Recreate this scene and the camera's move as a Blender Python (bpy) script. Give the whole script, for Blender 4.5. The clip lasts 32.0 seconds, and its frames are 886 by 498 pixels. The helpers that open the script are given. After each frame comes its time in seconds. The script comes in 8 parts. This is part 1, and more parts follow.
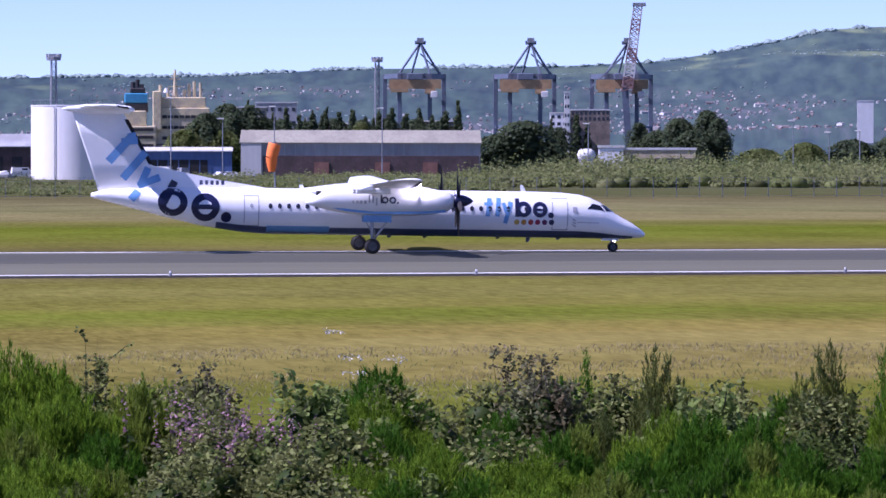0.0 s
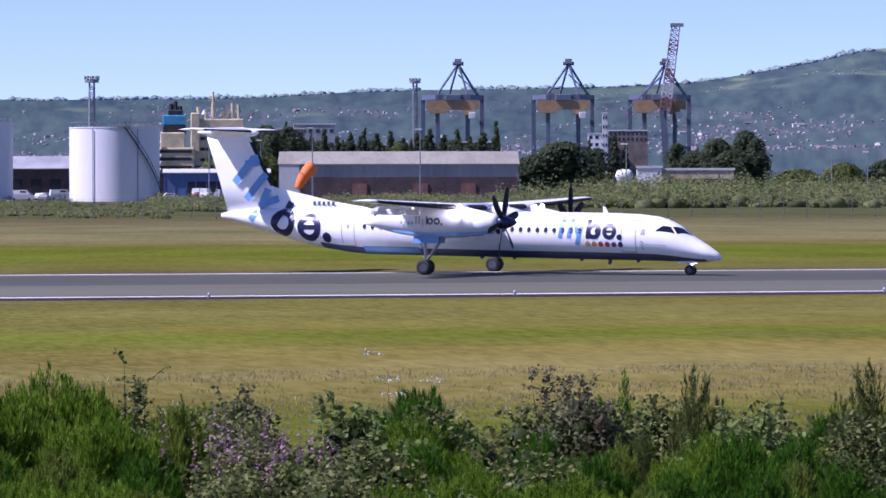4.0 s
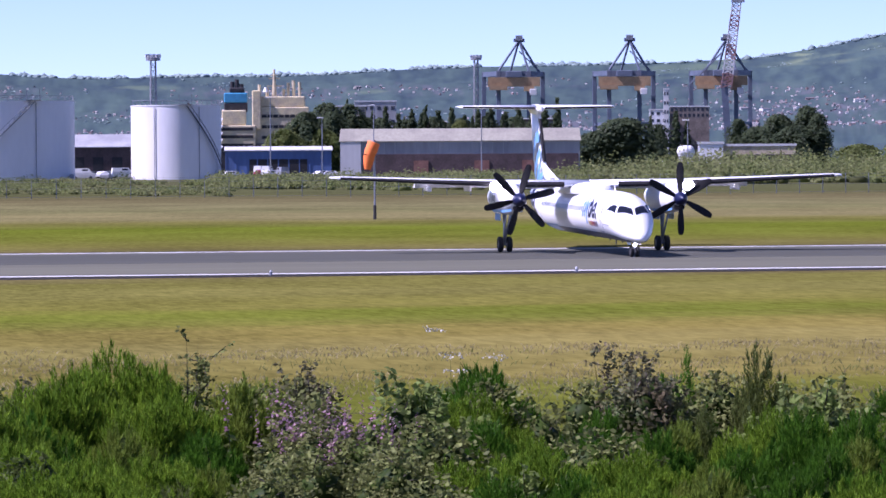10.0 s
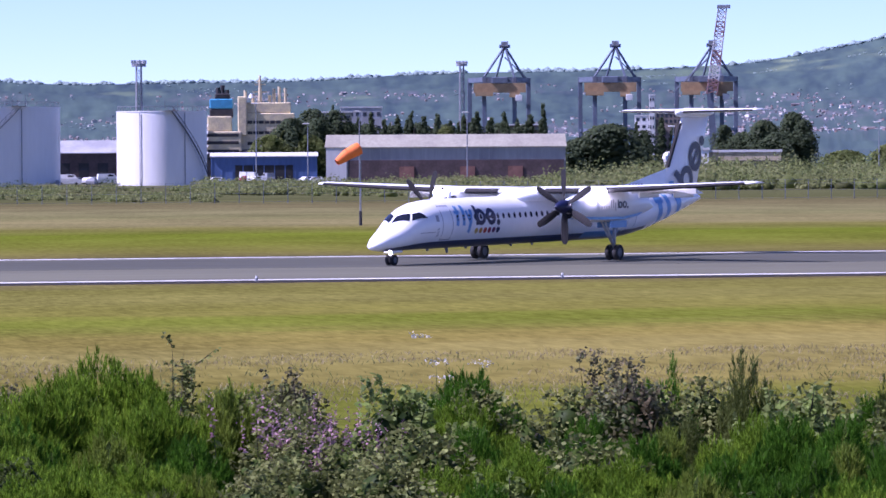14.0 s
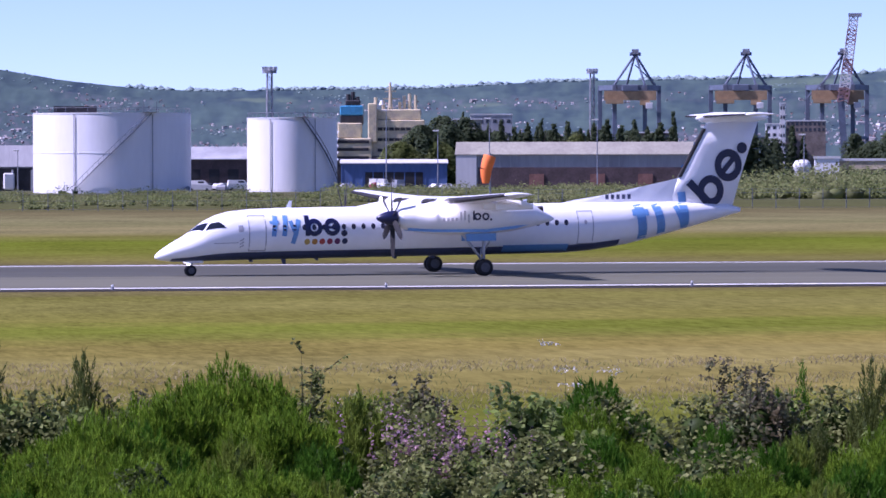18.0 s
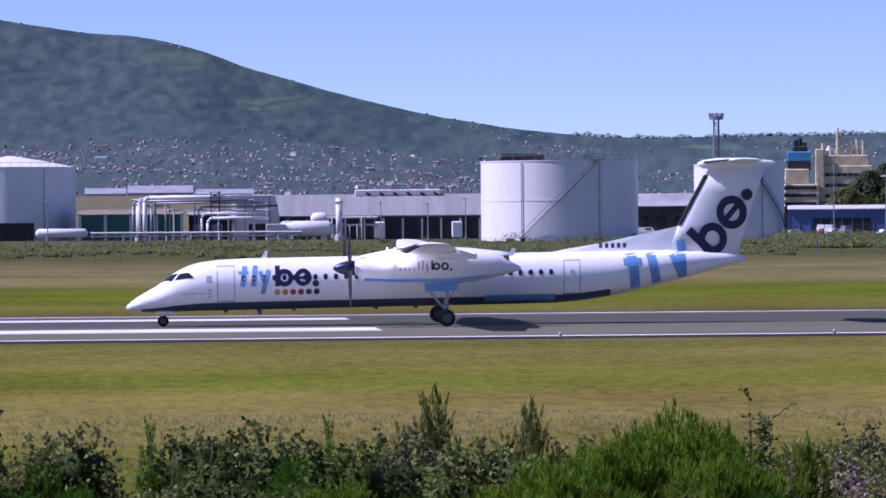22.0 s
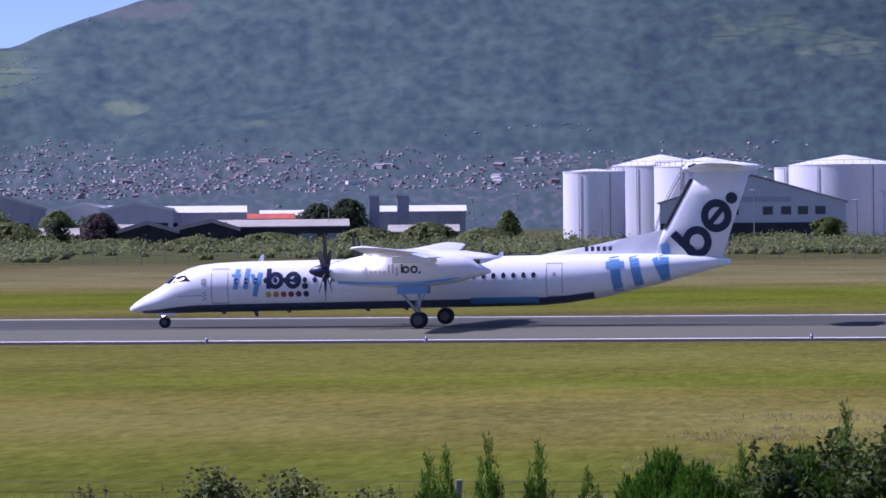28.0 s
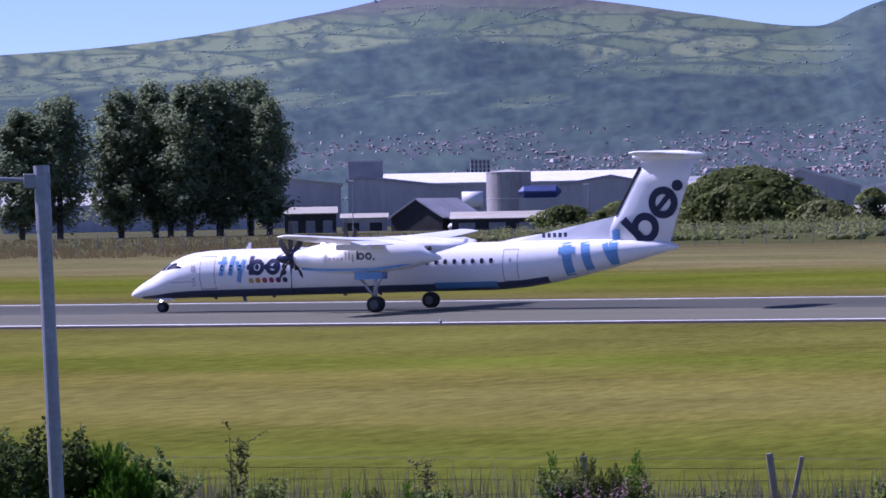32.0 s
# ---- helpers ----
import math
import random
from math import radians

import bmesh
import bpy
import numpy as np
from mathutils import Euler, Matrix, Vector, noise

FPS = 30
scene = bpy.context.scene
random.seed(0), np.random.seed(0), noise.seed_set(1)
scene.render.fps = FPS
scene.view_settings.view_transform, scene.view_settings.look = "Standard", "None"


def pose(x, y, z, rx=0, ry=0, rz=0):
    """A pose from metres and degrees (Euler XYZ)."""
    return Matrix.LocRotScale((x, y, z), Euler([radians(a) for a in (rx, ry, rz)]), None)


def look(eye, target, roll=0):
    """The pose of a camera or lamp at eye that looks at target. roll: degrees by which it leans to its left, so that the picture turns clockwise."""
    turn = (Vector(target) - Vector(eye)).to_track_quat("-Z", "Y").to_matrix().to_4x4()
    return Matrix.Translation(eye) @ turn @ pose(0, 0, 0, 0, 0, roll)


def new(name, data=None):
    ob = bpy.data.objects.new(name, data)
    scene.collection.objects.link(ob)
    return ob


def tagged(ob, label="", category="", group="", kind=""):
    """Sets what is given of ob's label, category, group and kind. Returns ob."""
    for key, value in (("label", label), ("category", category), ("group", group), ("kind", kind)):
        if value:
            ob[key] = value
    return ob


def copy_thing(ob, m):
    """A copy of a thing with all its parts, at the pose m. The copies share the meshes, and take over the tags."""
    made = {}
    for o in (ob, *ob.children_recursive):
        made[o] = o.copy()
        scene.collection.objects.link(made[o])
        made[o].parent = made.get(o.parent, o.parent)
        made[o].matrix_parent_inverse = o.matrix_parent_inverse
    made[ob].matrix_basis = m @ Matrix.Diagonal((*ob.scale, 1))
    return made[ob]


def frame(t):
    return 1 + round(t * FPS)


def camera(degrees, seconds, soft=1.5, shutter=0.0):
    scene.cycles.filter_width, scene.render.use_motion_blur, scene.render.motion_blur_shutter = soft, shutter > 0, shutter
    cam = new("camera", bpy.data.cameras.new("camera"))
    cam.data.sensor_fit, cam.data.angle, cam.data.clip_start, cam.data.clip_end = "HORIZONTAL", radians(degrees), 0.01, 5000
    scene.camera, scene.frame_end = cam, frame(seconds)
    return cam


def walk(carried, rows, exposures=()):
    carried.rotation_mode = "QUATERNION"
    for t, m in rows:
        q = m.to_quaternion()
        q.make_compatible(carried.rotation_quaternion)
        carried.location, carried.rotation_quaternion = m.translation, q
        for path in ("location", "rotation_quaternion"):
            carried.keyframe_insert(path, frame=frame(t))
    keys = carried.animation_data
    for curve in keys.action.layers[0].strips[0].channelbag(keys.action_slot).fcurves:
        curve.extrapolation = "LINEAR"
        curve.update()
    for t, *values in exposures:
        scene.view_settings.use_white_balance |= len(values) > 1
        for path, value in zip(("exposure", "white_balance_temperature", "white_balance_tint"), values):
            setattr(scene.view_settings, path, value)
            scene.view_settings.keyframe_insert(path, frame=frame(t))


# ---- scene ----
cam = camera(11.642, 32.0, soft=1.6)
EYE = (0, 0, 5.43)


def aim(bearing, rise, lean):
    """The camera turned on its stand to a bearing and a rise, both in degrees."""
    b, r = radians(bearing), radians(rise)
    way = Vector((math.sin(b) * math.cos(r), math.cos(b) * math.cos(r), math.sin(r)))
    return look(EYE, Vector(EYE) + 100 * way, lean)


PAN = [
    (0.0, 13.524, -1.259, 0.065),
    (0.5, 13.320, -1.390, -0.000),
    (1.0, 13.480, -1.347, -0.126),
    (1.5, 13.425, -1.053, -0.033),
    (2.0, 13.245, -0.886, -0.024),
    (2.5, 13.001, -0.990, 0.017),
    (3.0, 13.072, -1.213, -0.058),
    (3.5, 13.009, -1.023, -0.127),
    (5.5, 13.014, -0.924, 0.175),
    (6.0, 12.835, -1.137, 0.149),
    (6.5, 12.656, -0.881, -0.205),
    (7.0, 12.415, -1.023, -0.424),
    (7.5, 12.652, -0.972, -0.040),
    (8.0, 12.361, -1.292, -0.200),
    (8.5, 12.295, -1.345, -0.134),
    (9.0, 12.192, -1.463, -0.400),
    (9.5, 12.134, -1.325, -0.196),
    (10.0, 12.205, -1.284, -0.317),
    (10.5, 12.308, -1.148, -0.326),
    (11.0, 12.053, -1.089, -0.498),
    (11.5, 11.879, -1.191, -0.762),
    (12.0, 12.061, -1.205, -0.604),
    (12.5, 12.236, -1.178, -0.426),
    (13.0, 12.394, -1.214, -0.343),
    (13.5, 12.400, -1.186, -0.326),
    (15.5, 12.333, -1.322, -0.360),
    (16.0, 12.197, -1.252, -0.420),
    (16.5, 11.850, -1.072, -0.270),
    (17.0, 12.022, -0.672, -0.460),
    (17.5, 11.480, -0.810, -0.170),
    (18.0, 10.686, -1.104, -0.090),
    (18.5, 9.994, -1.074, 0.160),
    (19.0, 9.060, -1.008, 0.090),
    (19.5, 7.911, -0.752, -0.155),
    (20.0, 7.472, -0.615, -0.180),
    (20.5, 6.537, -0.492, 0.000),
    (21.0, 5.849, -0.611, -0.027),
    (21.5, 5.139, -0.634, -0.088),
    (22.0, 4.796, -0.460, -0.431),
    (22.5, 4.032, -0.432, -0.619),
    (23.0, 3.354, -0.191, -0.722),
    (23.5, 2.184, -0.085, -0.782),
    (24.0, 1.112, -0.123, -0.607),
    (24.5, -0.316, -0.331, -0.256),
    (26.5, -4.174, -0.108, -0.566),
    (27.0, -5.689, -0.262, -0.589),
    (27.5, -7.059, -0.310, -0.632),
    (28.0, -8.499, -0.408, -0.551),
    (28.5, -10.094, -0.454, -0.696),
    (29.0, -11.367, -0.265, -0.644),
    (29.5, -12.752, -0.351, -0.929),
    (30.0, -14.163, -0.357, -0.957),
    (30.5, -15.304, -0.393, -1.054),
    (31.0, -16.582, -0.588, -0.949),
    (31.5, -17.934, -0.556, -0.984),
    (32.0, -19.221, -0.564, -1.039),
]
EXPOSE = [(0, 0.52, 5250, 45), (1, 0.58, 5250, 46), (3, 0.5, 5250, 45), (6, 0.14, 5300, 43), (9, 0.5, 5350, 44), (13, 0.72, 5260, 48), (17, 0.55, 5180, 49), (20, 0.38, 5320, 46), (21, 0.08, 5200, 45), (22, 0.14, 5250, 45), (23, -0.06, 5280, 46), (24.5, -0.10, 5280, 45), (27, 0.13, 5150, 46), (28, 0.20, 5150, 46), (29, 0.30, 5150, 47), (32, 0.30, 5150, 47)]
walk(cam, [(t, aim(b, r, lean)) for t, b, r, lean in PAN], EXPOSE)


# ---- light: an afternoon sun from behind the far side, blue sky ----
SUN_WAY = Vector((-0.88, 0.02, 1.0)).normalized()
world = bpy.data.worlds.new("sky")
scene.world = world
world.use_nodes = True
wn = world.node_tree.nodes
sky = wn.new("ShaderNodeTexSky")
sky.sky_type = "NISHITA"
sky.sun_disc = False
sky.sun_elevation = math.asin(SUN_WAY.z)
sky.sun_rotation = math.atan2(SUN_WAY.x, SUN_WAY.y)
sky.altitude, sky.air_density, sky.dust_density, sky.ozone_density = 4000, 0.72, 0.0, 1.2
wn["Background"].inputs["Strength"].default_value = 0.098
world.node_tree.links.new(sky.outputs[0], wn["Background"].inputs["Color"])
sun = new("sun", bpy.data.lights.new("sun", "SUN"))
sun.data.energy, sun.data.angle, sun.data.color = 5.0, radians(0.6), (1.0, 0.95, 0.86)
sun.matrix_world = look(SUN_WAY * 100, (0, 0, 0))


# ---- materials ----
def mat(name, col, rough=0.6, metal=0.0, vary=0.12, size=1.0, bump=0.0, bump_size=None, col2=None, island=0.0, obrand=0.0, spec=0.5, stretch=(1, 1, 1)):
    """A surface with its colour varied at two sizes; col2 is the colour of its patches; island and obrand vary piece by piece."""
    m = bpy.data.materials.new(name)
    m.use_nodes = True
    n, l = m.node_tree.nodes, m.node_tree.links
    b = n["Principled BSDF"]
    b.inputs["Roughness"].default_value = rough
    b.inputs["Metallic"].default_value = metal
    b.inputs["Specular IOR Level"].default_value = spec
    tc = n.new("ShaderNodeTexCoord")
    mp = n.new("ShaderNodeMapping")
    mp.inputs["Scale"].default_value = stretch
    l.new(tc.outputs["Object"], mp.inputs[0])
    n1 = n.new("ShaderNodeTexNoise")
    n1.inputs["Scale"].default_value = 1.0 / size
    n1.inputs["Detail"].default_value = 5
    n2 = n.new("ShaderNodeTexNoise")
    n2.inputs["Scale"].default_value = 7.0 / size
    n2.inputs["Detail"].default_value = 3
    l.new(mp.outputs[0], n1.inputs[0])
    l.new(mp.outputs[0], n2.inputs[0])
    mix = n.new("ShaderNodeMix")
    mix.data_type = "RGBA"
    c2 = col2 if col2 else [c * (1 - vary * 1.6) for c in col]
    mix.inputs[6].default_value = (*col, 1)
    mix.inputs[7].default_value = (*c2, 1)
    ramp = n.new("ShaderNodeMapRange")
    ramp.inputs[1].default_value, ramp.inputs[2].default_value = 0.38, 0.62
    l.new(n1.outputs[0], ramp.inputs[0])
    l.new(ramp.outputs[0], mix.inputs[0])
    hsv = n.new("ShaderNodeHueSaturation")
    val = n.new("ShaderNodeMapRange")
    val.inputs[1].default_value, val.inputs[2].default_value = 0.3, 0.7
    val.inputs[3].default_value, val.inputs[4].default_value = 1 - vary, 1 + vary
    l.new(n2.outputs[0], val.inputs[0])
    last = val.outputs[0]
    for amount, source in ((island, "geo"), (obrand, "obj")):
        if amount:
            if source == "geo":
                rnd = n.new("ShaderNodeNewGeometry").outputs["Random Per Island"]
            else:
                rnd = n.new("ShaderNodeObjectInfo").outputs["Random"]
            mr = n.new("ShaderNodeMapRange")
            mr.inputs[3].default_value, mr.inputs[4].default_value = 1 - amount, 1 + amount
            l.new(rnd, mr.inputs[0])
            mul = n.new("ShaderNodeMath")
            mul.operation = "MULTIPLY"
            l.new(last, mul.inputs[0])
            l.new(mr.outputs[0], mul.inputs[1])
            last = mul.outputs[0]
    l.new(last, hsv.inputs["Value"])
    l.new(mix.outputs[2], hsv.inputs["Color"])
    l.new(hsv.outputs[0], b.inputs["Base Color"])
    if bump:
        nb = n.new("ShaderNodeTexNoise")
        nb.inputs["Scale"].default_value = 1.0 / (bump_size or size * 0.3)
        nb.inputs["Detail"].default_value = 4
        l.new(mp.outputs[0], nb.inputs[0])
        bp = n.new("ShaderNodeBump")
        bp.inputs["Strength"].default_value = min(1.0, bump)
        bp.inputs["Distance"].default_value = (bump_size or size * 0.3) * 0.5
        l.new(nb.outputs[0], bp.inputs["Height"])
        l.new(bp.outputs[0], b.inputs["Normal"])
    return m


def leafy(name, col, col2, island=0.35, size=0.6, through_light=0.35):
    """Leaves: varied leaf by leaf, with some light coming through."""
    m = mat(name, col, rough=0.55, vary=0.15, size=size, col2=col2, island=island, spec=0.1)
    n, l = m.node_tree.nodes, m.node_tree.links
    b, out = n["Principled BSDF"], n["Material Output"]
    tr = n.new("ShaderNodeBsdfTranslucent")
    l.new(b.inputs["Base Color"].links[0].from_socket, tr.inputs[0])
    mx = n.new("ShaderNodeMixShader")
    mx.inputs[0].default_value = through_light
    l.new(b.outputs[0], mx.inputs[1])
    l.new(tr.outputs[0], mx.inputs[2])
    l.new(mx.outputs[0], out.inputs["Surface"])
    return m


def banded(name, bands, grain, wander, size_x, size_y, rough=0.9):
    """Ground cover in bands along the runway: (distance, colour) steps whose edges wander."""
    m = bpy.data.materials.new(name)
    m.use_nodes = True
    n, l = m.node_tree.nodes, m.node_tree.links
    b = n["Principled BSDF"]
    b.inputs["Roughness"].default_value = rough
    b.inputs["Specular IOR Level"].default_value = 0.0
    geo = n.new("ShaderNodeNewGeometry")
    sep = n.new("ShaderNodeSeparateXYZ")
    l.new(geo.outputs["Position"], sep.inputs[0])
    mp = n.new("ShaderNodeMapping")
    mp.inputs["Scale"].default_value = (1 / size_x, 1 / size_y, 0.2)
    l.new(geo.outputs["Position"], mp.inputs[0])
    nz = n.new("ShaderNodeTexNoise")
    nz.inputs["Scale"].default_value = 1
    nz.inputs["Detail"].default_value = 6
    nz.inputs["Roughness"].default_value = 0.65
    l.new(mp.outputs[0], nz.inputs[0])
    w = n.new("ShaderNodeMath")
    w.operation = "MULTIPLY_ADD"
    l.new(nz.outputs[0], w.inputs[0])
    w.inputs[1].default_value = wander
    l.new(sep.outputs["Y"], w.inputs[2])
    lo, hi = bands[0][0], bands[-1][0]
    mr = n.new("ShaderNodeMapRange")
    mr.inputs[1].default_value, mr.inputs[2].default_value = lo + wander / 2, hi + wander / 2
    l.new(w.outputs[0], mr.inputs[0])
    cr = n.new("ShaderNodeValToRGB")
    els = cr.color_ramp.elements
    while len(els) < len(bands):
        els.new(0.5)
    for e, (d, c) in zip(els, bands):
        e.position = (d - lo) / (hi - lo)
        e.color = (*c, 1)
    l.new(mr.outputs[0], cr.inputs[0])
    fine = n.new("ShaderNodeTexNoise")
    fine.inputs["Scale"].default_value = 1.0
    fine.inputs["Detail"].default_value = 6
    mp2 = n.new("ShaderNodeMapping")
    mp2.inputs["Scale"].default_value = (1.6, 0.45, 1)
    l.new(geo.outputs["Position"], mp2.inputs[0])
    l.new(mp2.outputs[0], fine.inputs[0])
    big = n.new("ShaderNodeTexNoise")
    big.inputs["Scale"].default_value = 1.0
    big.inputs["Detail"].default_value = 4
    mp3 = n.new("ShaderNodeMapping")
    mp3.inputs["Scale"].default_value = (0.09, 0.06, 1)
    l.new(geo.outputs["Position"], mp3.inputs[0])
    l.new(mp3.outputs[0], big.inputs[0])
    add = n.new("ShaderNodeMath")
    l.new(fine.outputs[0], add.inputs[0])
    l.new(big.outputs[0], add.inputs[1])
    v = n.new("ShaderNodeMapRange")
    v.inputs[1].default_value, v.inputs[2].default_value = 1.08, 1.82
    v.inputs[3].default_value, v.inputs[4].default_value = 0.87 * (1 - grain), 0.87 * (1 + grain)
    tuft = n.new("ShaderNodeTexNoise")
    tuft.inputs["Scale"].default_value = 1.0
    tuft.inputs["Detail"].default_value = 3
    mp4 = n.new("ShaderNodeMapping")
    mp4.inputs["Scale"].default_value = (5.0, 0.9, 1)
    l.new(geo.outputs["Position"], mp4.inputs[0])
    l.new(mp4.outputs[0], tuft.inputs[0])
    third = n.new("ShaderNodeMath")
    third.operation = "MULTIPLY_ADD"
    third.inputs[1].default_value = 0.9
    l.new(tuft.outputs[0], third.inputs[0])
    l.new(add.outputs[0], third.inputs[2])
    l.new(third.outputs[0], v.inputs[0])
    # the grass is greener along the runway's far end
    side = n.new("ShaderNodeMapRange")
    side.inputs[1].default_value, side.inputs[2].default_value = 30, -14
    side.inputs[3].default_value, side.inputs[4].default_value = 0.0, 0.32
    l.new(sep.outputs["X"], side.inputs[0])
    near = n.new("ShaderNodeMapRange")
    near.inputs[1].default_value, near.inputs[2].default_value = 190, 180
    l.new(sep.outputs["Y"], near.inputs[0])
    both = n.new("ShaderNodeMath")
    both.operation = "MULTIPLY"
    l.new(side.outputs[0], both.inputs[0])
    l.new(near.outputs[0], both.inputs[1])
    gm = n.new("ShaderNodeMix")
    gm.data_type = "RGBA"
    l.new(both.outputs[0], gm.inputs[0])
    l.new(cr.outputs[0], gm.inputs[6])
    gm.inputs[7].default_value = (0.128, 0.146, 0.020, 1)
    hs = n.new("ShaderNodeHueSaturation")
    l.new(v.outputs[0], hs.inputs["Value"])
    l.new(gm.outputs[2], hs.inputs["Color"])
    l.new(hs.outputs[0], b.inputs["Base Color"])
    bp = n.new("ShaderNodeBump")
    bp.inputs["Strength"].default_value = 0.25
    bp.inputs["Distance"].default_value = 0.2
    l.new(fine.outputs[0], bp.inputs["Height"])
    l.new(bp.outputs[0], b.inputs["Normal"])
    return m


GREEN, OLIVE, DRY, LUSH = (0.130, 0.143, 0.019), (0.149, 0.141, 0.030), (0.219, 0.188, 0.055), (0.114, 0.140, 0.013)
M_ground = banded("grass_bands", [(40, (0.053, 0.063, 0.018)), (86, (0.114, 0.130, 0.018)), (96, (0.132, 0.143, 0.019)), (104, (0.189, 0.161, 0.040)), (118, DRY), (130, (0.206, 0.170, 0.040)), (139, (0.149, 0.159, 0.024)), (145, (0.137, 0.159, 0.018)), (151, (0.167, 0.157, 0.030)), (166, (0.175, 0.163, 0.039)),
                                 (180, OLIVE), (188, (0.137, 0.116, 0.045)), (236, (0.123, 0.107, 0.040)), (252, OLIVE), (270, GREEN), (305, LUSH), (335, (0.149, 0.139, 0.035)), (352, (0.189, 0.170, 0.067)), (375, (0.198, 0.177, 0.070)), (400, (0.158, 0.152, 0.058)), (430, (0.175, 0.163, 0.067)), (500, (0.132, 0.116, 0.049)),
                                 (560, (0.088, 0.094, 0.035)), (900, (0.105, 0.107, 0.054))], 0.34, 26, 30, 9)
M_asphalt = mat("asphalt", (0.128, 0.126, 0.074), 0.9, vary=0.10, size=9, bump=0.2, bump_size=0.3, col2=(0.106, 0.104, 0.062), stretch=(0.08, 0.6, 1))
M_rubber = mat("tyre_darkened_asphalt", (0.050, 0.050, 0.031), 0.9, vary=0.16, size=8, col2=(0.067, 0.067, 0.043), stretch=(0.05, 0.7, 1))
M_shoulder = mat("dark_shoulder", (0.05, 0.046, 0.04), 0.9, vary=0.2, size=4, spec=0.05, stretch=(0.2, 1, 1))
M_mark = mat("runway_paint", (0.78, 0.76, 0.72), 0.7, spec=0.1, vary=0.08, size=3, col2=(0.6, 0.58, 0.56), stretch=(0.15, 1, 1))
M_white = mat("white_tank_paint", (0.80, 0.79, 0.78), 0.5, vary=0.02, size=6, col2=(0.75, 0.74, 0.73), stretch=(1, 1, 0.25))
M_whiteroof = mat("white_roof_paint", (0.80, 0.79, 0.77), 0.5, vary=0.05, size=5)
M_cream = mat("cream_ship_paint", (0.68, 0.57, 0.33), 0.55, vary=0.14, size=3, col2=(0.50, 0.42, 0.29))
M_grey = mat("grey_cladding", (0.42, 0.42, 0.42), 0.6, vary=0.08, size=6, col2=(0.29, 0.29, 0.30), stretch=(1, 1, 0.2))
M_lightgrey = mat("pale_cladding", (0.64, 0.63, 0.61), 0.6, vary=0.06, size=6, stretch=(1, 1, 0.2))
M_lowroof = mat("pale_fibre_roof", (0.46, 0.43, 0.35), 0.8, vary=0.12, size=6, stretch=(0.3, 1, 1))
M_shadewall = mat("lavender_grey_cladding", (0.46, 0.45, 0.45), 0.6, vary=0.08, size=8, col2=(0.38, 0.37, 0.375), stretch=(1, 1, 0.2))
M_greyroof = mat("grey_sheet_roof", (0.36, 0.36, 0.39), 0.6, vary=0.1, size=6, col2=(0.28, 0.28, 0.31))
M_silo = mat("weathered_silo_concrete", (0.40, 0.38, 0.36), 0.8, vary=0.1, size=4, col2=(0.32, 0.30, 0.28), stretch=(1, 1, 0.3))
M_bluesheet = mat("blue_tarpaulin", (0.05, 0.08, 0.24), 0.6, size=3)
M_tanroof = mat("dull_tan_roof", (0.26, 0.22, 0.16), 0.85, vary=0.15, size=4)
M_dryfield = mat("dry_field_grass", (0.165, 0.135, 0.080), 0.95, vary=0.15, size=18, col2=(0.120, 0.125, 0.062), spec=0.05, stretch=(1, 0.3, 1))
M_palewall = mat("pale_office_wall", (0.62, 0.615, 0.60), 0.7, vary=0.05, size=4)
M_dark = mat("dark_opening", (0.035, 0.033, 0.036), 0.7, vary=0.25, size=2)
M_roofsheet = mat("weathered_roof_sheet", (0.31, 0.295, 0.225), 0.75, vary=0.12, size=5, col2=(0.25, 0.235, 0.185), stretch=(1, 0.3, 1))
M_maroon = mat("maroon_brick", (0.105, 0.072, 0.070), 0.8, vary=0.2, size=3)
M_blue = mat("blue_cladding", (0.11, 0.18, 0.38), 0.6, vary=0.1, size=5, stretch=(1, 1, 0.2))
M_green = mat("green_cladding", (0.03, 0.15, 0.12), 0.6, vary=0.15, size=4, stretch=(1, 1, 0.2))
M_steel = mat("dull_steel", (0.30, 0.31, 0.33), 0.5, 0.3, vary=0.15, size=2)
M_cranesteel = mat("blue_grey_crane_paint", (0.115, 0.140, 0.185), 0.6, vary=0.12, size=4)
M_craneyellow = mat("tan_crane_paint", (0.36, 0.24, 0.12), 0.6, vary=0.15, size=3)
M_redwhite = mat("red_boom_paint", (0.36, 0.21, 0.19), 0.6, vary=0.1, size=3)
M_brick = mat("red_brick", (0.26, 0.13, 0.10), 0.85, vary=0.15, size=2)
M_galv = mat("galvanised_steel", (0.33, 0.34, 0.36), 0.5, 0.5, vary=0.12, size=0.5, bump=0.05, bump_size=0.02)
M_wood = mat("weathered_wood", (0.36, 0.31, 0.26), 0.85, vary=0.25, size=0.3, stretch=(1, 1, 0.1))
M_bark = mat("bark", (0.09, 0.075, 0.055), 0.9, vary=0.25, size=0.4, bump=0.4, bump_size=0.05)
M_orange = mat("orange_cloth", (0.95, 0.22, 0.04), 0.75, vary=0.06, size=0.6)
M_trees = leafy("dark_tree_leaves", (0.066, 0.092, 0.046), (0.092, 0.120, 0.056), 0.3, 4.0, 0.55)
M_trees2 = leafy("green_tree_leaves", (0.165, 0.205, 0.060), (0.210, 0.240, 0.080), 0.25, 4.0, 0.7)
M_scrub = leafy("scrub_leaves", (0.190, 0.225, 0.072), (0.255, 0.265, 0.110), 0.35, 9.0, 0.55)


# ---- small builders ----
def mesh_of(name, bm, material):
    me = bpy.data.meshes.new(name)
    bm.to_mesh(me)
    bm.free()
    for m in (material if isinstance(material, (list, tuple)) else [material]):
        me.materials.append(m)
    return me


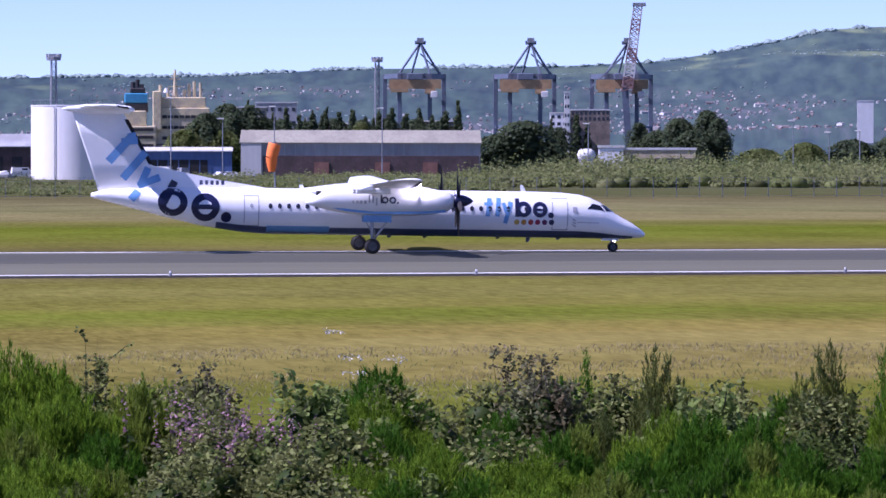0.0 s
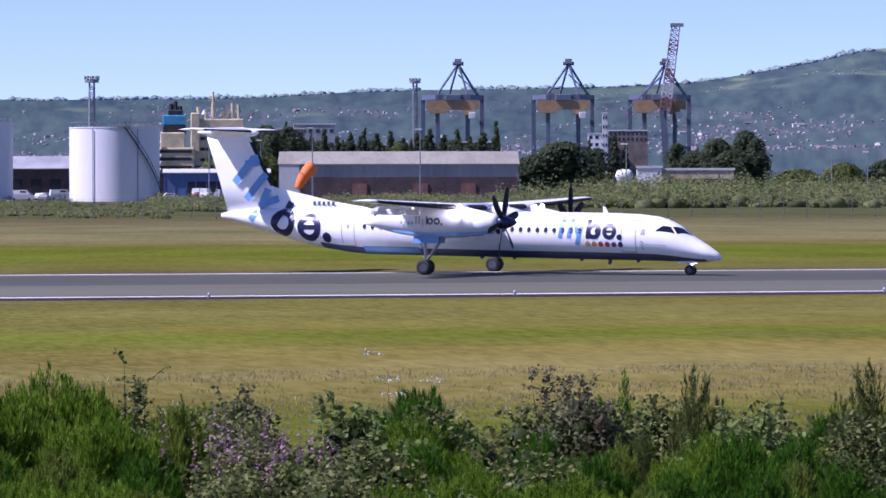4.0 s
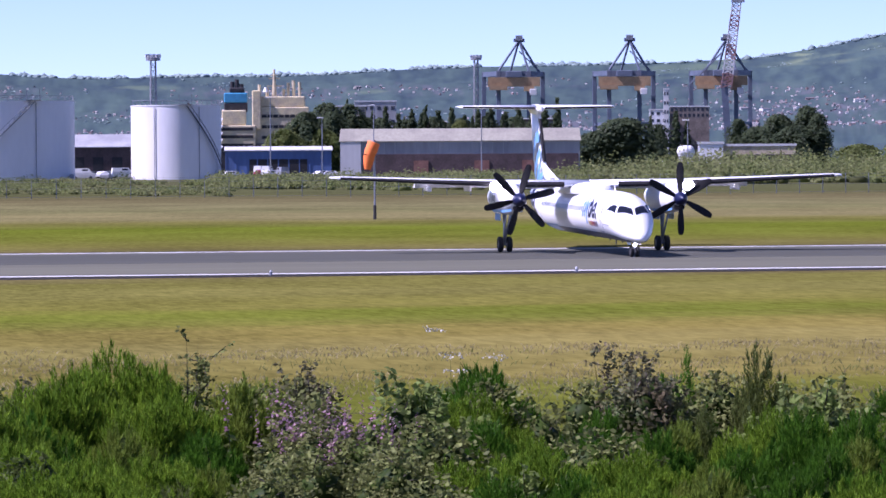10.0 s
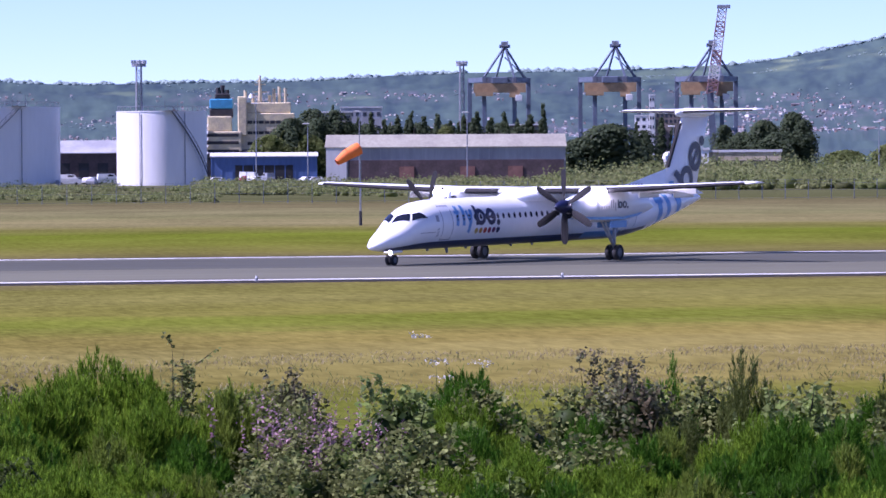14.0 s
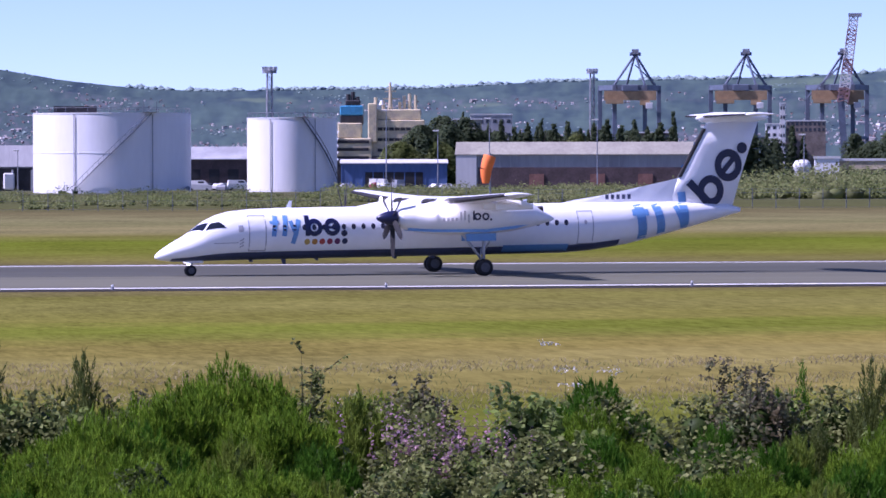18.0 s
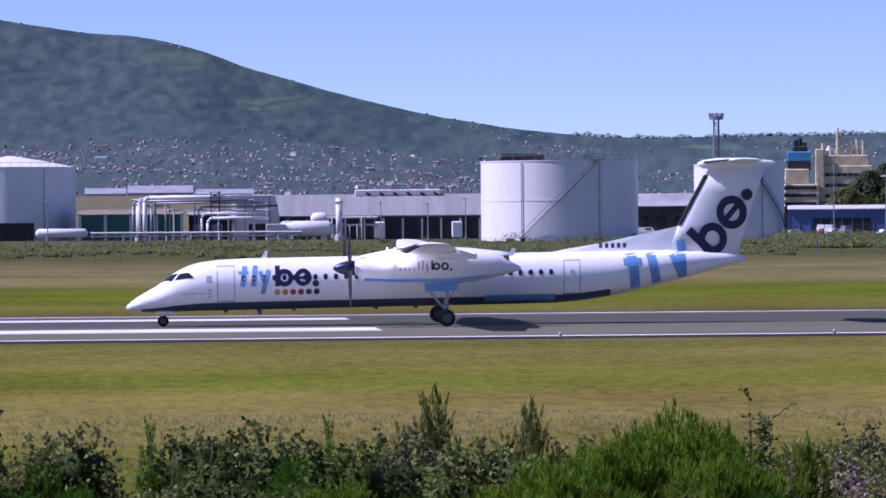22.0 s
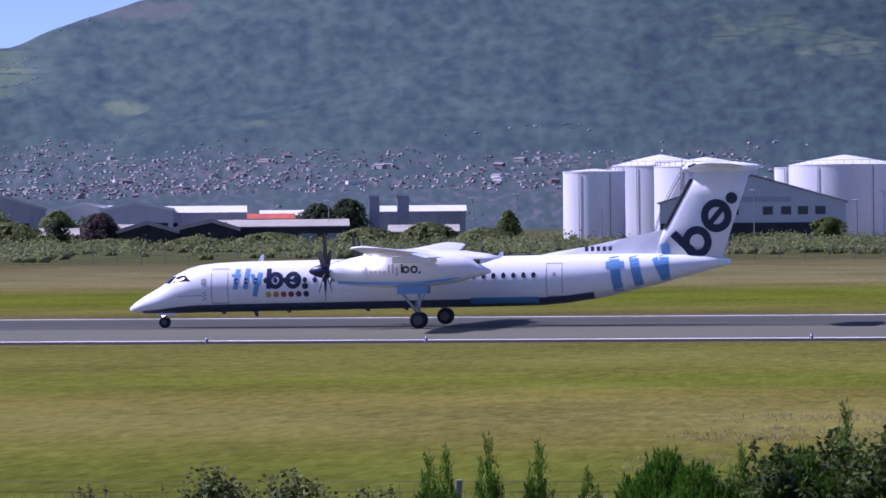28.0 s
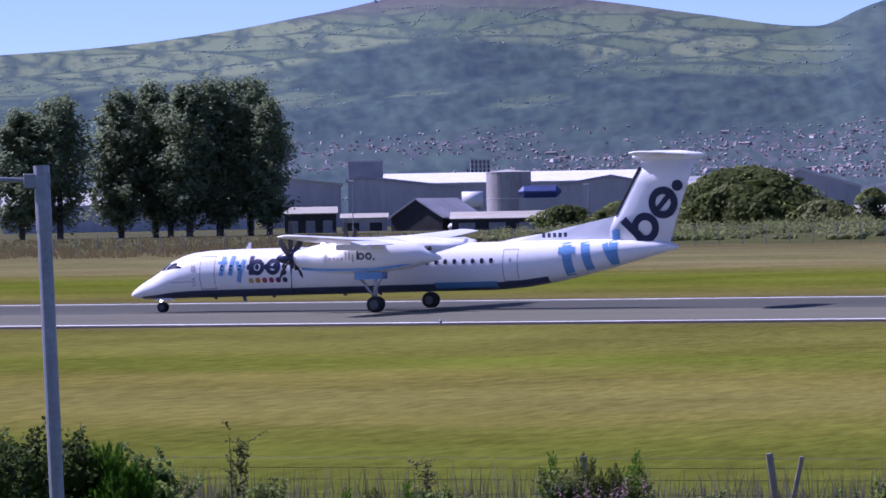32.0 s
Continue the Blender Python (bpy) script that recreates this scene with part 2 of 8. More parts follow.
def part(name, bm, material, parent=None, label="", at=None):
    """Links a bmesh as one mesh object, under a thing where one is given."""
    ob = new(name, mesh_of(name, bm, material))
    if parent:
        ob.parent = parent
    if at:
        ob.matrix_basis = at
    if label:
        ob["label"] = label
    return ob


def shared(name, me, parent, at):
    ob = new(name, me)
    ob.parent = parent
    ob.matrix_basis = at
    return ob


def thing(name, x, y, z=0.0, turn=0.0, label="", category="", group="", kind=""):
    ob = new(name)
    ob.matrix_basis = pose(x, y, z, 0, 0, turn)
    return tagged(ob, label, category, group, kind)


def box(bm, x0, y0, z0, x1, y1, z1, bev=0.0):
    g = bmesh.ops.create_cube(bm, size=1.0, matrix=Matrix.LocRotScale(((x0 + x1) / 2, (y0 + y1) / 2, (z0 + z1) / 2), None, (x1 - x0, y1 - y0, z1 - z0)))
    if bev:
        edges = list({e for v in g["verts"] for e in v.link_edges})
        bmesh.ops.bevel(bm, geom=edges, offset=bev, segments=1, affect="EDGES")
    return bm


def rod(bm, a, b, r, r2=None, sides=8):
    a, b = Vector(a), Vector(b)
    d = b - a
    q = d.to_track_quat("Z", "Y").to_matrix().to_4x4()
    bmesh.ops.create_cone(bm, cap_ends=True, segments=sides, radius1=r, radius2=r if r2 is None else r2, depth=d.length, matrix=Matrix.Translation((a + b) / 2) @ q)
    return bm


def beam(bm, a, b, w, h=None):
    """A square bar from a to b."""
    a, b = Vector(a), Vector(b)
    d = b - a
    q = d.to_track_quat("Z", "Y").to_matrix().to_4x4()
    bmesh.ops.create_cube(bm, size=1.0, matrix=Matrix.Translation((a + b) / 2) @ q @ Matrix.Diagonal((w, h or w, d.length, 1)))
    return bm


def smooth(ob):
    for p in ob.data.polygons:
        p.use_smooth = True
    return ob


def B():
    return bmesh.new()


def loft(bm, rings, close=True, caps=True):
    """Skins a list of rings (each a list of points)."""
    rows = [[bm.verts.new(p) for p in r] for r in rings]
    n = len(rows[0])
    for a, b in zip(rows, rows[1:]):
        for i in range(n if close else n - 1):
            j = (i + 1) % n
            bm.faces.new((a[i], a[j], b[j], b[i]))
    if caps and close:
        bm.faces.new(rows[0][::-1])
        bm.faces.new(rows[-1])
    bmesh.ops.recalc_face_normals(bm, faces=bm.faces)
    return bm


def spot(bearing, far):
    """The place at a bearing (degrees to the right of the line across the runway) and a distance from the eye."""
    return far * math.sin(radians(bearing)), far * math.cos(radians(bearing))


def rise(el, far):
    """The height that shows at an elevation (degrees) at that distance."""
    return EYE[2] + far * math.tan(radians(el))


def soup(name, verts, faces, material, label, category, kind="stuff", group=""):
    me = bpy.data.meshes.new(name)
    me.from_pydata(verts, [], faces)
    for m in (material if isinstance(material, (list, tuple)) else [material]):
        me.materials.append(m)
    return tagged(new(name, me), label, category, group, kind)


# ---- ground, runway, hills ----
RUN_NEAR, RUN_FAR = 190.6, 234.1


def bank(x, y):
    """Height of the ground: a bank behind the meadow on which the camera stands, flat from there on."""
    k = min(1.0, max(0.0, (72 - y) / 28))
    q = min(1.0, max(0.0, (44 - y) / 32))
    return 0.85 * k * k * (3 - 2 * k) + 2.9 * q * q * (3 - 2 * q)


def build_ground():
    bm = B()
    ys = [-60, -20, 0, 10, 20, 30, 36, 42, 48, 54, 60, 66, 72, 78, 84, 90, 110, 150, 190, 240, 400, 800, 1300, 1900, 3000, 4900]
    xs = [-4900, -3000, -1500, -800, -400, -200, -100, -60] + [-40 + 4 * i for i in range(21)] + [60, 100, 200, 400, 800, 1500, 3000, 4900]
    rows = [[bm.verts.new((x, y, bank(x, y) + (0.10 * noise.noise((x * 0.2, y * 0.2, 0)) if 10 < y < 90 else 0))) for x in xs] for y in ys]
    for a, b in zip(rows, rows[1:]):
        for i in range(len(xs) - 1):
            bm.faces.new((a[i], a[i + 1], b[i + 1], b[i]))
    return tagged(part("ground", bm, M_ground), "mown and long dry grass in bands along the runway", "ground", kind="structure")


build_ground()


def strip(name, x0, x1, y0, y1, z0, z1, material, label, parent=None, category="road"):
    bm = box(B(), x0, y0, z0, x1, y1, z1)
    ob = part(name, bm, material, parent)
    if parent is None:
        tagged(ob, label, category, kind="structure")
    elif label:
        ob["label"] = label
    return ob


runway = strip("runway", -1800, 1800, RUN_NEAR - 1.2, RUN_FAR + 1.0, -0.2, 0.03, M_asphalt, "worn grey asphalt runway with white edge lines")
strip("tyre_marks", -1700, 1700, 211.0, 231.0, 0.02, 0.033, M_rubber, "dark rubber-stained middle of the runway", runway)
strip("shoulder", -1800, 1800, RUN_NEAR - 3.6, RUN_NEAR - 1.2, -0.2, 0.012, M_shoulder, "dark asphalt shoulder", runway)
strip("shoulder", -1800, 1800, RUN_FAR + 1.0, RUN_FAR + 2.6, -0.2, 0.012, M_shoulder, "dark asphalt shoulder", runway)
strip("edge_line", -1700, 1700, RUN_NEAR - 0.5, RUN_NEAR + 0.6, 0.02, 0.034, M_mark, "white painted edge line", runway)
strip("edge_line", -1700, 1700, RUN_FAR - 0.6, RUN_FAR + 0.4, 0.02, 0.034, M_mark, "white painted edge line", runway)
strip("aiming_mark", -7.6, 14.1, 201.6, 207.6, 0.02, 0.037, M_mark, "broad white landing mark", runway)
strip("aiming_mark", -8.0, 13.9, 223.4, 227.6, 0.02, 0.037, M_mark, "broad white landing mark", runway)

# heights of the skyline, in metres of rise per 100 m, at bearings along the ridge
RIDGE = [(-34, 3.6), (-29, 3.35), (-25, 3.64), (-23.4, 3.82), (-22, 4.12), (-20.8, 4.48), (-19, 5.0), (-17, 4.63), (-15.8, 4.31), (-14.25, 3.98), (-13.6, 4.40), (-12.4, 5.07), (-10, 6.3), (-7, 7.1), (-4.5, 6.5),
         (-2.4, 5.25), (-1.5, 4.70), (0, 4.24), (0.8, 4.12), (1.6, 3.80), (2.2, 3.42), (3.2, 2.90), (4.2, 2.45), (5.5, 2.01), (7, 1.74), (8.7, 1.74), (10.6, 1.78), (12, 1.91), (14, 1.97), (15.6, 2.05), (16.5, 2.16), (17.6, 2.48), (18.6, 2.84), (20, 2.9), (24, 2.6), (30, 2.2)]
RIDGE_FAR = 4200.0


def ridge(b):
    if b <= RIDGE[0][0]:
        return RIDGE[0][1]
    for i in range(len(RIDGE) - 1):
        (b0, h0), (b1, h1) = RIDGE[i], RIDGE[i + 1]
        if b < b1:
            m0 = (h1 - RIDGE[max(0, i - 1)][1]) / (b1 - RIDGE[max(0, i - 1)][0]) if i else 0
            nx = RIDGE[min(len(RIDGE) - 1, i + 2)]
            m1 = (nx[1] - h0) / (nx[0] - b0)
            k, w = (b - b0) / (b1 - b0), b1 - b0
            return (2 * k**3 - 3 * k**2 + 1) * h0 + (k**3 - 2 * k**2 + k) * w * m0 + (-2 * k**3 + 3 * k**2) * h1 + (k**3 - k**2) * w * m1
    return RIDGE[-1][1]


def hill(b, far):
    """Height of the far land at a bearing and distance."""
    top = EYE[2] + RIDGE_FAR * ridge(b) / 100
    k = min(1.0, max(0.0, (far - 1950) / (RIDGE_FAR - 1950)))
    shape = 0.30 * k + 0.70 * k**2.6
    x, y = spot(b, far)
    rough = noise.fractal((x / 420, y / 420, 3.1), 1.0, 2.0, 4) * 16 * k * (1 - k) * 2.2
    if far > RIDGE_FAR:
        return top - (far - RIDGE_FAR) * 0.25
    # the canopy of the woods: soft mounds, lower among the houses, none on the fields
    canopy = 1 - farmed(b, far) if k > 0.5 else 1.0
    canopy *= 0.35 if far < 3050 else 0.35 + 0.65 * min(1.0, (far - 3050) / 300)
    mound = 0.4 * (5.0 * abs(noise.noise((x / 22, y / 60, 8.2))) + 2.4 * abs(noise.noise((x / 13, y / 40, 4.1))) + 4.0 * noise.noise((x / 60, y / 120, 1.9)))
    return top * shape + rough * min(1, top / 120) + mound * canopy * (0.4 if far > RIDGE_FAR - 30 else 1.0)


# open rough grass among the woods: bearing, elevation, half breadth, half height, in degrees
OPEN = ((-4.3, 2.45, 0.75, 0.26), (-3.2, 2.2, 0.6, 0.22), (-12.4, 2.75, 0.8, 0.12), (-10.9, 1.27, 0.35, 0.06), (-12.7, 1.6, 0.3, 0.07), (-2.1, 1.2, 0.5, 0.06), (1.3, 2.05, 0.8, 0.10), (2.6, 1.5, 0.5, 0.07),
        (-20.9, 1.5, 0.6, 0.12), (-18.2, 1.38, 0.7, 0.09), (-16.8, 1.8, 0.6, 0.14), (-19.5, 1.55, 0.4, 0.06), (-15.2, 2.3, 0.8, 0.10), (15.3, 1.1, 0.4, 0.05), (8.2, 0.85, 0.4, 0.03), (11.2, 0.8, 0.4, 0.03))


def grade(b, far):
    """The elevation, in degrees, at which the smooth slope shows."""
    k = min(1.0, max(0.0, (far - 1950) / (RIDGE_FAR - 1950)))
    return math.degrees(math.atan(RIDGE_FAR * ridge(b) / 100 * (0.30 * k + 0.70 * k**2.6) / far))


def farmed(b, far):
    """1 on the open fields high on the outer hills and in clearings, 0 in the woods."""
    x, y = spot(b, far)
    k = (far - 1950) / (RIDGE_FAR - 1950)
    if k < 0.3:
        return 0.0
    el = grade(b, far)
    clear = 0.0
    for ob, oe, rb, re in OPEN:
        d = ((b - ob) / rb) ** 2 + ((el - oe) / re) ** 2
        if d < 3.2:
            clear = max(clear, 0.62 * max(0.0, min(1.0, (1.2 - d + 1.3 * noise.noise((x / 30, y / 90, 4.4)) + 0.6 * noise.noise((x / 9, y / 30, 2.4))) / 0.9)))
    side = max(0.0, max(min(1.0, (-13.4 - b) / 1.2), min(1.0, (b - 14.2) / 1.6)))
    low = 0.80 + 0.09 * noise.noise((x / 150, y / 260, 6.6)) + (0.0 if b < 0 else 0.09 + 0.05 * noise.noise((x / 60, y / 130, 1.6)))
    f = max(0.0, min(1.0, (k - low) / 0.03))
    if b > 0:
        f *= max(0.0, min(1.0, 0.45 + 2.2 * noise.noise((x / 48, y / 110, 3.6)) + 0.9 * noise.noise((x / 16, y / 60, 5.6)) + 2.4 * (k - 0.93)))
    return max(clear, side * f)


def between(table, b):
    for (b0, v0), (b1, v1) in zip(table, table[1:]):
        if b <= b1:
            return v0 + (v1 - v0) * max(0.0, (b - b0) / (b1 - b0))
    return table[-1][1]


# how high the houses climb, in degrees, and how close they stand, along the slope
CLIMB = ((-28, 0.92), (-14, 1.05), (-6, 1.08), (-3, 0.98), (0, 1.12), (3, 1.0), (6, 0.92), (9, 1.10), (13, 1.08), (16, 0.92), (21, 0.90))
CLOSE = ((-28, 0.10), (-17, 0.20), (-14, 0.45), (-12, 0.70), (-6, 0.70), (-4, 0.20), (-1, 0.25), (1, 0.50), (5, 0.48), (7, 0.12), (14, 0.08), (17, 0.20), (21, 0.16))


def city_density(b, far):
    x, y = spot(b, far)
    k = noise.noise((x / 130, y / 260, 7.7)) + 0.5 * noise.noise((x / 40, y / 90, 2.7))
    return (between(CLOSE, b) + 0.6 * k) * max(0.0, min(1.0, (between(CLIMB, b) + 0.22 * noise.noise((x / 70, y / 200, 5.5)) - grade(b, far)) / 0.25))


def hill_material():
    m = bpy.data.materials.new("hazed_wooded_hillside")
    m.use_nodes = True
    n, l = m.node_tree.nodes, m.node_tree.links
    b = n["Principled BSDF"]
    b.inputs["Roughness"].default_value = 0.95
    b.inputs["Specular IOR Level"].default_value = 0.05
    geo = n.new("ShaderNodeNewGeometry")
    sep = n.new("ShaderNodeSeparateXYZ")
    l.new(geo.outputs["Position"], sep.inputs[0])

    lay = n.new("ShaderNodeAttribute")
    lay.attribute_name = "lay"

    def clumps(scale, detail, rough=0.55):
        t = n.new("ShaderNodeTexNoise")
        t.inputs["Scale"].default_value = scale
        t.inputs["Detail"].default_value = detail
        t.inputs["Roughness"].default_value = rough
        l.new(lay.outputs["Vector"], t.inputs[0])
        return t.outputs[0]

    def rng(src, a, c, lo=0.0, hi=1.0):
        r = n.new("ShaderNodeMapRange")
        for i, v in enumerate((a, c, lo, hi)):
            r.inputs[1 + i].default_value = v
        l.new(src, r.inputs[0])
        return r.outputs[0]

    def blend(f, a, c):
        x = n.new("ShaderNodeMix")
        x.data_type = "RGBA"
        l.new(f, x.inputs[0])
        for k, v in ((6, a), (7, c)):
            if isinstance(v, tuple):
                x.inputs[k].default_value = (*v, 1)
            else:
                l.new(v, x.inputs[k])
        return x.outputs[2]

    # soft clumps of crowns, light tops and shaded gaps painted in, and broad stands of differing trees
    both = n.new("ShaderNodeMath")
    both.operation = "MULTIPLY_ADD"
    both.inputs[1].default_value = 1.1
    top = rng(clumps(0.075, 2.4, 0.5), 0.32, 0.68, 0.36, 0.64)
    l.new(top, both.inputs[0])
    l.new(rng(clumps(0.022, 3, 0.5), 0.0, 1.0, 0.20, 0.70), both.inputs[2])
    # distance haze is put into these colours as blue
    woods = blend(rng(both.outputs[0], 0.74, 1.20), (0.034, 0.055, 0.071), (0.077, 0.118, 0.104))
    mp = n.new("ShaderNodeMapping")
    mp.inputs["Scale"].default_value = (0.013, 0.048, 0.0)
    l.new(lay.outputs["Vector"], mp.inputs[0])
    wander = n.new("ShaderNodeTexNoise")
    wander.inputs["Scale"].default_value = 0.6
    l.new(mp.outputs[0], wander.inputs[0])
    bentway = n.new("ShaderNodeVectorMath")
    bentway.operation = "MULTIPLY_ADD"
    bentway.inputs[1].default_value = (0.9, 0.9, 0.0)
    l.new(wander.outputs["Color"], bentway.inputs[0])
    l.new(mp.outputs[0], bentway.inputs[2])
    fields, edges = n.new("ShaderNodeTexVoronoi"), n.new("ShaderNodeTexVoronoi")
    edges.feature = "DISTANCE_TO_EDGE"
    for v in (fields, edges):
        v.inputs["Scale"].default_value = 1.0
        l.new(bentway.outputs[0], v.inputs["Vector"])
    tint = rng(fields.outputs["Color"], 0.2, 0.8)
    # field and hedge greens paled with the same haze
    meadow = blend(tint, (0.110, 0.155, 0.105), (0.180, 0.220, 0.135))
    uneven = n.new("ShaderNodeMath")
    uneven.operation = "MULTIPLY_ADD"
    uneven.inputs[1].default_value = -0.12
    l.new(clumps(0.07, 2, 0.5), uneven.inputs[0])
    l.new(edges.outputs["Distance"], uneven.inputs[2])
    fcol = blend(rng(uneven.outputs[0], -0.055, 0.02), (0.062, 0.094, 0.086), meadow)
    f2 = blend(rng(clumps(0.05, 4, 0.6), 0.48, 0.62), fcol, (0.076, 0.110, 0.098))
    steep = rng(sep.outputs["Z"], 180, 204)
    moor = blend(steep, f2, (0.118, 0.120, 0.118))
    att = n.new("ShaderNodeAttribute")
    att.attribute_name = "farmed"
    streets = n.new("ShaderNodeAttribute")
    streets.attribute_name = "built"
    gardens = blend(rng(clumps(0.12, 3, 0.6), 0.48, 0.66), (0.064, 0.094, 0.092), (0.130, 0.126, 0.145))
    col = blend(att.outputs["Fac"], blend(streets.outputs["Fac"], woods, gardens), moor)
    l.new(col, b.inputs["Base Color"])
    bp = n.new("ShaderNodeBump")
    bp.inputs["Strength"].default_value = 0.3
    bp.inputs["Distance"].default_value = 5
    l.new(clumps(0.075, 1.5, 0.5), bp.inputs["Height"])
    l.new(bp.outputs[0], b.inputs["Normal"])
    return m


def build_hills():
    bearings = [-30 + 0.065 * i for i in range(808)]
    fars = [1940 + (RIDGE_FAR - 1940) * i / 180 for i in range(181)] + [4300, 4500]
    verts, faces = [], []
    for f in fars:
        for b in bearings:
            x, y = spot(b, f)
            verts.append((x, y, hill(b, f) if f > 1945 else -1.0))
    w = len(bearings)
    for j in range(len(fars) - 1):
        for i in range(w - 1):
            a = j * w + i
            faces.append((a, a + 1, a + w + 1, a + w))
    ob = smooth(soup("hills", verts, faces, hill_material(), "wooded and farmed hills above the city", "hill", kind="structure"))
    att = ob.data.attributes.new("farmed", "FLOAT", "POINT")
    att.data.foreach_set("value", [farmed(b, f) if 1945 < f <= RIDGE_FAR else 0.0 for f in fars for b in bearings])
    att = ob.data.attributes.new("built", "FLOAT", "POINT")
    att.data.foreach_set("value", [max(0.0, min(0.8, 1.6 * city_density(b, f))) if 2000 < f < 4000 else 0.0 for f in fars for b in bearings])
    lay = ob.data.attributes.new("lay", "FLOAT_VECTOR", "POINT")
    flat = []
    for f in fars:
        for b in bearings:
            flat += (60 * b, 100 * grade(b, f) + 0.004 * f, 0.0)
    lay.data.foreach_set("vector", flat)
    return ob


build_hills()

# ---- the airliner: nose along +x, ground under the main wheels at the origin ----
M_planewhite = mat("gloss_white_aircraft_paint", (0.93, 0.93, 0.93), 0.3, vary=0.02, size=2.5, col2=(0.90, 0.90, 0.90))
M_navy = mat("navy_paint", (0.012, 0.016, 0.062), 0.35, vary=0.08, size=1)
M_paleblue = mat("pale_blue_paint", (0.17, 0.36, 0.66), 0.35, vary=0.05, size=1)
M_stripe = mat("slate_blue_belly_paint", (0.085, 0.100, 0.180), 0.4, vary=0.10, size=1.5)
M_black = mat("black_rubber", (0.010, 0.009, 0.011), 0.8, vary=0.2, size=0.3)
M_glass = mat("dark_cabin_glass", (0.015, 0.018, 0.03), 0.12, vary=0.05, size=1)
M_cabin = mat("cabin_pane", (0.05, 0.05, 0.075), 0.2, vary=0.3, size=1)
M_strut = mat("painted_strut", (0.50, 0.51, 0.54), 0.4, 0.2, vary=0.08, size=0.3)
M_seam = mat("panel_seam", (0.42, 0.42, 0.46), 0.5, vary=0.05, size=1)
M_tyre = mat("tyre", (0.022, 0.021, 0.022), 0.8, vary=0.15, size=0.2)
M_rim = mat("wheel_rim", (0.10, 0.10, 0.11), 0.4, 0.4, vary=0.1, size=0.2)
M_lit = bpy.data.materials.new("taxi_lamp")
M_lit.use_nodes = True
M_lit.node_tree.nodes["Principled BSDF"].inputs["Emission Color"].default_value = (1, 0.93, 0.85, 1)
M_lit.node_tree.nodes["Principled BSDF"].inputs["Emission Strength"].default_value = 30
DOTS = [mat("dot_paint", c, 0.4, vary=0.05, size=1) for c in ((0.55, 0.38, 0.10), (0.50, 0.24, 0.05), (0.45, 0.06, 0.05), (0.30, 0.03, 0.08), (0.14, 0.03, 0.12), (0.02, 0.03, 0.10))]

# stations along the body: x, underside, top, half width
BODY = [(-15.3, 2.87, 3.10, 0.10), (-14.5, 2.66, 3.30, 0.34), (-13, 2.28, 3.42, 0.64), (-12, 2.02, 3.46, 0.82), (-11, 1.78, 3.48, 0.98), (-9, 1.33, 3.50, 1.20), (-7, 1.06, 3.50, 1.32), (-5.5, 0.96, 3.5, 1.345), (9.5, 0.94, 3.5, 1.345), (11, 0.94, 3.46, 1.33), (12, 0.94, 3.36, 1.29), (12.6, 0.93, 3.20, 1.24),
        (13.2, 0.93, 2.93, 1.15), (13.6, 0.92, 2.66, 1.06), (14.0, 0.92, 2.36, 0.95), (14.4, 0.92, 2.12, 0.82), (15.0, 0.94, 1.80, 0.62), (15.5, 0.99, 1.47, 0.36), (15.75, 1.08, 1.24, 0.08)]


def body(x):
    for a, b in zip(BODY, BODY[1:]):
        if x <= b[0]:
            k = max(0.0, (x - a[0]) / (b[0] - a[0]))
            lo, hi, w = (a[i] + (b[i] - a[i]) * k for i in (1, 2, 3))
            return (lo + hi) / 2, (hi - lo) / 2, w
    return 1.16, 0.08, 0.08


def skin(x, phi, off=0.0):
    """A point of the body: phi 0 at the port side, 90 on top."""
    zc, hz, hw = body(x)
    c, s = math.cos(radians(phi)), math.sin(radians(phi))
    return Vector((x, (hw + off) * c, zc + (hz + off) * s))


def flank(side, x, z, off):
    """A point of the body's side at a height; side 1 is port."""
    zc, hz, hw = body(x)
    q = max(-0.97, min(0.97, (z - zc) / hz))
    return Vector((x, side * (hw * math.sqrt(1 - q * q) + off), z))


def patch(fn, u0, u1, v0, v1, nu, nv, bm=None):
    bm = bm or B()
    g = [[bm.verts.new(fn(u0 + (u1 - u0) * i / nu, v0 + (v1 - v0) * j / nv)) for j in range(nv + 1)] for i in range(nu + 1)]
    for i in range(nu):
        for j in range(nv):
            bm.faces.new((g[i][j], g[i + 1][j], g[i + 1][j + 1], g[i][j + 1]))
    return bm


def ring_on(fn, u, v, r_out, r_in, squash=1.0, start=0, sweep=360, steps=28):
    bm = B()
    rows = []
    for i in range(steps + 1):
        a = radians(start + sweep * i / steps)
        rows.append([bm.verts.new(fn(u + r * math.cos(a) * squash, v + r * math.sin(a))) for r in ((r_in, (r_in + r_out) / 2, r_out) if r_in > 0 else (0.001, r_out / 2, r_out))])
    for a, b in zip(rows, rows[1:]):
        for j in range(2):
            bm.faces.new((a[j], a[j + 1], b[j + 1], b[j]))
    return bm


def bar_on(fn, u0, v0, u1, v1, w, nu=8):
    """A bar from one place to another, w broad, drawn over a surface."""
    d = Vector((u1 - u0, v1 - v0))
    nrm = Vector((-d.y, d.x)).normalized() * w / 2
    return patch(lambda s, q: fn(u0 + d.x * s + nrm.x * q, v0 + d.y * s + nrm.y * q), 0, 1, -1, 1, nu, 3)


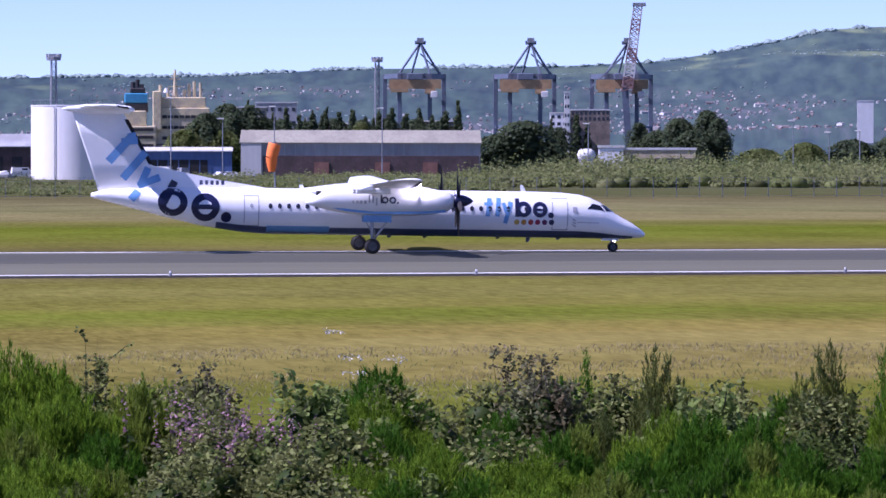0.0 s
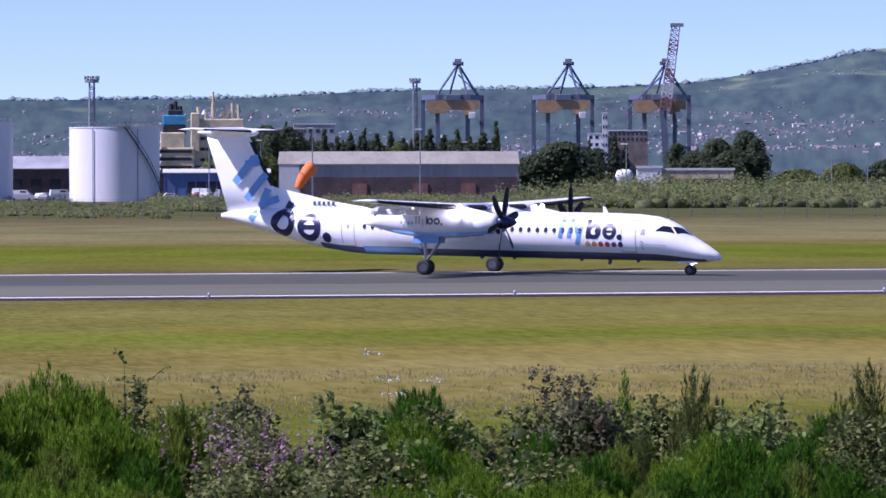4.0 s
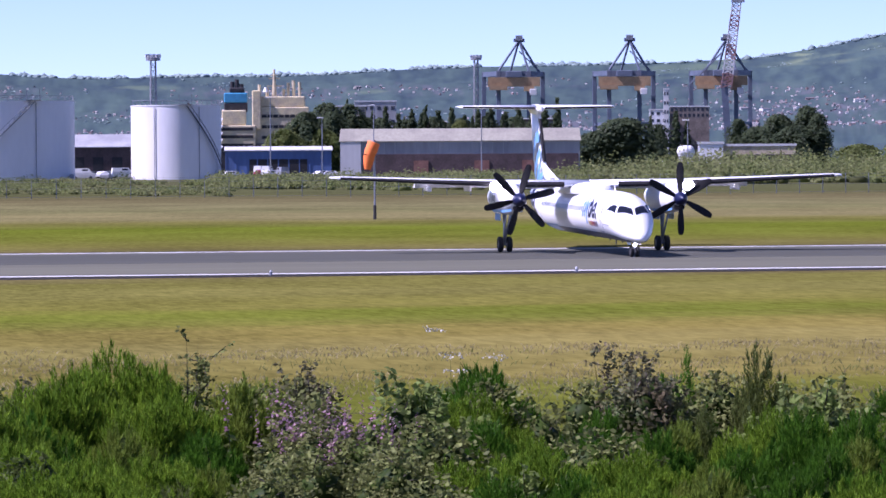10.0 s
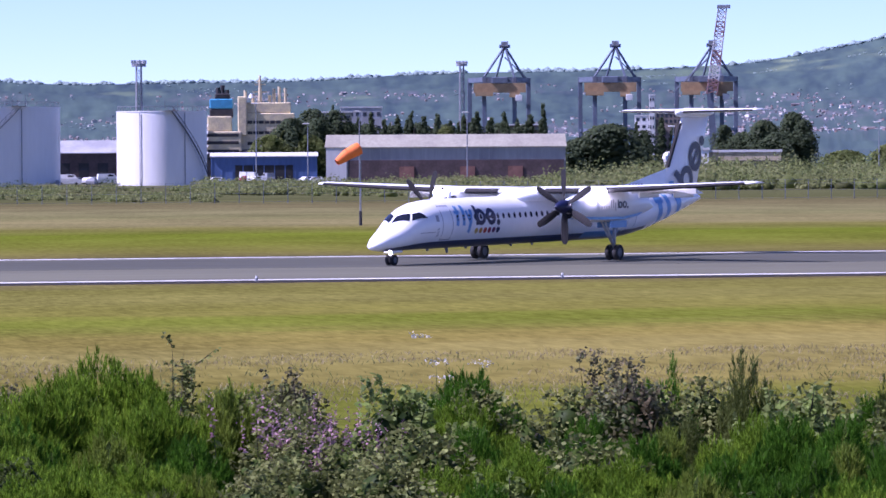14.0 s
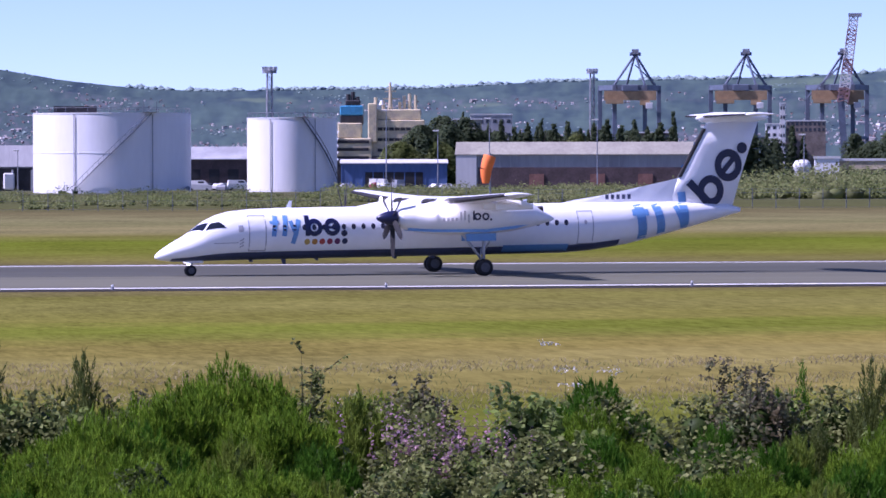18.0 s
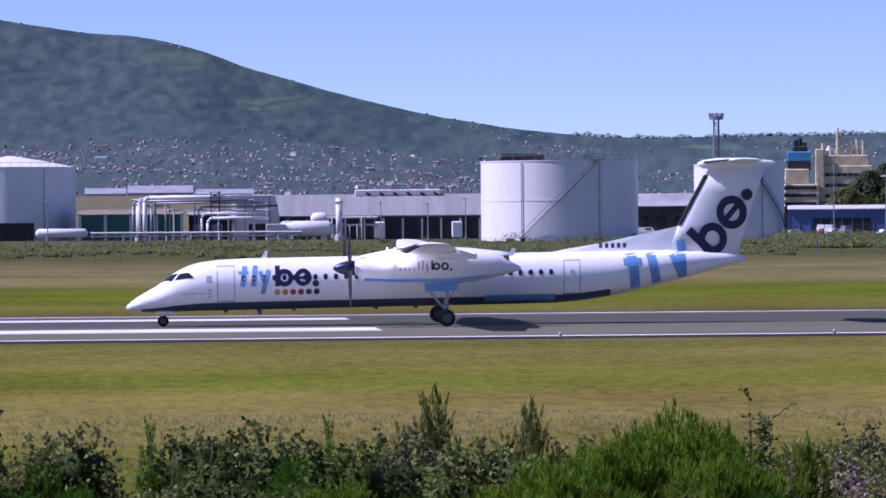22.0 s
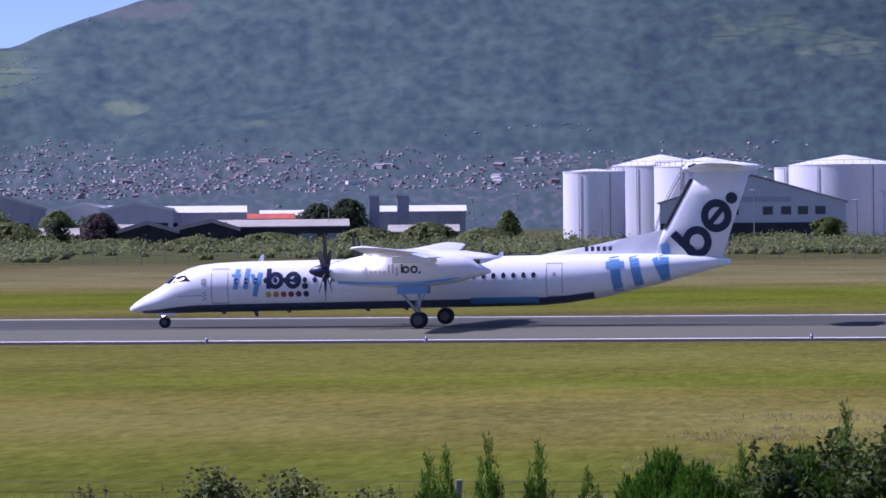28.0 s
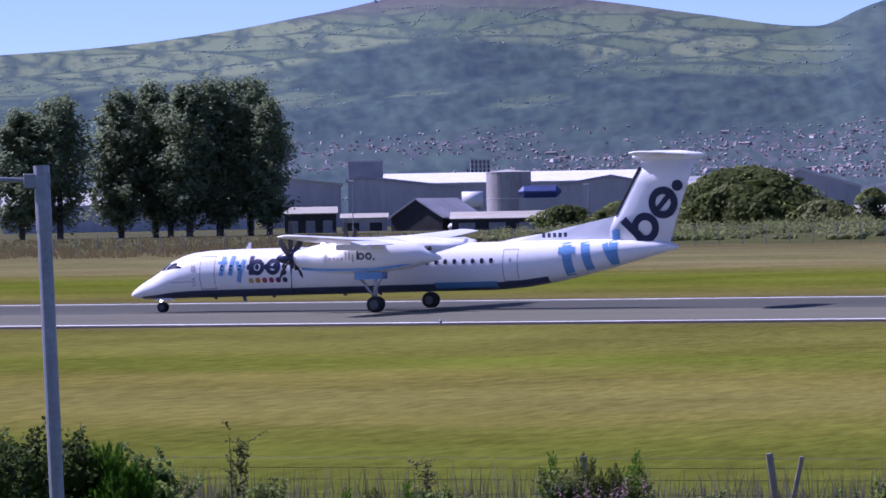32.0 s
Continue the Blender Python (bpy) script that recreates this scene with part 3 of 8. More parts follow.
def foil(chord, thick, n=9):
    """Points of a wing section, from trailing edge over the top to the leading edge and back; x forward of the quarter line."""
    up, lo = [], []
    for i in range(n):
        c = 0.5 * (1 - math.cos(math.pi * i / (n - 1)))
        t = 5 * thick * (0.2969 * math.sqrt(c) - 0.126 * c - 0.3516 * c * c + 0.2843 * c**3 - 0.1015 * c**4)
        up.append((-c * chord, (t + 0.02 * (1 - (2 * c - 1) ** 2)) * chord))
        lo.append((-c * chord, (-t * 0.8 + 0.02 * (1 - (2 * c - 1) ** 2)) * chord))
    return up[::-1] + lo[1:]


def build_wing(bm, side, sections):
    rings = []
    for y, lead, chord, z, thick in sections:
        rings.append([(lead + px, side * y, z + pz) for px, pz in foil(chord, thick)])
    return loft(bm, rings)


WING = ((0.0, 2.35, 3.05, 3.66, 0.15), (4.6, 2.30, 2.95, 3.70, 0.15), (9.5, 2.05, 2.25, 3.90, 0.14), (13.7, 1.80, 1.55, 4.09, 0.13), (14.1, 1.70, 1.25, 4.11, 0.11), (14.22, 1.45, 0.85, 4.12, 0.06))


def boot(side, y0, y1):
    """The rubber boot wrapped round the wing's leading edge between two stations."""
    rings = []
    for y in sorted({y0, y1} | {w[0] for w in WING if y0 < w[0] < y1}):
        for a, b in zip(WING, WING[1:]):
            if a[0] <= y <= b[0]:
                k = (y - a[0]) / (b[0] - a[0])
                lead, chord, z, thick = (a[i] + (b[i] - a[i]) * k for i in (1, 2, 3, 4))
        up, lo = [], []
        for c in (0.0, 0.004, 0.015, 0.04, 0.08):
            t = 5 * thick * (0.2969 * math.sqrt(c) - 0.126 * c - 0.3516 * c * c + 0.2843 * c**3)
            m = 0.02 * (1 - (2 * c - 1) ** 2)
            up.append((lead + 0.012 - c * chord, side * y, z + (t + m) * chord + 0.006))
            lo.append((lead + 0.012 - (c * 1.6) * chord, side * y, z + (m - t * 0.8) * chord - 0.012))
        rings.append(up[::-1] + lo[1:])
    return loft(B(), rings, caps=True)


def tyre_wheel(name, parent, r, w, at):
    bm = B()
    prof = [(r * 0.58, -w / 2), (r * 0.86, -w / 2), (r * 0.97, -w * 0.36), (r, -w * 0.15), (r, w * 0.15), (r * 0.97, w * 0.36), (r * 0.86, w / 2), (r * 0.58, w / 2)]
    loft(bm, [[(q * math.cos(2 * math.pi * i / 24), y, q * math.sin(2 * math.pi * i / 24)) for i in range(24)] for q, y in prof], caps=False)
    ob = smooth(part(name, bm, M_tyre, parent, at=at))
    rim = B()
    loft(rim, [[(q * math.cos(2 * math.pi * i / 16), y, q * math.sin(2 * math.pi * i / 16)) for i in range(16)] for q, y in ((r * 0.2, -w * 0.42), (r * 0.6, -w * 0.40), (r * 0.6, w * 0.40), (r * 0.2, w * 0.42))])
    for i in range(5):
        a = 2 * math.pi * i / 5
        rod(rim, (r * 0.36 * math.cos(a), -w * 0.45, r * 0.36 * math.sin(a)), (r * 0.36 * math.cos(a), w * 0.45, r * 0.36 * math.sin(a)), r * 0.06, sides=6)
    part("rim", rim, M_rim, ob)
    return ob


STANCE = 0.75  # the airliner stands slightly nose-down, in degrees
NOSE_UP = 13.94 * math.sin(radians(STANCE))


def build_plane():
    p = thing("airliner", 0, 0, 0, 0, "white twin turboprop airliner with navy and pale blue markings, taxiing", "aircraft")
    # body
    xs = sorted({round(-15.3 + 0.35 * i, 3) for i in range(89)} | {b[0] for b in BODY})
    bm = B()
    loft(bm, [[skin(x, 360 * i / 36) for i in range(36)] for x in xs])
    smooth(part("fuselage", bm, M_planewhite, p))
    part("belly_stripe", patch(lambda x, f: skin(x, f, 0.012), -8.4, 15.0, -137, -43, 60, 20), M_stripe, p, "slate blue belly stripe")
    for s in (1, -1):
        part("belly_panel", patch(lambda x, z: flank(s, x, z, 0.03), -5.6, -2.1, 1.0, 1.42, 10, 5), M_paleblue, p, "pale blue panel behind the wheels")
    # cabin windows and doors
    win = mesh_of("cabin_window", ring_on(lambda u, v: Vector((u, 0, v)), 0, 0, 0.155, 0, 0.72, steps=14), M_cabin)
    k = 0
    for s in (1, -1):
        for i in range(31):
            x = 9.9 - 0.51 * i
            if x < -5.4:
                continue
            ob = shared("cabin_window", win, p, Matrix.Translation(flank(s, x, 2.52, 0.014)) @ pose(0, 0, 0, s * 14))
            k += 1
        for x0, x1, z0, z1 in ((10.35, 11.2, 1.40, 3.15), (-6.85, -6.05, 1.42, 3.08)):
            d = B()
            for a in ((x0, z0, x1, z0), (x0, z1, x1, z1), (x0, z0, x0, z1), (x1, z0, x1, z1)):
                q = bar_on(lambda u, v: flank(s, u, v, 0.010), *a, 0.05, 6)
                m = bpy.data.meshes.new("seam")
                q.to_mesh(m)
                q.free()
                d.from_mesh(m)
                bpy.data.meshes.remove(m)
            part("cabin_door", d, M_seam, p, "outlined cabin door")
        sm = mesh_of("door_window", ring_on(lambda u, v: flank(s, u, v, 0.016), -6.45, 2.52, 0.12, 0, 0.7, steps=10), M_seam)
        shared("door_window", sm, p, Matrix())
        # flight deck panes
        for x0, f0, x1, f1, x2, f2, x3, f3 in ((14.05, 86, 13.58, 86, 13.14, 57, 13.48, 40), (13.36, 36, 13.06, 53, 12.66, 46, 12.32, 23)):
            def pane(u, v):
                xa, fa = x0 + (x1 - x0) * v, f0 + (f1 - f0) * v
                xb, fb = x3 + (x2 - x3) * v, f3 + (f2 - f3) * v
                q = skin(xa + (xb - xa) * u, fa + (fb - fa) * u, 0.014)
                return Vector((q.x, s * q.y, q.z))
            part("flight_deck_window", patch(pane, 0, 1, 0, 1, 5, 4), M_glass, p, "dark flight deck pane")
        # coloured shapes: rings, stems and a dot in navy, three slanted bars in pale blue
        b0, f0 = (7.30, 9.30) if s == 1 else (9.28, 7.35)
        fl = lambda u, v: flank(s, u, v, 0.016)
        part("navy_ring", ring_on(fl, b0 + 0.56 * s, 2.51, 0.44, 0.20, 0.98), M_navy, p, "navy ring marking")
        part("navy_ring", ring_on(fl, b0 - 0.36 * s, 2.51, 0.44, 0.21, 0.95), M_navy, p, "navy ring marking")
        part("navy_bar", bar_on(fl, b0 + 0.91 * s, 2.09, b0 + 0.91 * s, 3.12, 0.24), M_navy, p, "navy bar marking")
        part("navy_bar", bar_on(fl, b0 - 0.05 * s, 2.50, b0 - 0.68 * s, 2.50, 0.13), M_navy, p, "short navy bar inside the ring")
        part("navy_dot", ring_on(fl, b0 - 0.98 * s, 2.20, 0.16, 0), M_navy, p, "navy dot marking")
        for k, (u0, z0, u1, z1) in enumerate(((0.66, 2.10, 0.52, 3.12), (0.12, 2.10, 0.00, 3.14), (-0.34, 1.72, -0.66, 2.92))):
            part("pale_blue_bar", bar_on(fl, f0 + u0 * s, z0, f0 + u1 * s, z1, 0.24), M_paleblue, p, "pale blue bar marking")
        part("pale_blue_bar", bar_on(fl, f0 + 0.84 * s, 2.80, f0 + 0.36 * s, 2.80, 0.15), M_paleblue, p, "pale blue bar marking")
        part("pale_blue_bar", bar_on(fl, f0 - 0.22 * s, 2.86, f0 - 0.42 * s, 2.30, 0.20), M_paleblue, p, "pale blue bar marking")
        for i, m in enumerate(DOTS):
            part("colour_dot", ring_on(fl, b0 + (0.93 - 0.39 * i) * s, 1.80, 0.15, 0, steps=14), m, p, "small round coloured marking")
        part("service_line", bar_on(fl, 13.0, 1.80, 11.75, 1.82, 0.035), M_seam, p)
        part("hatch_outline", bar_on(fl, 11.62, 2.36, 11.62, 2.68, 0.24, 4), M_seam, p)
        for dz in (-0.16, 0.0, 0.16):
            part("chevron", bar_on(fl, 11.68, 1.74 + dz, 11.48, 1.86 + dz, 0.06, 3), M_seam, p)
        # registration, as plain bars
        for i in range(5):
            part("registration_bar", bar_on(lambda u, v: Vector((u, s * 0.145, v)), -8.0 - 0.30 * i, 3.64, -8.0 - 0.30 * i, 3.88, 0.17, 2), M_stripe, p, "dark bar of the registration")
    # dorsal fillet, fin, rudder
    bm = B()
    loft(bm, [[(-5.4, y * 0.05, 3.46) for y in (1, 0, -1)]] + [[(x, 0.14 + 0.02 * (zt - 3.5), 3.40), (x, 0.0, zt), (x, -0.14 - 0.02 * (zt - 3.5), 3.40)] for x, zt in ((-6.2, 3.62), (-8, 3.88), (-10, 4.28), (-11.7, 4.62), (-12.2, 4.74))])
    part("dorsal_fin", bm, M_planewhite, p)
    bm = B()
    rings = []
    for z, lead, chord, th in ((3.15, -11.12, 3.76, 0.115), (4.76, -11.98, 3.41, 0.11), (6.3, -12.84, 3.09, 0.105), (7.65, -13.6, 2.80, 0.105)):
        rings.append([(lead + a, b, z) for a, b in foil(chord, th)])
    loft(bm, rings)
    smooth(part("fin", bm, M_planewhite, p))
    bm = B()
    rings = []
    for z, lead, chord, th in ((4.72, -11.88, 0.40, 0.82), (6.0, -12.60, 0.40, 0.74), (7.2, -13.27, 0.40, 0.70)):
        rings.append([(lead + a, b * 0.8, z) for a, b in foil(chord, th, 6)])
    loft(bm, rings)
    part("fin_boot", bm, M_black, p, "black rubber leading edge of the fin")
    bm = B()
    loft(bm, [[(x, w * math.cos(2 * math.pi * i / 12), 7.74 + h * math.sin(2 * math.pi * i / 12)) for i in range(12)] for x, w, h in ((-12.95, 0.05, 0.05), (-13.2, 0.22, 0.2), (-14, 0.30, 0.30), (-15.6, 0.26, 0.28), (-16.7, 0.10, 0.12), (-16.95, 0.02, 0.03))])
    smooth(part("tail_fairing", bm, M_planewhite, p))
    for s in (1, -1):
        bm = build_wing(B(), s, ((0, -13.25, 2.75, 7.80, 0.11), (4.4, -14.0, 1.75, 7.86, 0.10), (4.63, -14.2, 1.4, 7.87, 0.06)))
        smooth(part("tailplane", bm, M_planewhite, p))
        bm = build_wing(B(), s, ((0.3, -13.23, 0.26, 7.81, 0.5), (4.4, -13.96, 0.22, 7.87, 0.45)))
        part("tailplane_boot", bm, M_black, p, "black rubber leading edge")
    # shapes on the tail; the port fin carries rings, the starboard fin bars
    def fin_skin(s, off=0.02):
        def fn(u, v):
            k = (v - 3.15) / 4.5
            lead, chord = -11.12 - 2.48 * k, 3.76 - 0.96 * k
            c = min(1, max(0.02, (lead - u) / chord))
            t = 5 * 0.115 * (0.2969 * math.sqrt(c) - 0.126 * c - 0.3516 * c * c + 0.2843 * c**3 - 0.1015 * c**4)
            y = t * chord + off
            return Vector((u, s * max(y, 0.05), v))
        return fn
    fp, fs = fin_skin(1, 0.10), fin_skin(-1, 0.10)
    part("navy_ring", ring_on(fp, -13.62, 4.00, 0.80, 0.40, 0.92), M_navy, p, "big navy ring on the fin")
    part("navy_bar", bar_on(fp, -12.42, 4.46, -13.60, 3.28, 0.42), M_navy, p, "big navy bar on the fin")
    part("navy_ring", ring_on(fp, -14.62, 5.30, 0.84, 0.44, 0.92), M_navy, p, "big navy ring on the fin")
    part("navy_bar", bar_on(fp, -14.2, 4.82, -15.02, 5.78, 0.27), M_navy, p, "short navy bar inside the ring")
    part("navy_dot", ring_on(fp, -15.40, 6.18, 0.29, 0), M_navy, p, "navy dot on the fin")
    fl = lambda u, v: flank(1, u, v, 0.02)
    for x0, z0, x1, z1, w in ((-9.66, 1.62, -9.45, 3.36, 0.50), (-10.72, 1.88, -10.42, 3.36, 0.46), (-12.05, 2.12, -11.95, 3.40, 0.46), (-11.95, 2.2, -11.5, 3.25, 0.30)):
        part("pale_blue_bar", bar_on(fl, x0, z0, x1, z1, w), M_paleblue, p, "broad pale blue bar on the tail")
    part("pale_blue_bar", bar_on(fl, -9.05, 2.95, -9.95, 2.95, 0.34), M_paleblue, p, "pale blue cross bar on the tail")
    part("pale_blue_bar", bar_on(fp, -12.05, 3.42, -12.0, 3.95, 0.42), M_paleblue, p, "pale blue bar at the foot of the fin")
    for x0, z0, x1, z1, w in ((-14.35, 4.85, -13.1, 6.25, 0.46), (-13.55, 3.92, -12.3, 5.40, 0.44), (-12.6, 3.50, -12.15, 4.55, 0.40), (-12.7, 3.55, -11.5, 4.02, 0.40), (-13.65, 5.95, -12.75, 6.05, 0.40), (-13.3, 6.25, -12.85, 6.35, 0.34)):
        part("pale_blue_bar", bar_on(fs, x0, z0, x1, z1, w), M_paleblue, p, "slanted pale blue bar on the fin")
    fl2 = lambda u, v: flank(-1, u, v, 0.02)
    part("pale_blue_bar", bar_on(fl2, -13.1, 2.75, -12.7, 3.25, 0.42), M_paleblue, p, "pale blue bar at the foot of the fin")
    part("navy_ring", ring_on(fl2, -10.80, 2.66, 0.78, 0.40, 1.05), M_navy, p, "big navy ring on the tail")
    part("navy_bar", bar_on(lambda u, v: flank(-1, u, min(v, 3.44), 0.05), -11.35, 2.55, -10.85, 3.44, 0.40), M_navy, p, "navy bar on the tail")
    part("navy_bar", bar_on(lambda u, v: Vector((u, -0.19, v)), -10.90, 3.40, -10.66, 3.82, 0.40), M_navy, p, "navy bar on the fin's foot")
    part("navy_ring", ring_on(fl2, -9.0, 2.40, 0.78, 0.40, 1.0), M_navy, p, "big navy ring on the tail")
    part("navy_bar", bar_on(fl2, -9.55, 2.42, -8.42, 2.42, 0.26), M_navy, p, "short navy bar inside the ring")
    part("navy_dot", ring_on(fl2, -7.85, 1.86, 0.29, 0), M_navy, p, "navy dot on the tail")
    # wing, with its hump over the cabin
    bm = B()
    rings = []
    for x, w, top in ((3.9, 0.5, 3.48), (3.3, 0.95, 3.66), (2.4, 1.2, 3.84), (0.5, 1.28, 3.90), (-1.4, 1.2, 3.80), (-2.8, 0.9, 3.62), (-3.8, 0.5, 3.48)):
        rings.append([(x, w * math.cos(math.pi * i / 10), 3.2 + (top - 3.2) * math.sin(math.pi * i / 10) ** 0.6) for i in range(11)])
    loft(bm, rings)
    smooth(part("wing_fairing", bm, M_planewhite, p))
    for s in (1, -1):
        bm = build_wing(B(), s, WING)
        smooth(part("wing", bm, M_planewhite, p, "long slim high wing"))
        for y0, y1 in ((1.5, 3.7), (5.2, 13.7)):
            part("wing_boot", boot(s, y0, y1), M_black, p, "black rubber leading edge")
        for y0, y1, c0, c1, z in ((1.5, 4.0, 0.95, 0.95, 3.62), (5.2, 9.3, 0.85, 0.62, 3.72)):
            bm = B()
            loft(bm, [[(-0.62 + 0.3 * (y / 14), s * y, z + (0.06 if y > 5 else 0)), (-0.62 - c + 0.1, s * y, z - 0.16), (-0.60 - c + 0.1, s * y, z - 0.20), (-0.5, s * y, z - 0.20)] for y, c in ((y0, c0), (y1, c1))])
            part("flap", bm, M_planewhite, p)
        for y in (6.4, 8.6):
            part("flap_track", box(B(), -1.3, s * y - 0.07, 3.32, 0.6, s * y + 0.07, 3.62, 0.05), M_planewhite, p)
        # nacelle
        yc = 4.42 * s
        bm = B()
        rings = []
        for x, w, lo, hi in ((4.42, 0.36, 2.62, 3.30), (4.2, 0.50, 2.42, 3.42), (3.4, 0.62, 2.22, 3.58), (2.0, 0.70, 2.08, 3.84), (0.0, 0.72, 2.05, 3.86), (-1.4, 0.66, 2.18, 3.74), (-2.3, 0.54, 2.34, 3.62), (-2.7, 0.48, 2.44, 3.50), (-3.2, 0.32, 2.56, 3.12), (-3.7, 0.08, 2.70, 2.84)):
            rings.append([(x, yc + w * math.cos(2 * math.pi * i / 20) * (1.0 if abs(math.sin(2 * math.pi * i / 20)) < 0.8 else 0.9), (lo + hi) / 2 + (hi - lo) / 2 * math.sin(2 * math.pi * i / 20)) for i in range(20)])
        loft(bm, rings)
        nac = smooth(part("nacelle", bm, M_planewhite, p))
        bm = B()
        for t in (1, -1):
            g = [[bm.verts.new((x, yc + t * (w + 0.012), z)) for x, w, z in ((4.0, 0.30, z0), (2.6, 0.50, z0 - 0.10), (0.0, 0.585, z0 - 0.14), (-1.5, 0.47, z0), (-2.4, 0.30, z0 + 0.2))] for z0 in (2.32, 2.46)]
            for i in range(4):
                bm.faces.new((g[0][i], g[0][i + 1], g[1][i + 1], g[1][i]))
        part("nacelle_stripe", bm, M_paleblue, nac, "pale blue stripe")
        part("exhaust", rod(B(), (-2.5, yc, 3.22), (-3.12, yc, 3.24), 0.20, 0.18, 12), M_dark, nac, "sooty exhaust pipe")
        part("gear_bay_door", box(B(), -0.55, yc - 0.42, 1.74, 1.0, yc - 0.38, 2.12), M_paleblue, nac, "pale blue wheel bay door")
        part("gear_bay_door", box(B(), -0.55, yc + 0.38, 1.74, 1.0, yc + 0.42, 2.12), M_paleblue, nac, "pale blue wheel bay door")
        part("intake", ring_on(lambda u, v: Vector((4.40 - 0.3 * (v - 2.45), yc + u, v)), 0, 2.50, 0.20, 0, 1.5, steps=16), M_black, nac, "dark air intake under the spinner")
        nk = lambda u, v: Vector((u, yc + s * 0.735, v))
        d = 1 if s == 1 else -1
        for i in range(4):
            part("lettering_bar", bar_on(nk, 0.55 + d * (1.75 - 0.22 * i), 2.84, 0.55 + d * (1.62 - 0.22 * i), 2.84, 0.16, 3), M_seam, nac, "faint grey lettering bar")
        for i, (z0, z1) in enumerate(((2.80, 3.22), (2.80, 3.26), (2.66, 3.08))):
            part("lettering_bar", bar_on(nk, 0.55 + d * (0.80 - 0.2 * i), z0, 0.55 + d * (0.80 - 0.2 * i), z1, 0.09, 3), M_seam, nac, "slim grey lettering bar")
        part("lettering_bar", bar_on(nk, 0.55 + d * 0.14, 2.78, 0.55 + d * 0.14, 3.24, 0.09, 3), M_navy, nac, "slim navy lettering bar")
        for du in (-0.06, -0.48):
            part("lettering_ring", ring_on(nk, 0.55 + d * du, 2.96, 0.19, 0.10, steps=16), M_navy, nac, "small navy lettering ring")
        part("lettering_dot", ring_on(nk, 0.55 - d * 0.76, 2.81, 0.06, 0, steps=10), M_navy, nac)
        # disc drawn wider than the lamp to take in its bloom
        part("landing_lamp", ring_on(lambda u, v: Vector((2.50, yc + s * 0.92 + u, v)), 0, 3.62, 0.28, 0, 1.1, steps=16), M_lit, p, "lit wing landing lamp")
        # propeller, turning about the x axis through its hub
        hub = B()
        loft(hub, [[(x, r * math.cos(2 * math.pi * i / 20), r * math.sin(2 * math.pi * i / 20)) for i in range(20)] for x, r in ((-0.12, 0.34), (0.0, 0.36), (0.3, 0.35), (0.6, 0.26), (0.85, 0.13), (0.95, 0.03))])
        prop = smooth(part("propeller", hub, M_navy, p, "dark six-bladed propeller", at=pose(4.58, yc, 2.96)))
        blade = B()
        rings = []
        for r, ch, tw, th in ((0.28, 0.20, 55, 0.5), (0.6, 0.32, 44, 0.22), (1.1, 0.40, 32, 0.12), (1.55, 0.40, 25, 0.08), (1.85, 0.32, 21, 0.06), (1.97, 0.18, 20, 0.06)):
            q = radians(max(6.0, tw - 12))
            rings.append([((px + ch * 0.45) * math.sin(q) + pz * math.cos(q) + 0.12, (px + ch * 0.45) * math.cos(q) - pz * math.sin(q), r) for px, pz in foil(ch, th, 5)])
        loft(blade, rings)
        bme = mesh_of("blade", blade, M_black)
        for i in range(6):
            shared("blade", bme, prop, pose(0, 0, 0, 60 * i))
        # main wheels
        leg = B()
        rod(leg, (-0.05, 0, 2.2), (0, 0, 0.55), 0.095, 0.085, 10)
        rod(leg, (0, 0, 1.0), (0, 0, 0.42), 0.065, sides=10)
        rod(leg, (0, -0.32, 0.42), (0, 0.32, 0.42), 0.07, sides=10)
        rod(leg, (1.05, 0.12, 2.1), (0.08, 0.03, 0.78), 0.055, sides=8)
        rod(leg, (1.05, -0.12, 2.1), (0.08, -0.03, 0.78), 0.055, sides=8)
        beam(leg, (-0.6, 0, 2.15), (-0.06, 0, 1.25), 0.07)
        rod(leg, (0.12, 0, 1.35), (0.16, 0, 0.7), 0.025, sides=6)
        lg = smooth(part("main_gear_leg", leg, M_strut, p, at=pose(0, 4.4 * s, 0)))
        for t in (1, -1):
            WHEELS.append((tyre_wheel("main_wheel", lg, 0.42, 0.27, pose(0, 0.245 * t, 0.42)), 0.42))
    # nose wheel
    leg = B()
    rod(leg, (-0.1, 0, 1.1), (0, 0, 0.28), 0.06, sides=10)
    rod(leg, (0, -0.2, 0.275), (0, 0.2, 0.275), 0.045, sides=8)
    rod(leg, (-0.75, 0, 1.0), (-0.05, 0, 0.6), 0.04, sides=8)
    lg = smooth(part("nose_gear_leg", leg, M_strut, p, at=pose(13.94, 0, NOSE_UP)))
    for t in (1, -1):
        WHEELS.append((tyre_wheel("nose_wheel", lg, 0.275, 0.18, pose(0, 0.16 * t, 0.275)), 0.275))
    for t in (1, -1):
        part("nose_gear_door", box(B(), -0.6, 0.26 * t - 0.015, 0.80, 0.3, 0.26 * t + 0.015, 0.97), M_planewhite, p, at=pose(13.94, 0, 0.02))
    part("taxi_lamp", ring_on(lambda u, v: Vector((14.06, u, v)), 0, 0.82, 0.10, 0, steps=12), M_lit, p, "lit taxi lamp on the nose leg")
    # aerials, beacons and drain masts
    for x, z0, z1, sw in ((9.0, 3.48, 3.85, 0.2), (-3.4, 3.46, 3.72, 0.15)):
        bm = B()
        loft(bm, [[(x, 0.02, z0), (x - 0.3, 0.015, z0), (x - 0.3, -0.015, z0), (x, -0.02, z0)], [(x - sw, 0.01, z1), (x - 0.34, 0.01, z1), (x - 0.34, -0.01, z1), (x - sw, -0.01, z1)]])
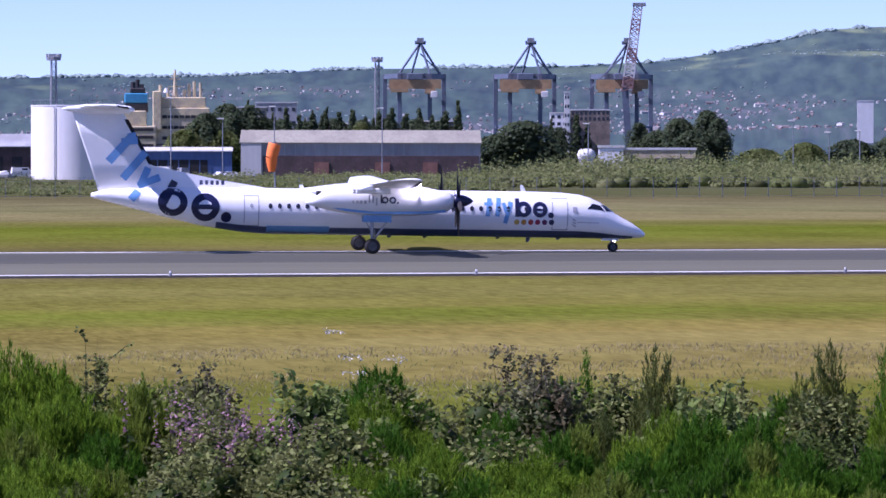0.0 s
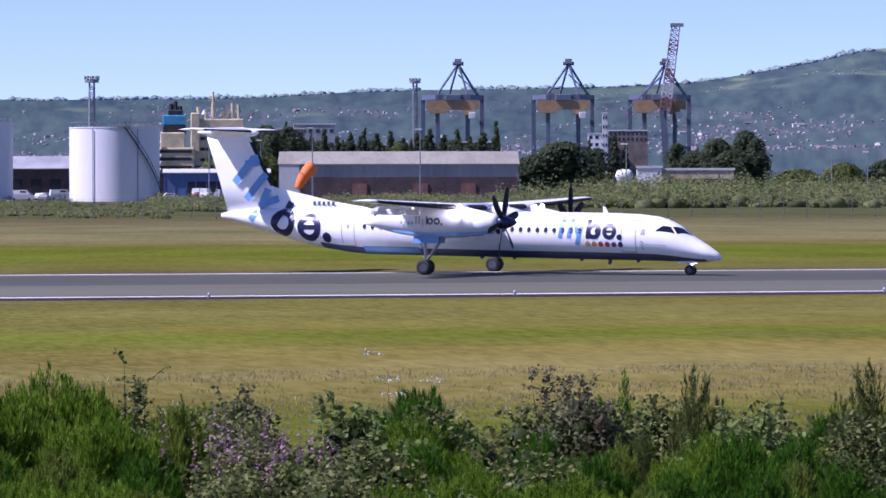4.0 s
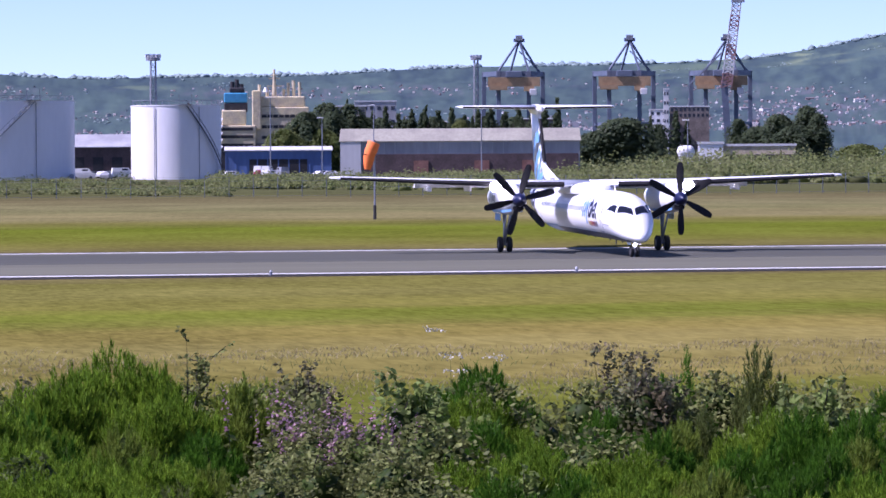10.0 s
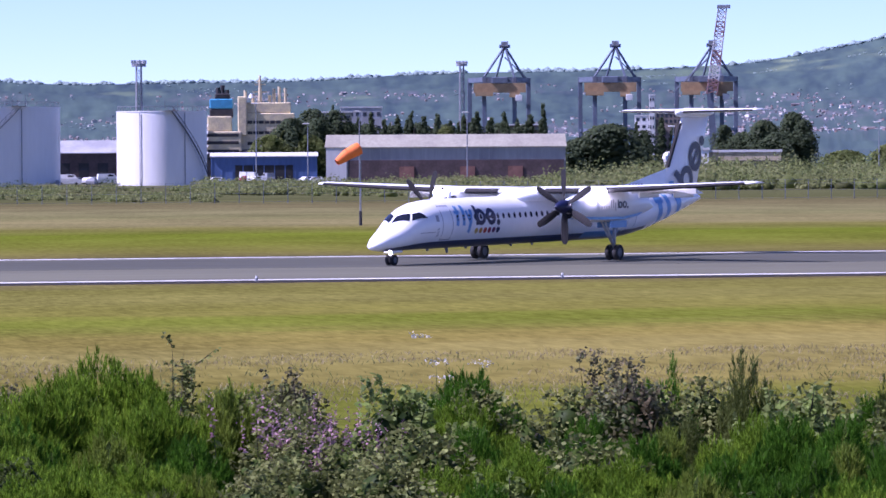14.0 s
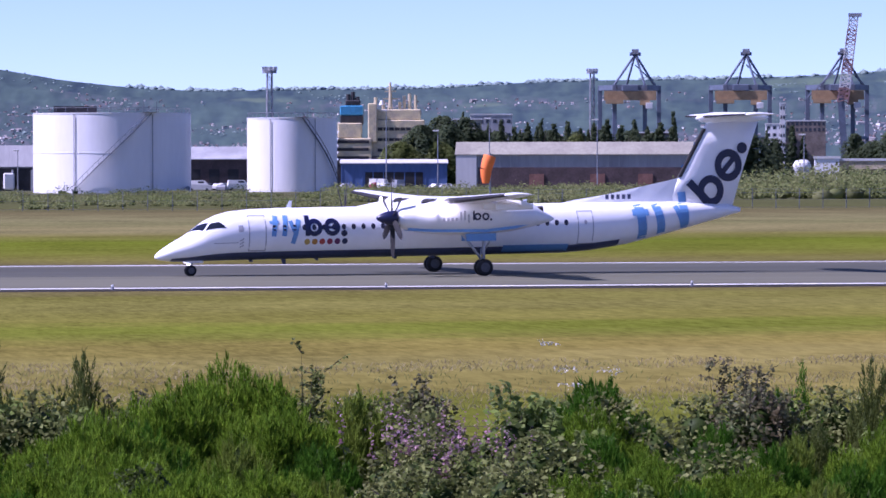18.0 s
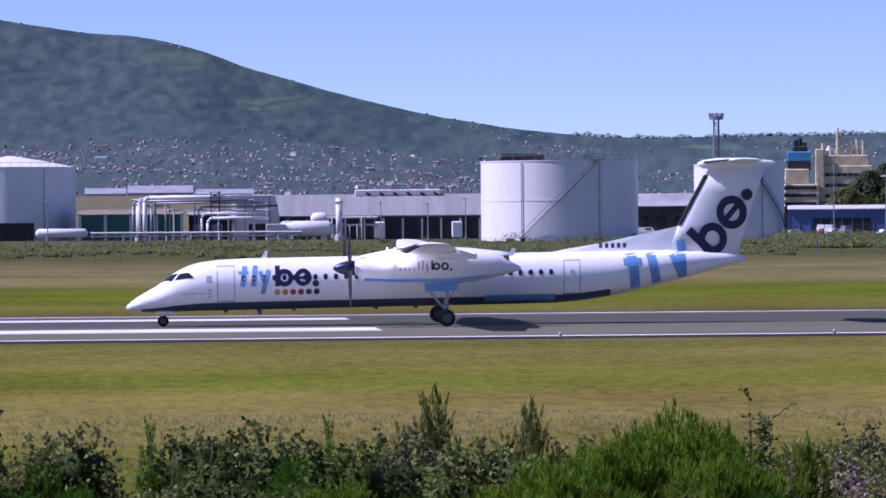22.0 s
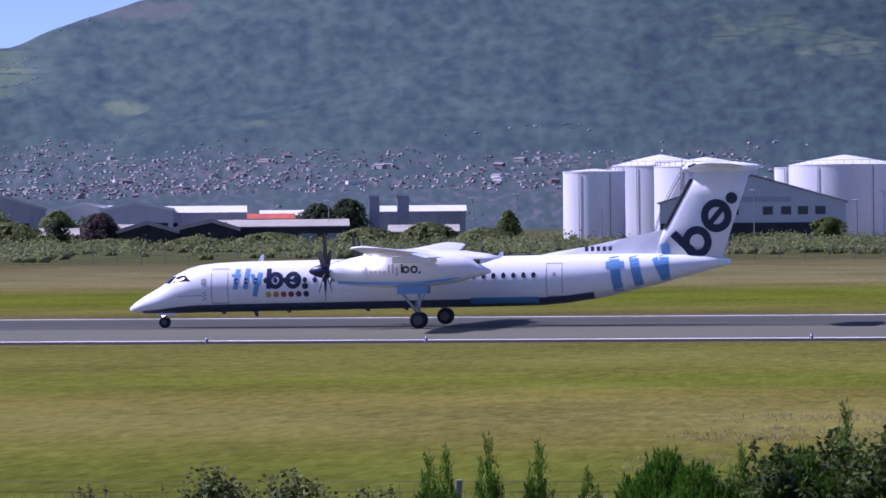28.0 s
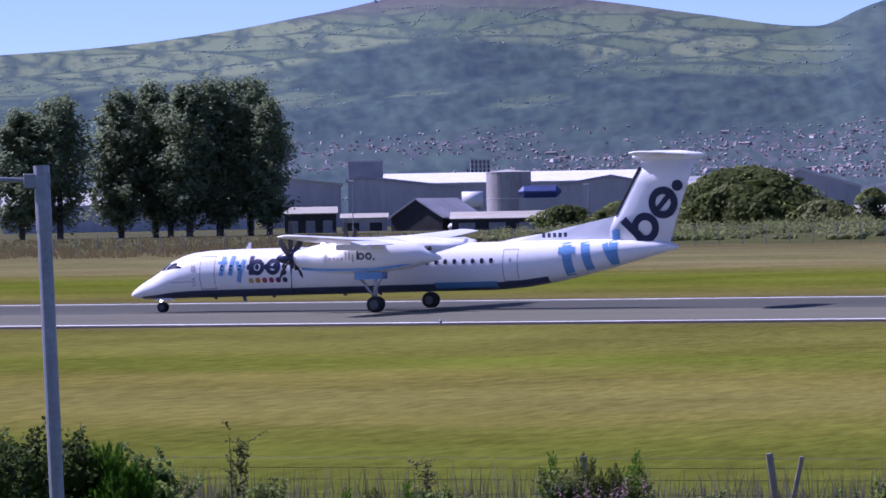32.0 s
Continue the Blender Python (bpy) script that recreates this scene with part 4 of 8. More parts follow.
        part("aerial", bm, M_planewhite, p)
    for x, d in ((9.3, 0.28), (11.0, 0.14), (3.5, 0.12), (1.5, 0.12), (7.6, 0.12)):
        bm = B()
        loft(bm, [[(x, 0.02, 0.97), (x - 0.26, 0.02, 0.97), (x - 0.26, -0.02, 0.97), (x, -0.02, 0.97)], [(x - 0.12, 0.01, 0.95 - d), (x - 0.28, 0.01, 0.95 - d), (x - 0.28, -0.01, 0.95 - d), (x - 0.12, -0.01, 0.95 - d)]])
        part("belly_aerial", bm, M_stripe, p)
    return p


def resized(ob, k):
    """Brings a whole thing with its parts to a size k times that of its drawing."""
    done = set()
    for q in ob.children_recursive:
        q.matrix_basis = Matrix.Translation(q.matrix_basis.translation * k) @ q.matrix_basis.to_quaternion().to_matrix().to_4x4()
        if q.data.name not in done:
            done.add(q.data.name)
            q.data.transform(Matrix.Scale(k, 4))
    return ob


WHEELS = []
SIZE = 0.98
airliner = resized(build_plane(), SIZE)
PROPS = [o for o in airliner.children if o.name.startswith("propeller")]

# ---- the oil depot beyond the runway ----
def arc(r, z, n=64):
    return [(r * math.cos(2 * math.pi * i / n), r * math.sin(2 * math.pi * i / n), z) for i in range(n)]


def oil_tank(bearing, half, far, top, peak, label, stair=None, rail=True, seams=0, group="oil tanks of the depot", paint=None):
    """An upright tank: half its breadth in degrees, and the elevations of its rim and peak."""
    x, y = spot(bearing, far)
    r, h, hp = far * math.sin(radians(half)), rise(top, far), rise(peak, far)
    t = thing("oil_tank", x, y, 0, -bearing, label, "tank", group)
    bm = B()
    loft(bm, [arc(r, 0, 96), arc(r, h, 96)], caps=False)
    smooth(part("shell", bm, paint or M_white, t))
    part("rim", loft(B(), [arc(r + 0.01, h - 0.22), arc(r + 0.09, h - 0.22), arc(r + 0.09, h), arc(r - 0.05, h)], caps=False), paint or M_white, t)
    bm = B()
    if hp - h > 0.6:
        loft(bm, [arc(r + 0.02, h), arc(r * 0.55, h + (hp - h) * 0.52), arc(0.5, hp), arc(0.05, hp + 0.02)], caps=False)
    else:
        loft(bm, [arc(r - 0.1, h - 1.6), arc(0.05, h - 1.5)], caps=False)
    part("roof", bm, paint or M_whiteroof, t)
    for i in range(1, seams + 1):
        bm = B()
        z = h * i / (seams + 1)
        loft(bm, [arc(r + 0.02, z - 0.06), arc(r + 0.07, z - 0.06), arc(r + 0.07, z + 0.06), arc(r + 0.02, z + 0.06)], caps=False)
        part("shell_seam", bm, M_white, t)
    if rail:
        bm = B()
        for i in range(40):
            a = 2 * math.pi * i / 40
            beam(bm, ((r - 0.2) * math.cos(a), (r - 0.2) * math.sin(a), h - 0.1), ((r - 0.2) * math.cos(a), (r - 0.2) * math.sin(a), h + 1.0), 0.07)
        part("railing", bm, M_steel, t)["kind"] = "stuff"
        bm = B()
        loft(bm, [arc(r - 0.24, h + 0.96), arc(r - 0.16, h + 0.96), arc(r - 0.16, h + 1.04), arc(r - 0.24, h + 1.04)], caps=False)
        part("handrail", bm, M_steel, t)
    if stair:
        a0, a1, dark = stair
        bm = B()
        n = 46
        for i in range(n):
            k = i / (n - 1)
            a = radians(a0 + (a1 - a0) * k)
            c, s = math.cos(a), math.sin(a)
            z = 0.4 + (h - 0.4) * k
            beam(bm, (r * c, r * s, z), ((r + 0.9) * c, (r + 0.9) * s, z), 0.26, 0.06)
            if i % 3 == 0:
                beam(bm, ((r + 0.9) * c, (r + 0.9) * s, z), ((r + 0.9) * c, (r + 0.9) * s, z + 1.0), 0.06)
        part("stair", bm, M_steel, t, "grey steel stair winding up the shell")
        bm = B()
        for dz in (-0.1, 1.0):
            for i in range(n - 1):
                k, q = i / (n - 1), (i + 1) / (n - 1)
                a, b = radians(a0 + (a1 - a0) * k), radians(a0 + (a1 - a0) * q)
                beam(bm, ((r + 0.9) * math.cos(a), (r + 0.9) * math.sin(a), 0.4 + (h - 0.4) * k + dz), ((r + 0.9) * math.cos(b), (r + 0.9) * math.sin(b), 0.4 + (h - 0.4) * q + dz), 0.12, 0.2 if dz < 0 else 0.07)
        part("stair_stringer", bm, M_steel if not dark else M_dark, t)
        a = radians(a1)
        part("stair_platform", box(B(), (r + 0.1) * math.cos(a) - 1.4, (r + 0.1) * math.sin(a) - 1.4, h, (r + 0.1) * math.cos(a) + 1.4, (r + 0.1) * math.sin(a) + 1.4, h + 0.15), M_steel, t)
        cage = B()
        for dx in (-1.3, 1.3):
            for dy in (-1.3, 1.3):
                beam(cage, ((r + 0.1) * math.cos(a) + dx, (r + 0.1) * math.sin(a) + dy, h), ((r + 0.1) * math.cos(a) + dx, (r + 0.1) * math.sin(a) + dy, h + 2.2), 0.1)
        part("platform_rail", cage, M_steel, t)
    for a in (-60, -118):
        c, s = math.cos(radians(a)), math.sin(radians(a))
        part("drain_pipe", rod(B(), ((r + 0.2) * c, (r + 0.2) * s, 0.2), ((r + 0.2) * c, (r + 0.2) * s, h - 0.4), 0.09, sides=6), M_steel, t)
    bm = B()
    rod(bm, (r * 0.95, -r * 0.4, 0.9), (r * 0.95, -r * 0.4 - 1.2, 0.9), 0.5, sides=12)
    part("manhole", bm, M_steel, t)
    return t


big = oil_tank(6.335, 1.035, 872, 0.688, 0.688, "large white open-topped oil tank with a winding stair", stair=(-118, -62, False), seams=1)
bm = B()
box(bm, -11.5, -9, rise(0.70, 872) - 0.2, -3.0, -2, rise(0.775, 872))
part("roof_hatch", bm, M_dark, big, "dark housing on the tank roof")
oil_tank(8.70, 0.592, 900, 0.627, 0.627, "white oil tank with a dark stair down one side", stair=(-15, -78, True), seams=0)
oil_tank(-0.88, 0.853, 1005, 0.652, 0.805, "white oil tank with a low cone roof")
oil_tank(-3.21, 0.732, 1040, 0.650, 0.780, "white oil tank with a low cone roof")
oil_tank(-3.86, 0.27, 1062, 0.622, 0.622, "small white oil tank between larger ones", rail=False)
oil_tank(-5.03, 0.680, 1000, 0.648, 0.768, "white oil tank with a low cone roof", stair=(-160, -110, False))
oil_tank(-5.62, 0.66, 1045, 0.660, 0.808, "white oil tank with a low cone roof")
oil_tank(-6.50, 0.41, 950, 0.592, 0.63, "narrow white oil tank with a shallow roof")
oil_tank(2.72, 0.10, 985, 0.09, 0.13, "small white upright tank among pipes", rail=False, seams=1)


def shed(name, b0, b1, far, eave, ridge_el, deep, wall, roof, label, category="building", foot=None, hip=0.0, turn=0.0, bays=0, doors=0, door_mat=None):
    """A long building facing the runway from bearing b0 to b1, with its eave and ridge at those elevations."""
    bc = (b0 + b1) / 2
    x, y = spot(bc, far)
    half = far * math.tan(radians((b1 - b0) / 2))
    ze, zr = rise(eave, far), rise(ridge_el, far + deep / 2)
    t = thing(name, x, y, 0, -bc + turn, label, category)
    bm = B()
    loft(bm, [[(s * half, 0, 0), (s * half, 0, ze), (s * half, deep / 2, zr - 0.15), (s * half, deep, ze), (s * half, deep, 0)] for s in (-1, 1)])
    part("wall", bm, wall, t)
    for q in (0, 1):
        y0, y1 = ((-0.5, deep / 2) if q == 0 else (deep + 0.5, deep / 2))
        z0 = ze - 0.25
        bm = B()
        loft(bm, [[(s * (half + 0.4), y0, z0), (s * (half + 0.4), y0, z0 + 0.22), (s * (half + 0.4), y1, zr + 0.12), (s * (half + 0.4), y1, zr - 0.1)] for s in (-1, 1)])
        part("roof", bm, roof, t)
    if bays:
        me = mesh_of("cladding_rib", box(B(), -0.12, -0.10, 0, 0.12, 0.02, ze - 0.35), wall)
        for i in range(bays + 1):
            shared("cladding_rib", me, t, pose(-half + 2 * half * i / bays, 0, 0))
    if doors:
        me = mesh_of("doorway", box(B(), -half / doors * 0.55, -0.06, 0, half / doors * 0.55, 0.05, ze * 0.62), door_mat or M_dark)
        for i in range(doors):
            shared("doorway", me, t, pose(-half + 2 * half * (i + 0.5) / doors, 0, 0))
    return t


# long hangar-like shed with a maroon foot
hangar = shed("warehouse", 10.866, 14.008, 1000, 0.145, 0.300, 26, M_grey, M_roofsheet, "long grey warehouse with a pale ribbed roof", bays=22)
half = 1000 * math.tan(radians(1.571))
part("plinth_wall", box(B(), -half + 5, -0.25, 0, half - 0.2, -0.02, rise(-0.03, 1000)), M_maroon, hangar, "maroon lower wall")
part("end_bay", box(B(), -half - 0.1, -0.4, 0, -half + 4.6, -0.02, rise(0.14, 1000)), M_lightgrey, hangar, "pale end bay")
for i in range(9):
    part("roof_light", box(B(), -2.2, -0.1, -0.04, 2.2, 0.1, 0.08), M_lightgrey, hangar, at=pose(-half + 6 + i * 5.8, 6.5, rise(0.215, 1006)))
bd = mesh_of("roller_door", box(B(), -1.7, -0.42, 0, 1.7, -0.26, 3.4), M_brick)
for dx in (-9, 5, 16):
    shared("roller_door", bd, hangar, pose(dx, 0, 0))
shed("blue_shed", 9.35, 10.735, 1080, 0.035, 0.075, 18, M_blue, M_lightgrey, "low blue industrial shed with a pale roof edge", bays=10, doors=1)
shed("brick_store", 7.30, 8.30, 1130, 0.09, 0.245, 16, M_maroon, M_grey, "low dark red brick store with a grey roof", doors=4)
canopy_far = 955
cx0, cx1 = 2.02, 5.40
M_canopy = mat("dull_grey_sheet", (0.30, 0.30, 0.30), 0.6, vary=0.08, size=5, col2=(0.25, 0.25, 0.25), stretch=(3, 0.2, 0.2))
can = shed("loading_canopy", cx0, cx1, canopy_far, -0.008, 0.262, 20, M_canopy, M_canopy, "long grey loading shed with a dark open front", bays=0)
half = canopy_far * math.tan(radians((cx1 - cx0) / 2))
# solid dark box in place of the shade inside the open bays
part("open_front", box(B(), -half + 6, -0.35, 0, half - 0.5, -0.05, rise(-0.03, canopy_far)), M_dark, can, "solid dark front for the shaded loading bays")
post = mesh_of("canopy_post", box(B(), -0.2, -0.75, 0, 0.2, -0.36, rise(-0.05, canopy_far)), M_lightgrey)
for i in range(12):
    shared("canopy_post", post, can, pose(-half + 8 + i * (2 * half - 10) / 11, 0, 0))
part("roof_vent", box(B(), 0, 0, 0, 19.0, 3, 1.35, 0.2), M_whiteroof, can, "raised pale roof vent", at=pose(-1.2, 9, rise(0.262, canopy_far + 10) - 0.2))
for i in range(6):
    part("vent_flap", box(B(), 0, -0.06, 0, 1.2, 0.04, 0.5), M_dark, can, "dark gap in the roof vent", at=pose(1.2 + 3.0 * i, 8.98, rise(0.262, canopy_far + 10) + 0.2, 0, 30, 0))
for dx in (3.0, 20):
    part("parked_tanker", box(B(), dx, -1.6, 0.2, dx + 2.4, -0.8, 3.9, 0.3), M_white, can, "pale tank end in the bay")
gab = thing("gable_store", *spot(2.36, 948), 0, -2.36, "pale store with a wide gable beside the pipe racks", "building")
hg = 948 * math.tan(radians(0.285))
part("wall", loft(B(), [[(-hg, d, 0), (-hg, d, rise(0.21, 948)), (0, d, rise(0.275, 948)), (hg * 0.8, d, rise(0.26, 948)), (hg, d, rise(0.0, 948)), (hg, d, 0)] for d in (0, 6)]), M_lightgrey, gab)
part("roof", loft(B(), [[(-hg - 0.3, d, rise(0.205, 948)), (0, d, rise(0.272, 948)), (0, d, rise(0.29, 948)), (-hg - 0.3, d, rise(0.223, 948))] for d in (-0.3, 6.2)]), M_whiteroof, gab)
part("doorway", box(B(), -2, -0.1, 0, 2, 0.02, 3.6), M_dark, gab, "dark doorway")
green = shed("green_store", 0.02, 1.36, 985, 0.03, 0.085, 14, M_green, M_tanroof, "dark green clad store with a dull tan roof between grey posts", bays=12)
gpost = mesh_of("bay_post", box(B(), -0.35, -0.5, 0, 0.35, -0.12, rise(0.035, 985)), M_lightgrey)
for i in range(5):
    shared("bay_post", gpost, green, pose(-11.5 + 5.75 * i, 0, 0))
soup("dry_field", [(*spot(b, f), z) for f, z in ((1250, -0.2), (1500, rise(0.12, 1500)), (1900, rise(0.27, 1900)), (1935, rise(0.0, 1935) * 0.5), (1990, -2.0)) for b in (-3.4, -2.9, -2.2, -1.4, -0.6, 0.2, 1.0, 1.8, 2.6, 3.0)],
                [(j * 10 + i, j * 10 + i + 1, j * 10 + i + 11, j * 10 + i + 10) for j in range(4) for i in range(9)], M_dryfield, "rising field of dry brown grass behind the depot", "field", kind="structure")
for b0, b1, e, r in ((0.1, 0.62, 0.30, 0.37), (0.66, 1.5, 0.31, 0.40), (1.55, 2.3, 0.29, 0.35)):
    shed("far_store", b0, b1, 1960, e, r, 26, M_shadewall, M_greyroof, "low grey store far behind the dry field", bays=6)

# office with a broad gable, in front of the tanks
ox, oy = spot(-4.42, 905)
office = thing("depot_office", ox, oy, 0, 4.42, "pale wide-gabled depot office with square windows", "building")
hw = 905 * math.tan(radians(1.22))
ze, za, zs = rise(0.165, 905), rise(0.515, 905), rise(-0.10, 905)
loft(bm := B(), [[(-hw, d, 0), (-hw, d, ze), (0, d, za), (hw, d, ze), (hw, d, 0)] for d in (0, 30)])
part("wall", bm, M_palewall, office)
for s in (-1, 1):
    loft(bm := B(), [[(s * (hw + 0.5), d, ze - 0.15), (0, d, za + 0.1), (0, d, za + 0.4), (s * (hw + 0.5), d, ze + 0.15)] for d in (-0.5, 30.5)])
    part("roof", bm, M_grey, office)
# dark box laid over the lower wall to draw its shade
part("plinth_wall", box(B(), -hw + 0.2, -0.3, 0, hw * 0.75, -0.03, zs), M_dark, office, "dark sheet painted for shade on the lower wall")
wm = mesh_of("window_pane", box(B(), -1.05, -0.07, -0.85, 1.05, 0.05, 0.85), M_glass)
wf = mesh_of("window_sill", box(B(), -1.25, -0.2, -1.05, 1.25, 0.0, -0.88), M_lightgrey)
wz = rise(0.058, 905)
for b in (-5.34, -5.06, -4.67, -4.22, -3.98, -3.76, -3.53):
    w = shared("window_pane", wm, office, pose(905 * math.tan(radians(b + 4.42)), 0, wz))
    shared("window_sill", wf, w, pose(0, 0, 0))
part("sign_band", box(B(), -9, -0.08, 0, 9, -0.01, 1.1), M_seam, office, "faint unreadable lettering band", at=pose(-1, 0, rise(0.17, 905)))

# low buildings on the other side of the depot
shed("low_store", -2.45, -1.72, 1100, 0.06, 0.155, 20, M_palewall, M_whiteroof, "low white store with a flat roof", doors=2)
part("bund_wall", box(B(), -15, -15.6, 0, 5.2, -15.0, 4.1), M_dark, None)
bund = bpy.data.objects["bund_wall"]
bund.matrix_basis = pose(*spot(-0.88, 1005), 0, 0, 0, 0.88)
tagged(bund, "black bund wall in front of an oil tank", "wall")


def vessel(b0, b1, far, el, r, label):
    """A white pressure vessel lying on saddles."""
    x, y = spot((b0 + b1) / 2, far)
    h = far * math.tan(radians((b1 - b0) / 2))
    z = rise(el, far)
    t = thing("pressure_vessel", x, y, 0, -(b0 + b1) / 2, label, "tank", "pressure vessels")
    bm = B()
    loft(bm, [[(px, q * math.cos(2 * math.pi * i / 18), z + q * math.sin(2 * math.pi * i / 18)) for i in range(18)] for px, q in ((-h, r * 0.1), (-h + r * 0.25, r * 0.7), (-h + r * 0.7, r), (h - r * 0.7, r), (h - r * 0.25, r * 0.7), (h, r * 0.1))])
    smooth(part("drum", bm, M_white, t))
    for dx in (-h * 0.6, h * 0.6):
        part("saddle", box(B(), dx - 0.4, -r * 0.8, 0, dx + 0.4, r * 0.8, z - r * 0.7), M_lightgrey, t)
    return t


vessel(2.62, 3.36, 915, -0.18, 1.7, "long white pressure vessel lying on saddles")
vessel(-0.56, 0.13, 935, -0.215, 1.0, "long white pressure vessel lying on saddles")
vessel(3.05, 3.30, 945, -0.05, 1.4, "short white vessel behind the pipes")
vessel(15.29, 15.53, 905, -0.02, 1.35, "white vessel raised on a stand")

# pipe racks
def pipe_rack(b0, b1, far, levels, label):
    x, y = spot((b0 + b1) / 2, far)
    h = far * math.tan(radians((b1 - b0) / 2))
    t = thing("pipe_rack", x, y, 0, -(b0 + b1) / 2, label, "pipework", "pipe racks")
    tops = [rise(e, far) for e in levels]
    n = max(3, int(h / 2.2))
    fr = B()
    for d in (0, 3):
        beam(fr, (0, d, 0), (0, d, tops[0]), 0.22)
    for z in tops:
        beam(fr, (0, 0, z), (0, 3, z), 0.2)
    me = mesh_of("rack_frame", fr, M_steel)
    for i in range(n + 1):
        shared("rack_frame", me, t, pose(-h + 2 * h * i / n, 0, 0))
    k = 0
    for z in tops:
        for d in (0.3, 1.1, 1.9, 2.7):
            part("pipe", rod(B(), (-h - 0.6, d, z + 0.25), (h + 0.6, d, z + 0.25), 0.13 + 0.05 * (k % 3), sides=8), (M_lightgrey, M_steel, M_white)[k % 3], t)
            k += 1
    for i in range(5):
        px = -h + 2 * h * random.random()
        z = random.choice(tops)
        part("riser_pipe", rod(B(), (px, -0.4, 0.3), (px, -0.4, z + 0.3), 0.16, sides=8), M_lightgrey, t)
    return t


pipe_rack(1.20, 2.52, 925, (0.245, 0.16, 0.06), "tall steel pipe rack crowded with pipes")
pipe_rack(0.75, 1.15, 930, (0.20, 0.12), "grey pipe rack with bent risers")
pipe_rack(0.2, 2.9, 905, (-0.235, -0.28), "low run of pipes along the ground")
pipe_rack(3.3, 3.9, 930, (-0.05, -0.15), "low pipe rack beside a white column")

# the loading manifold: thick bent pipes, a dark lattice tower, valves
mx, my = spot(1.5, 915)
manifold = thing("pipe_manifold", mx, my, 0, -1.5, "thick pale bent pipes of the loading manifold", "pipework", "pipe racks")
def mb(b):
    return 915 * math.tan(radians(b - 1.5))
def bent(b0, el, b1, r, d, material):
    """A pipe that rises from the ground, bends and runs on level."""
    z, x0, x1 = rise(el, 915), mb(b0), mb(b1)
    bm = rod(B(), (x0, d, 0.1), (x0, d, z - 1.0), r, sides=10)
    rod(bm, (x0, d, z - 1.0), (x0 + 0.3, d, z - 0.3), r, sides=10)
    rod(bm, (x0 + 0.3, d, z - 0.3), (x0 + 1.0, d, z), r, sides=10)
    rod(bm, (x0 + 1.0, d, z), (x1, d, z), r, sides=10)
    smooth(part("bent_pipe", bm, material, manifold))
for row in ((0.72, 0.20, 2.30, 0.24, 1.2, M_steel), (0.80, 0.235, 2.35, 0.30, 0.6, M_lightgrey), (0.87, 0.245, 2.30, 0.42, 0.0, M_white), (0.96, 0.17, 2.4, 0.20, -0.5, M_steel), (1.62, 0.03, 2.45, 0.26, -1.4, M_lightgrey), (1.70, -0.03, 2.5, 0.32, -2.0, M_white), (1.58, 0.12, 2.44, 0.20, 0.9, M_steel), (2.30, 0.13, 2.62, 0.18, -1.0, M_dark)):
    bent(*row)
tw = mb(1.80)
for dx in (-0.9, 0.9):
    for d in (-0.8, 0.8):
        part("tower_leg", beam(B(), (tw + dx, d, 0), (tw + dx, d, rise(0.31, 915)), 0.22), M_dark, manifold)
for k in range(7):
    z0, z1 = 0.3 + k * 1.45, 1.7 + k * 1.45
    part("tower_brace", beam(B(), (tw - 0.9, -0.8, z0), (tw + 0.9, -0.8, z1), 0.14), M_dark, manifold)
    part("tower_deck", box(B(), tw - 1.3, -1.0, z1 - 0.06, tw + 1.3, 1.0, z1 + 0.06), M_steel, manifold)
for b, el in ((0.60, -0.24), (0.95, -0.2), (1.25, -0.2), (2.05, -0.15), (2.2, -0.22), (1.45, -0.25)):
    part("valve", rod(B(), (mb(b), -2.5, 0.1), (mb(b), -2.5, rise(el, 912)), 0.34, 0.26, 8), M_steel, manifold)
# dark shed added so that the gaps between the pipes look dark
shed("pump_store", 1.45, 2.95, 992, 0.02, 0.06, 12, M_dark, M_grey, "dark shed added as a backdrop behind the pipes", doors=6, door_mat=M_steel)
part("valve_cabin", box(B(), mb(2.46), -4, 0, mb(2.72), -1.5, rise(-0.115, 911), 0.1), M_palewall, manifold, "small pale cabin")
for b, el0, r in ((0.79, 0.21, 0.5), (0.88, 0.20, 0.42), (3.43, 0.22, 0.7)):
    x, y = spot(b, 918)
    t = thing("process_column", x, y, 0, 0, "tall white upright process column", "column", "process columns")
    smooth(part("shell", rod(B(), (0, 0, 0), (0, 0, rise(el0, 918)), r, sides=16), M_white, t))
    part("flange", rod(B(), (0, 0, rise(el0, 918) - 1.0), (0, 0, rise(el0, 918) - 0.7), r + 0.2, sides=16), M_steel, t)
    part("base_skirt", rod(B(), (0, 0, 0), (0, 0, 1.2), r + 0.25, sides=16), M_lightgrey, t)

# ---- container cranes on the far quay ----
CR = 2000.0


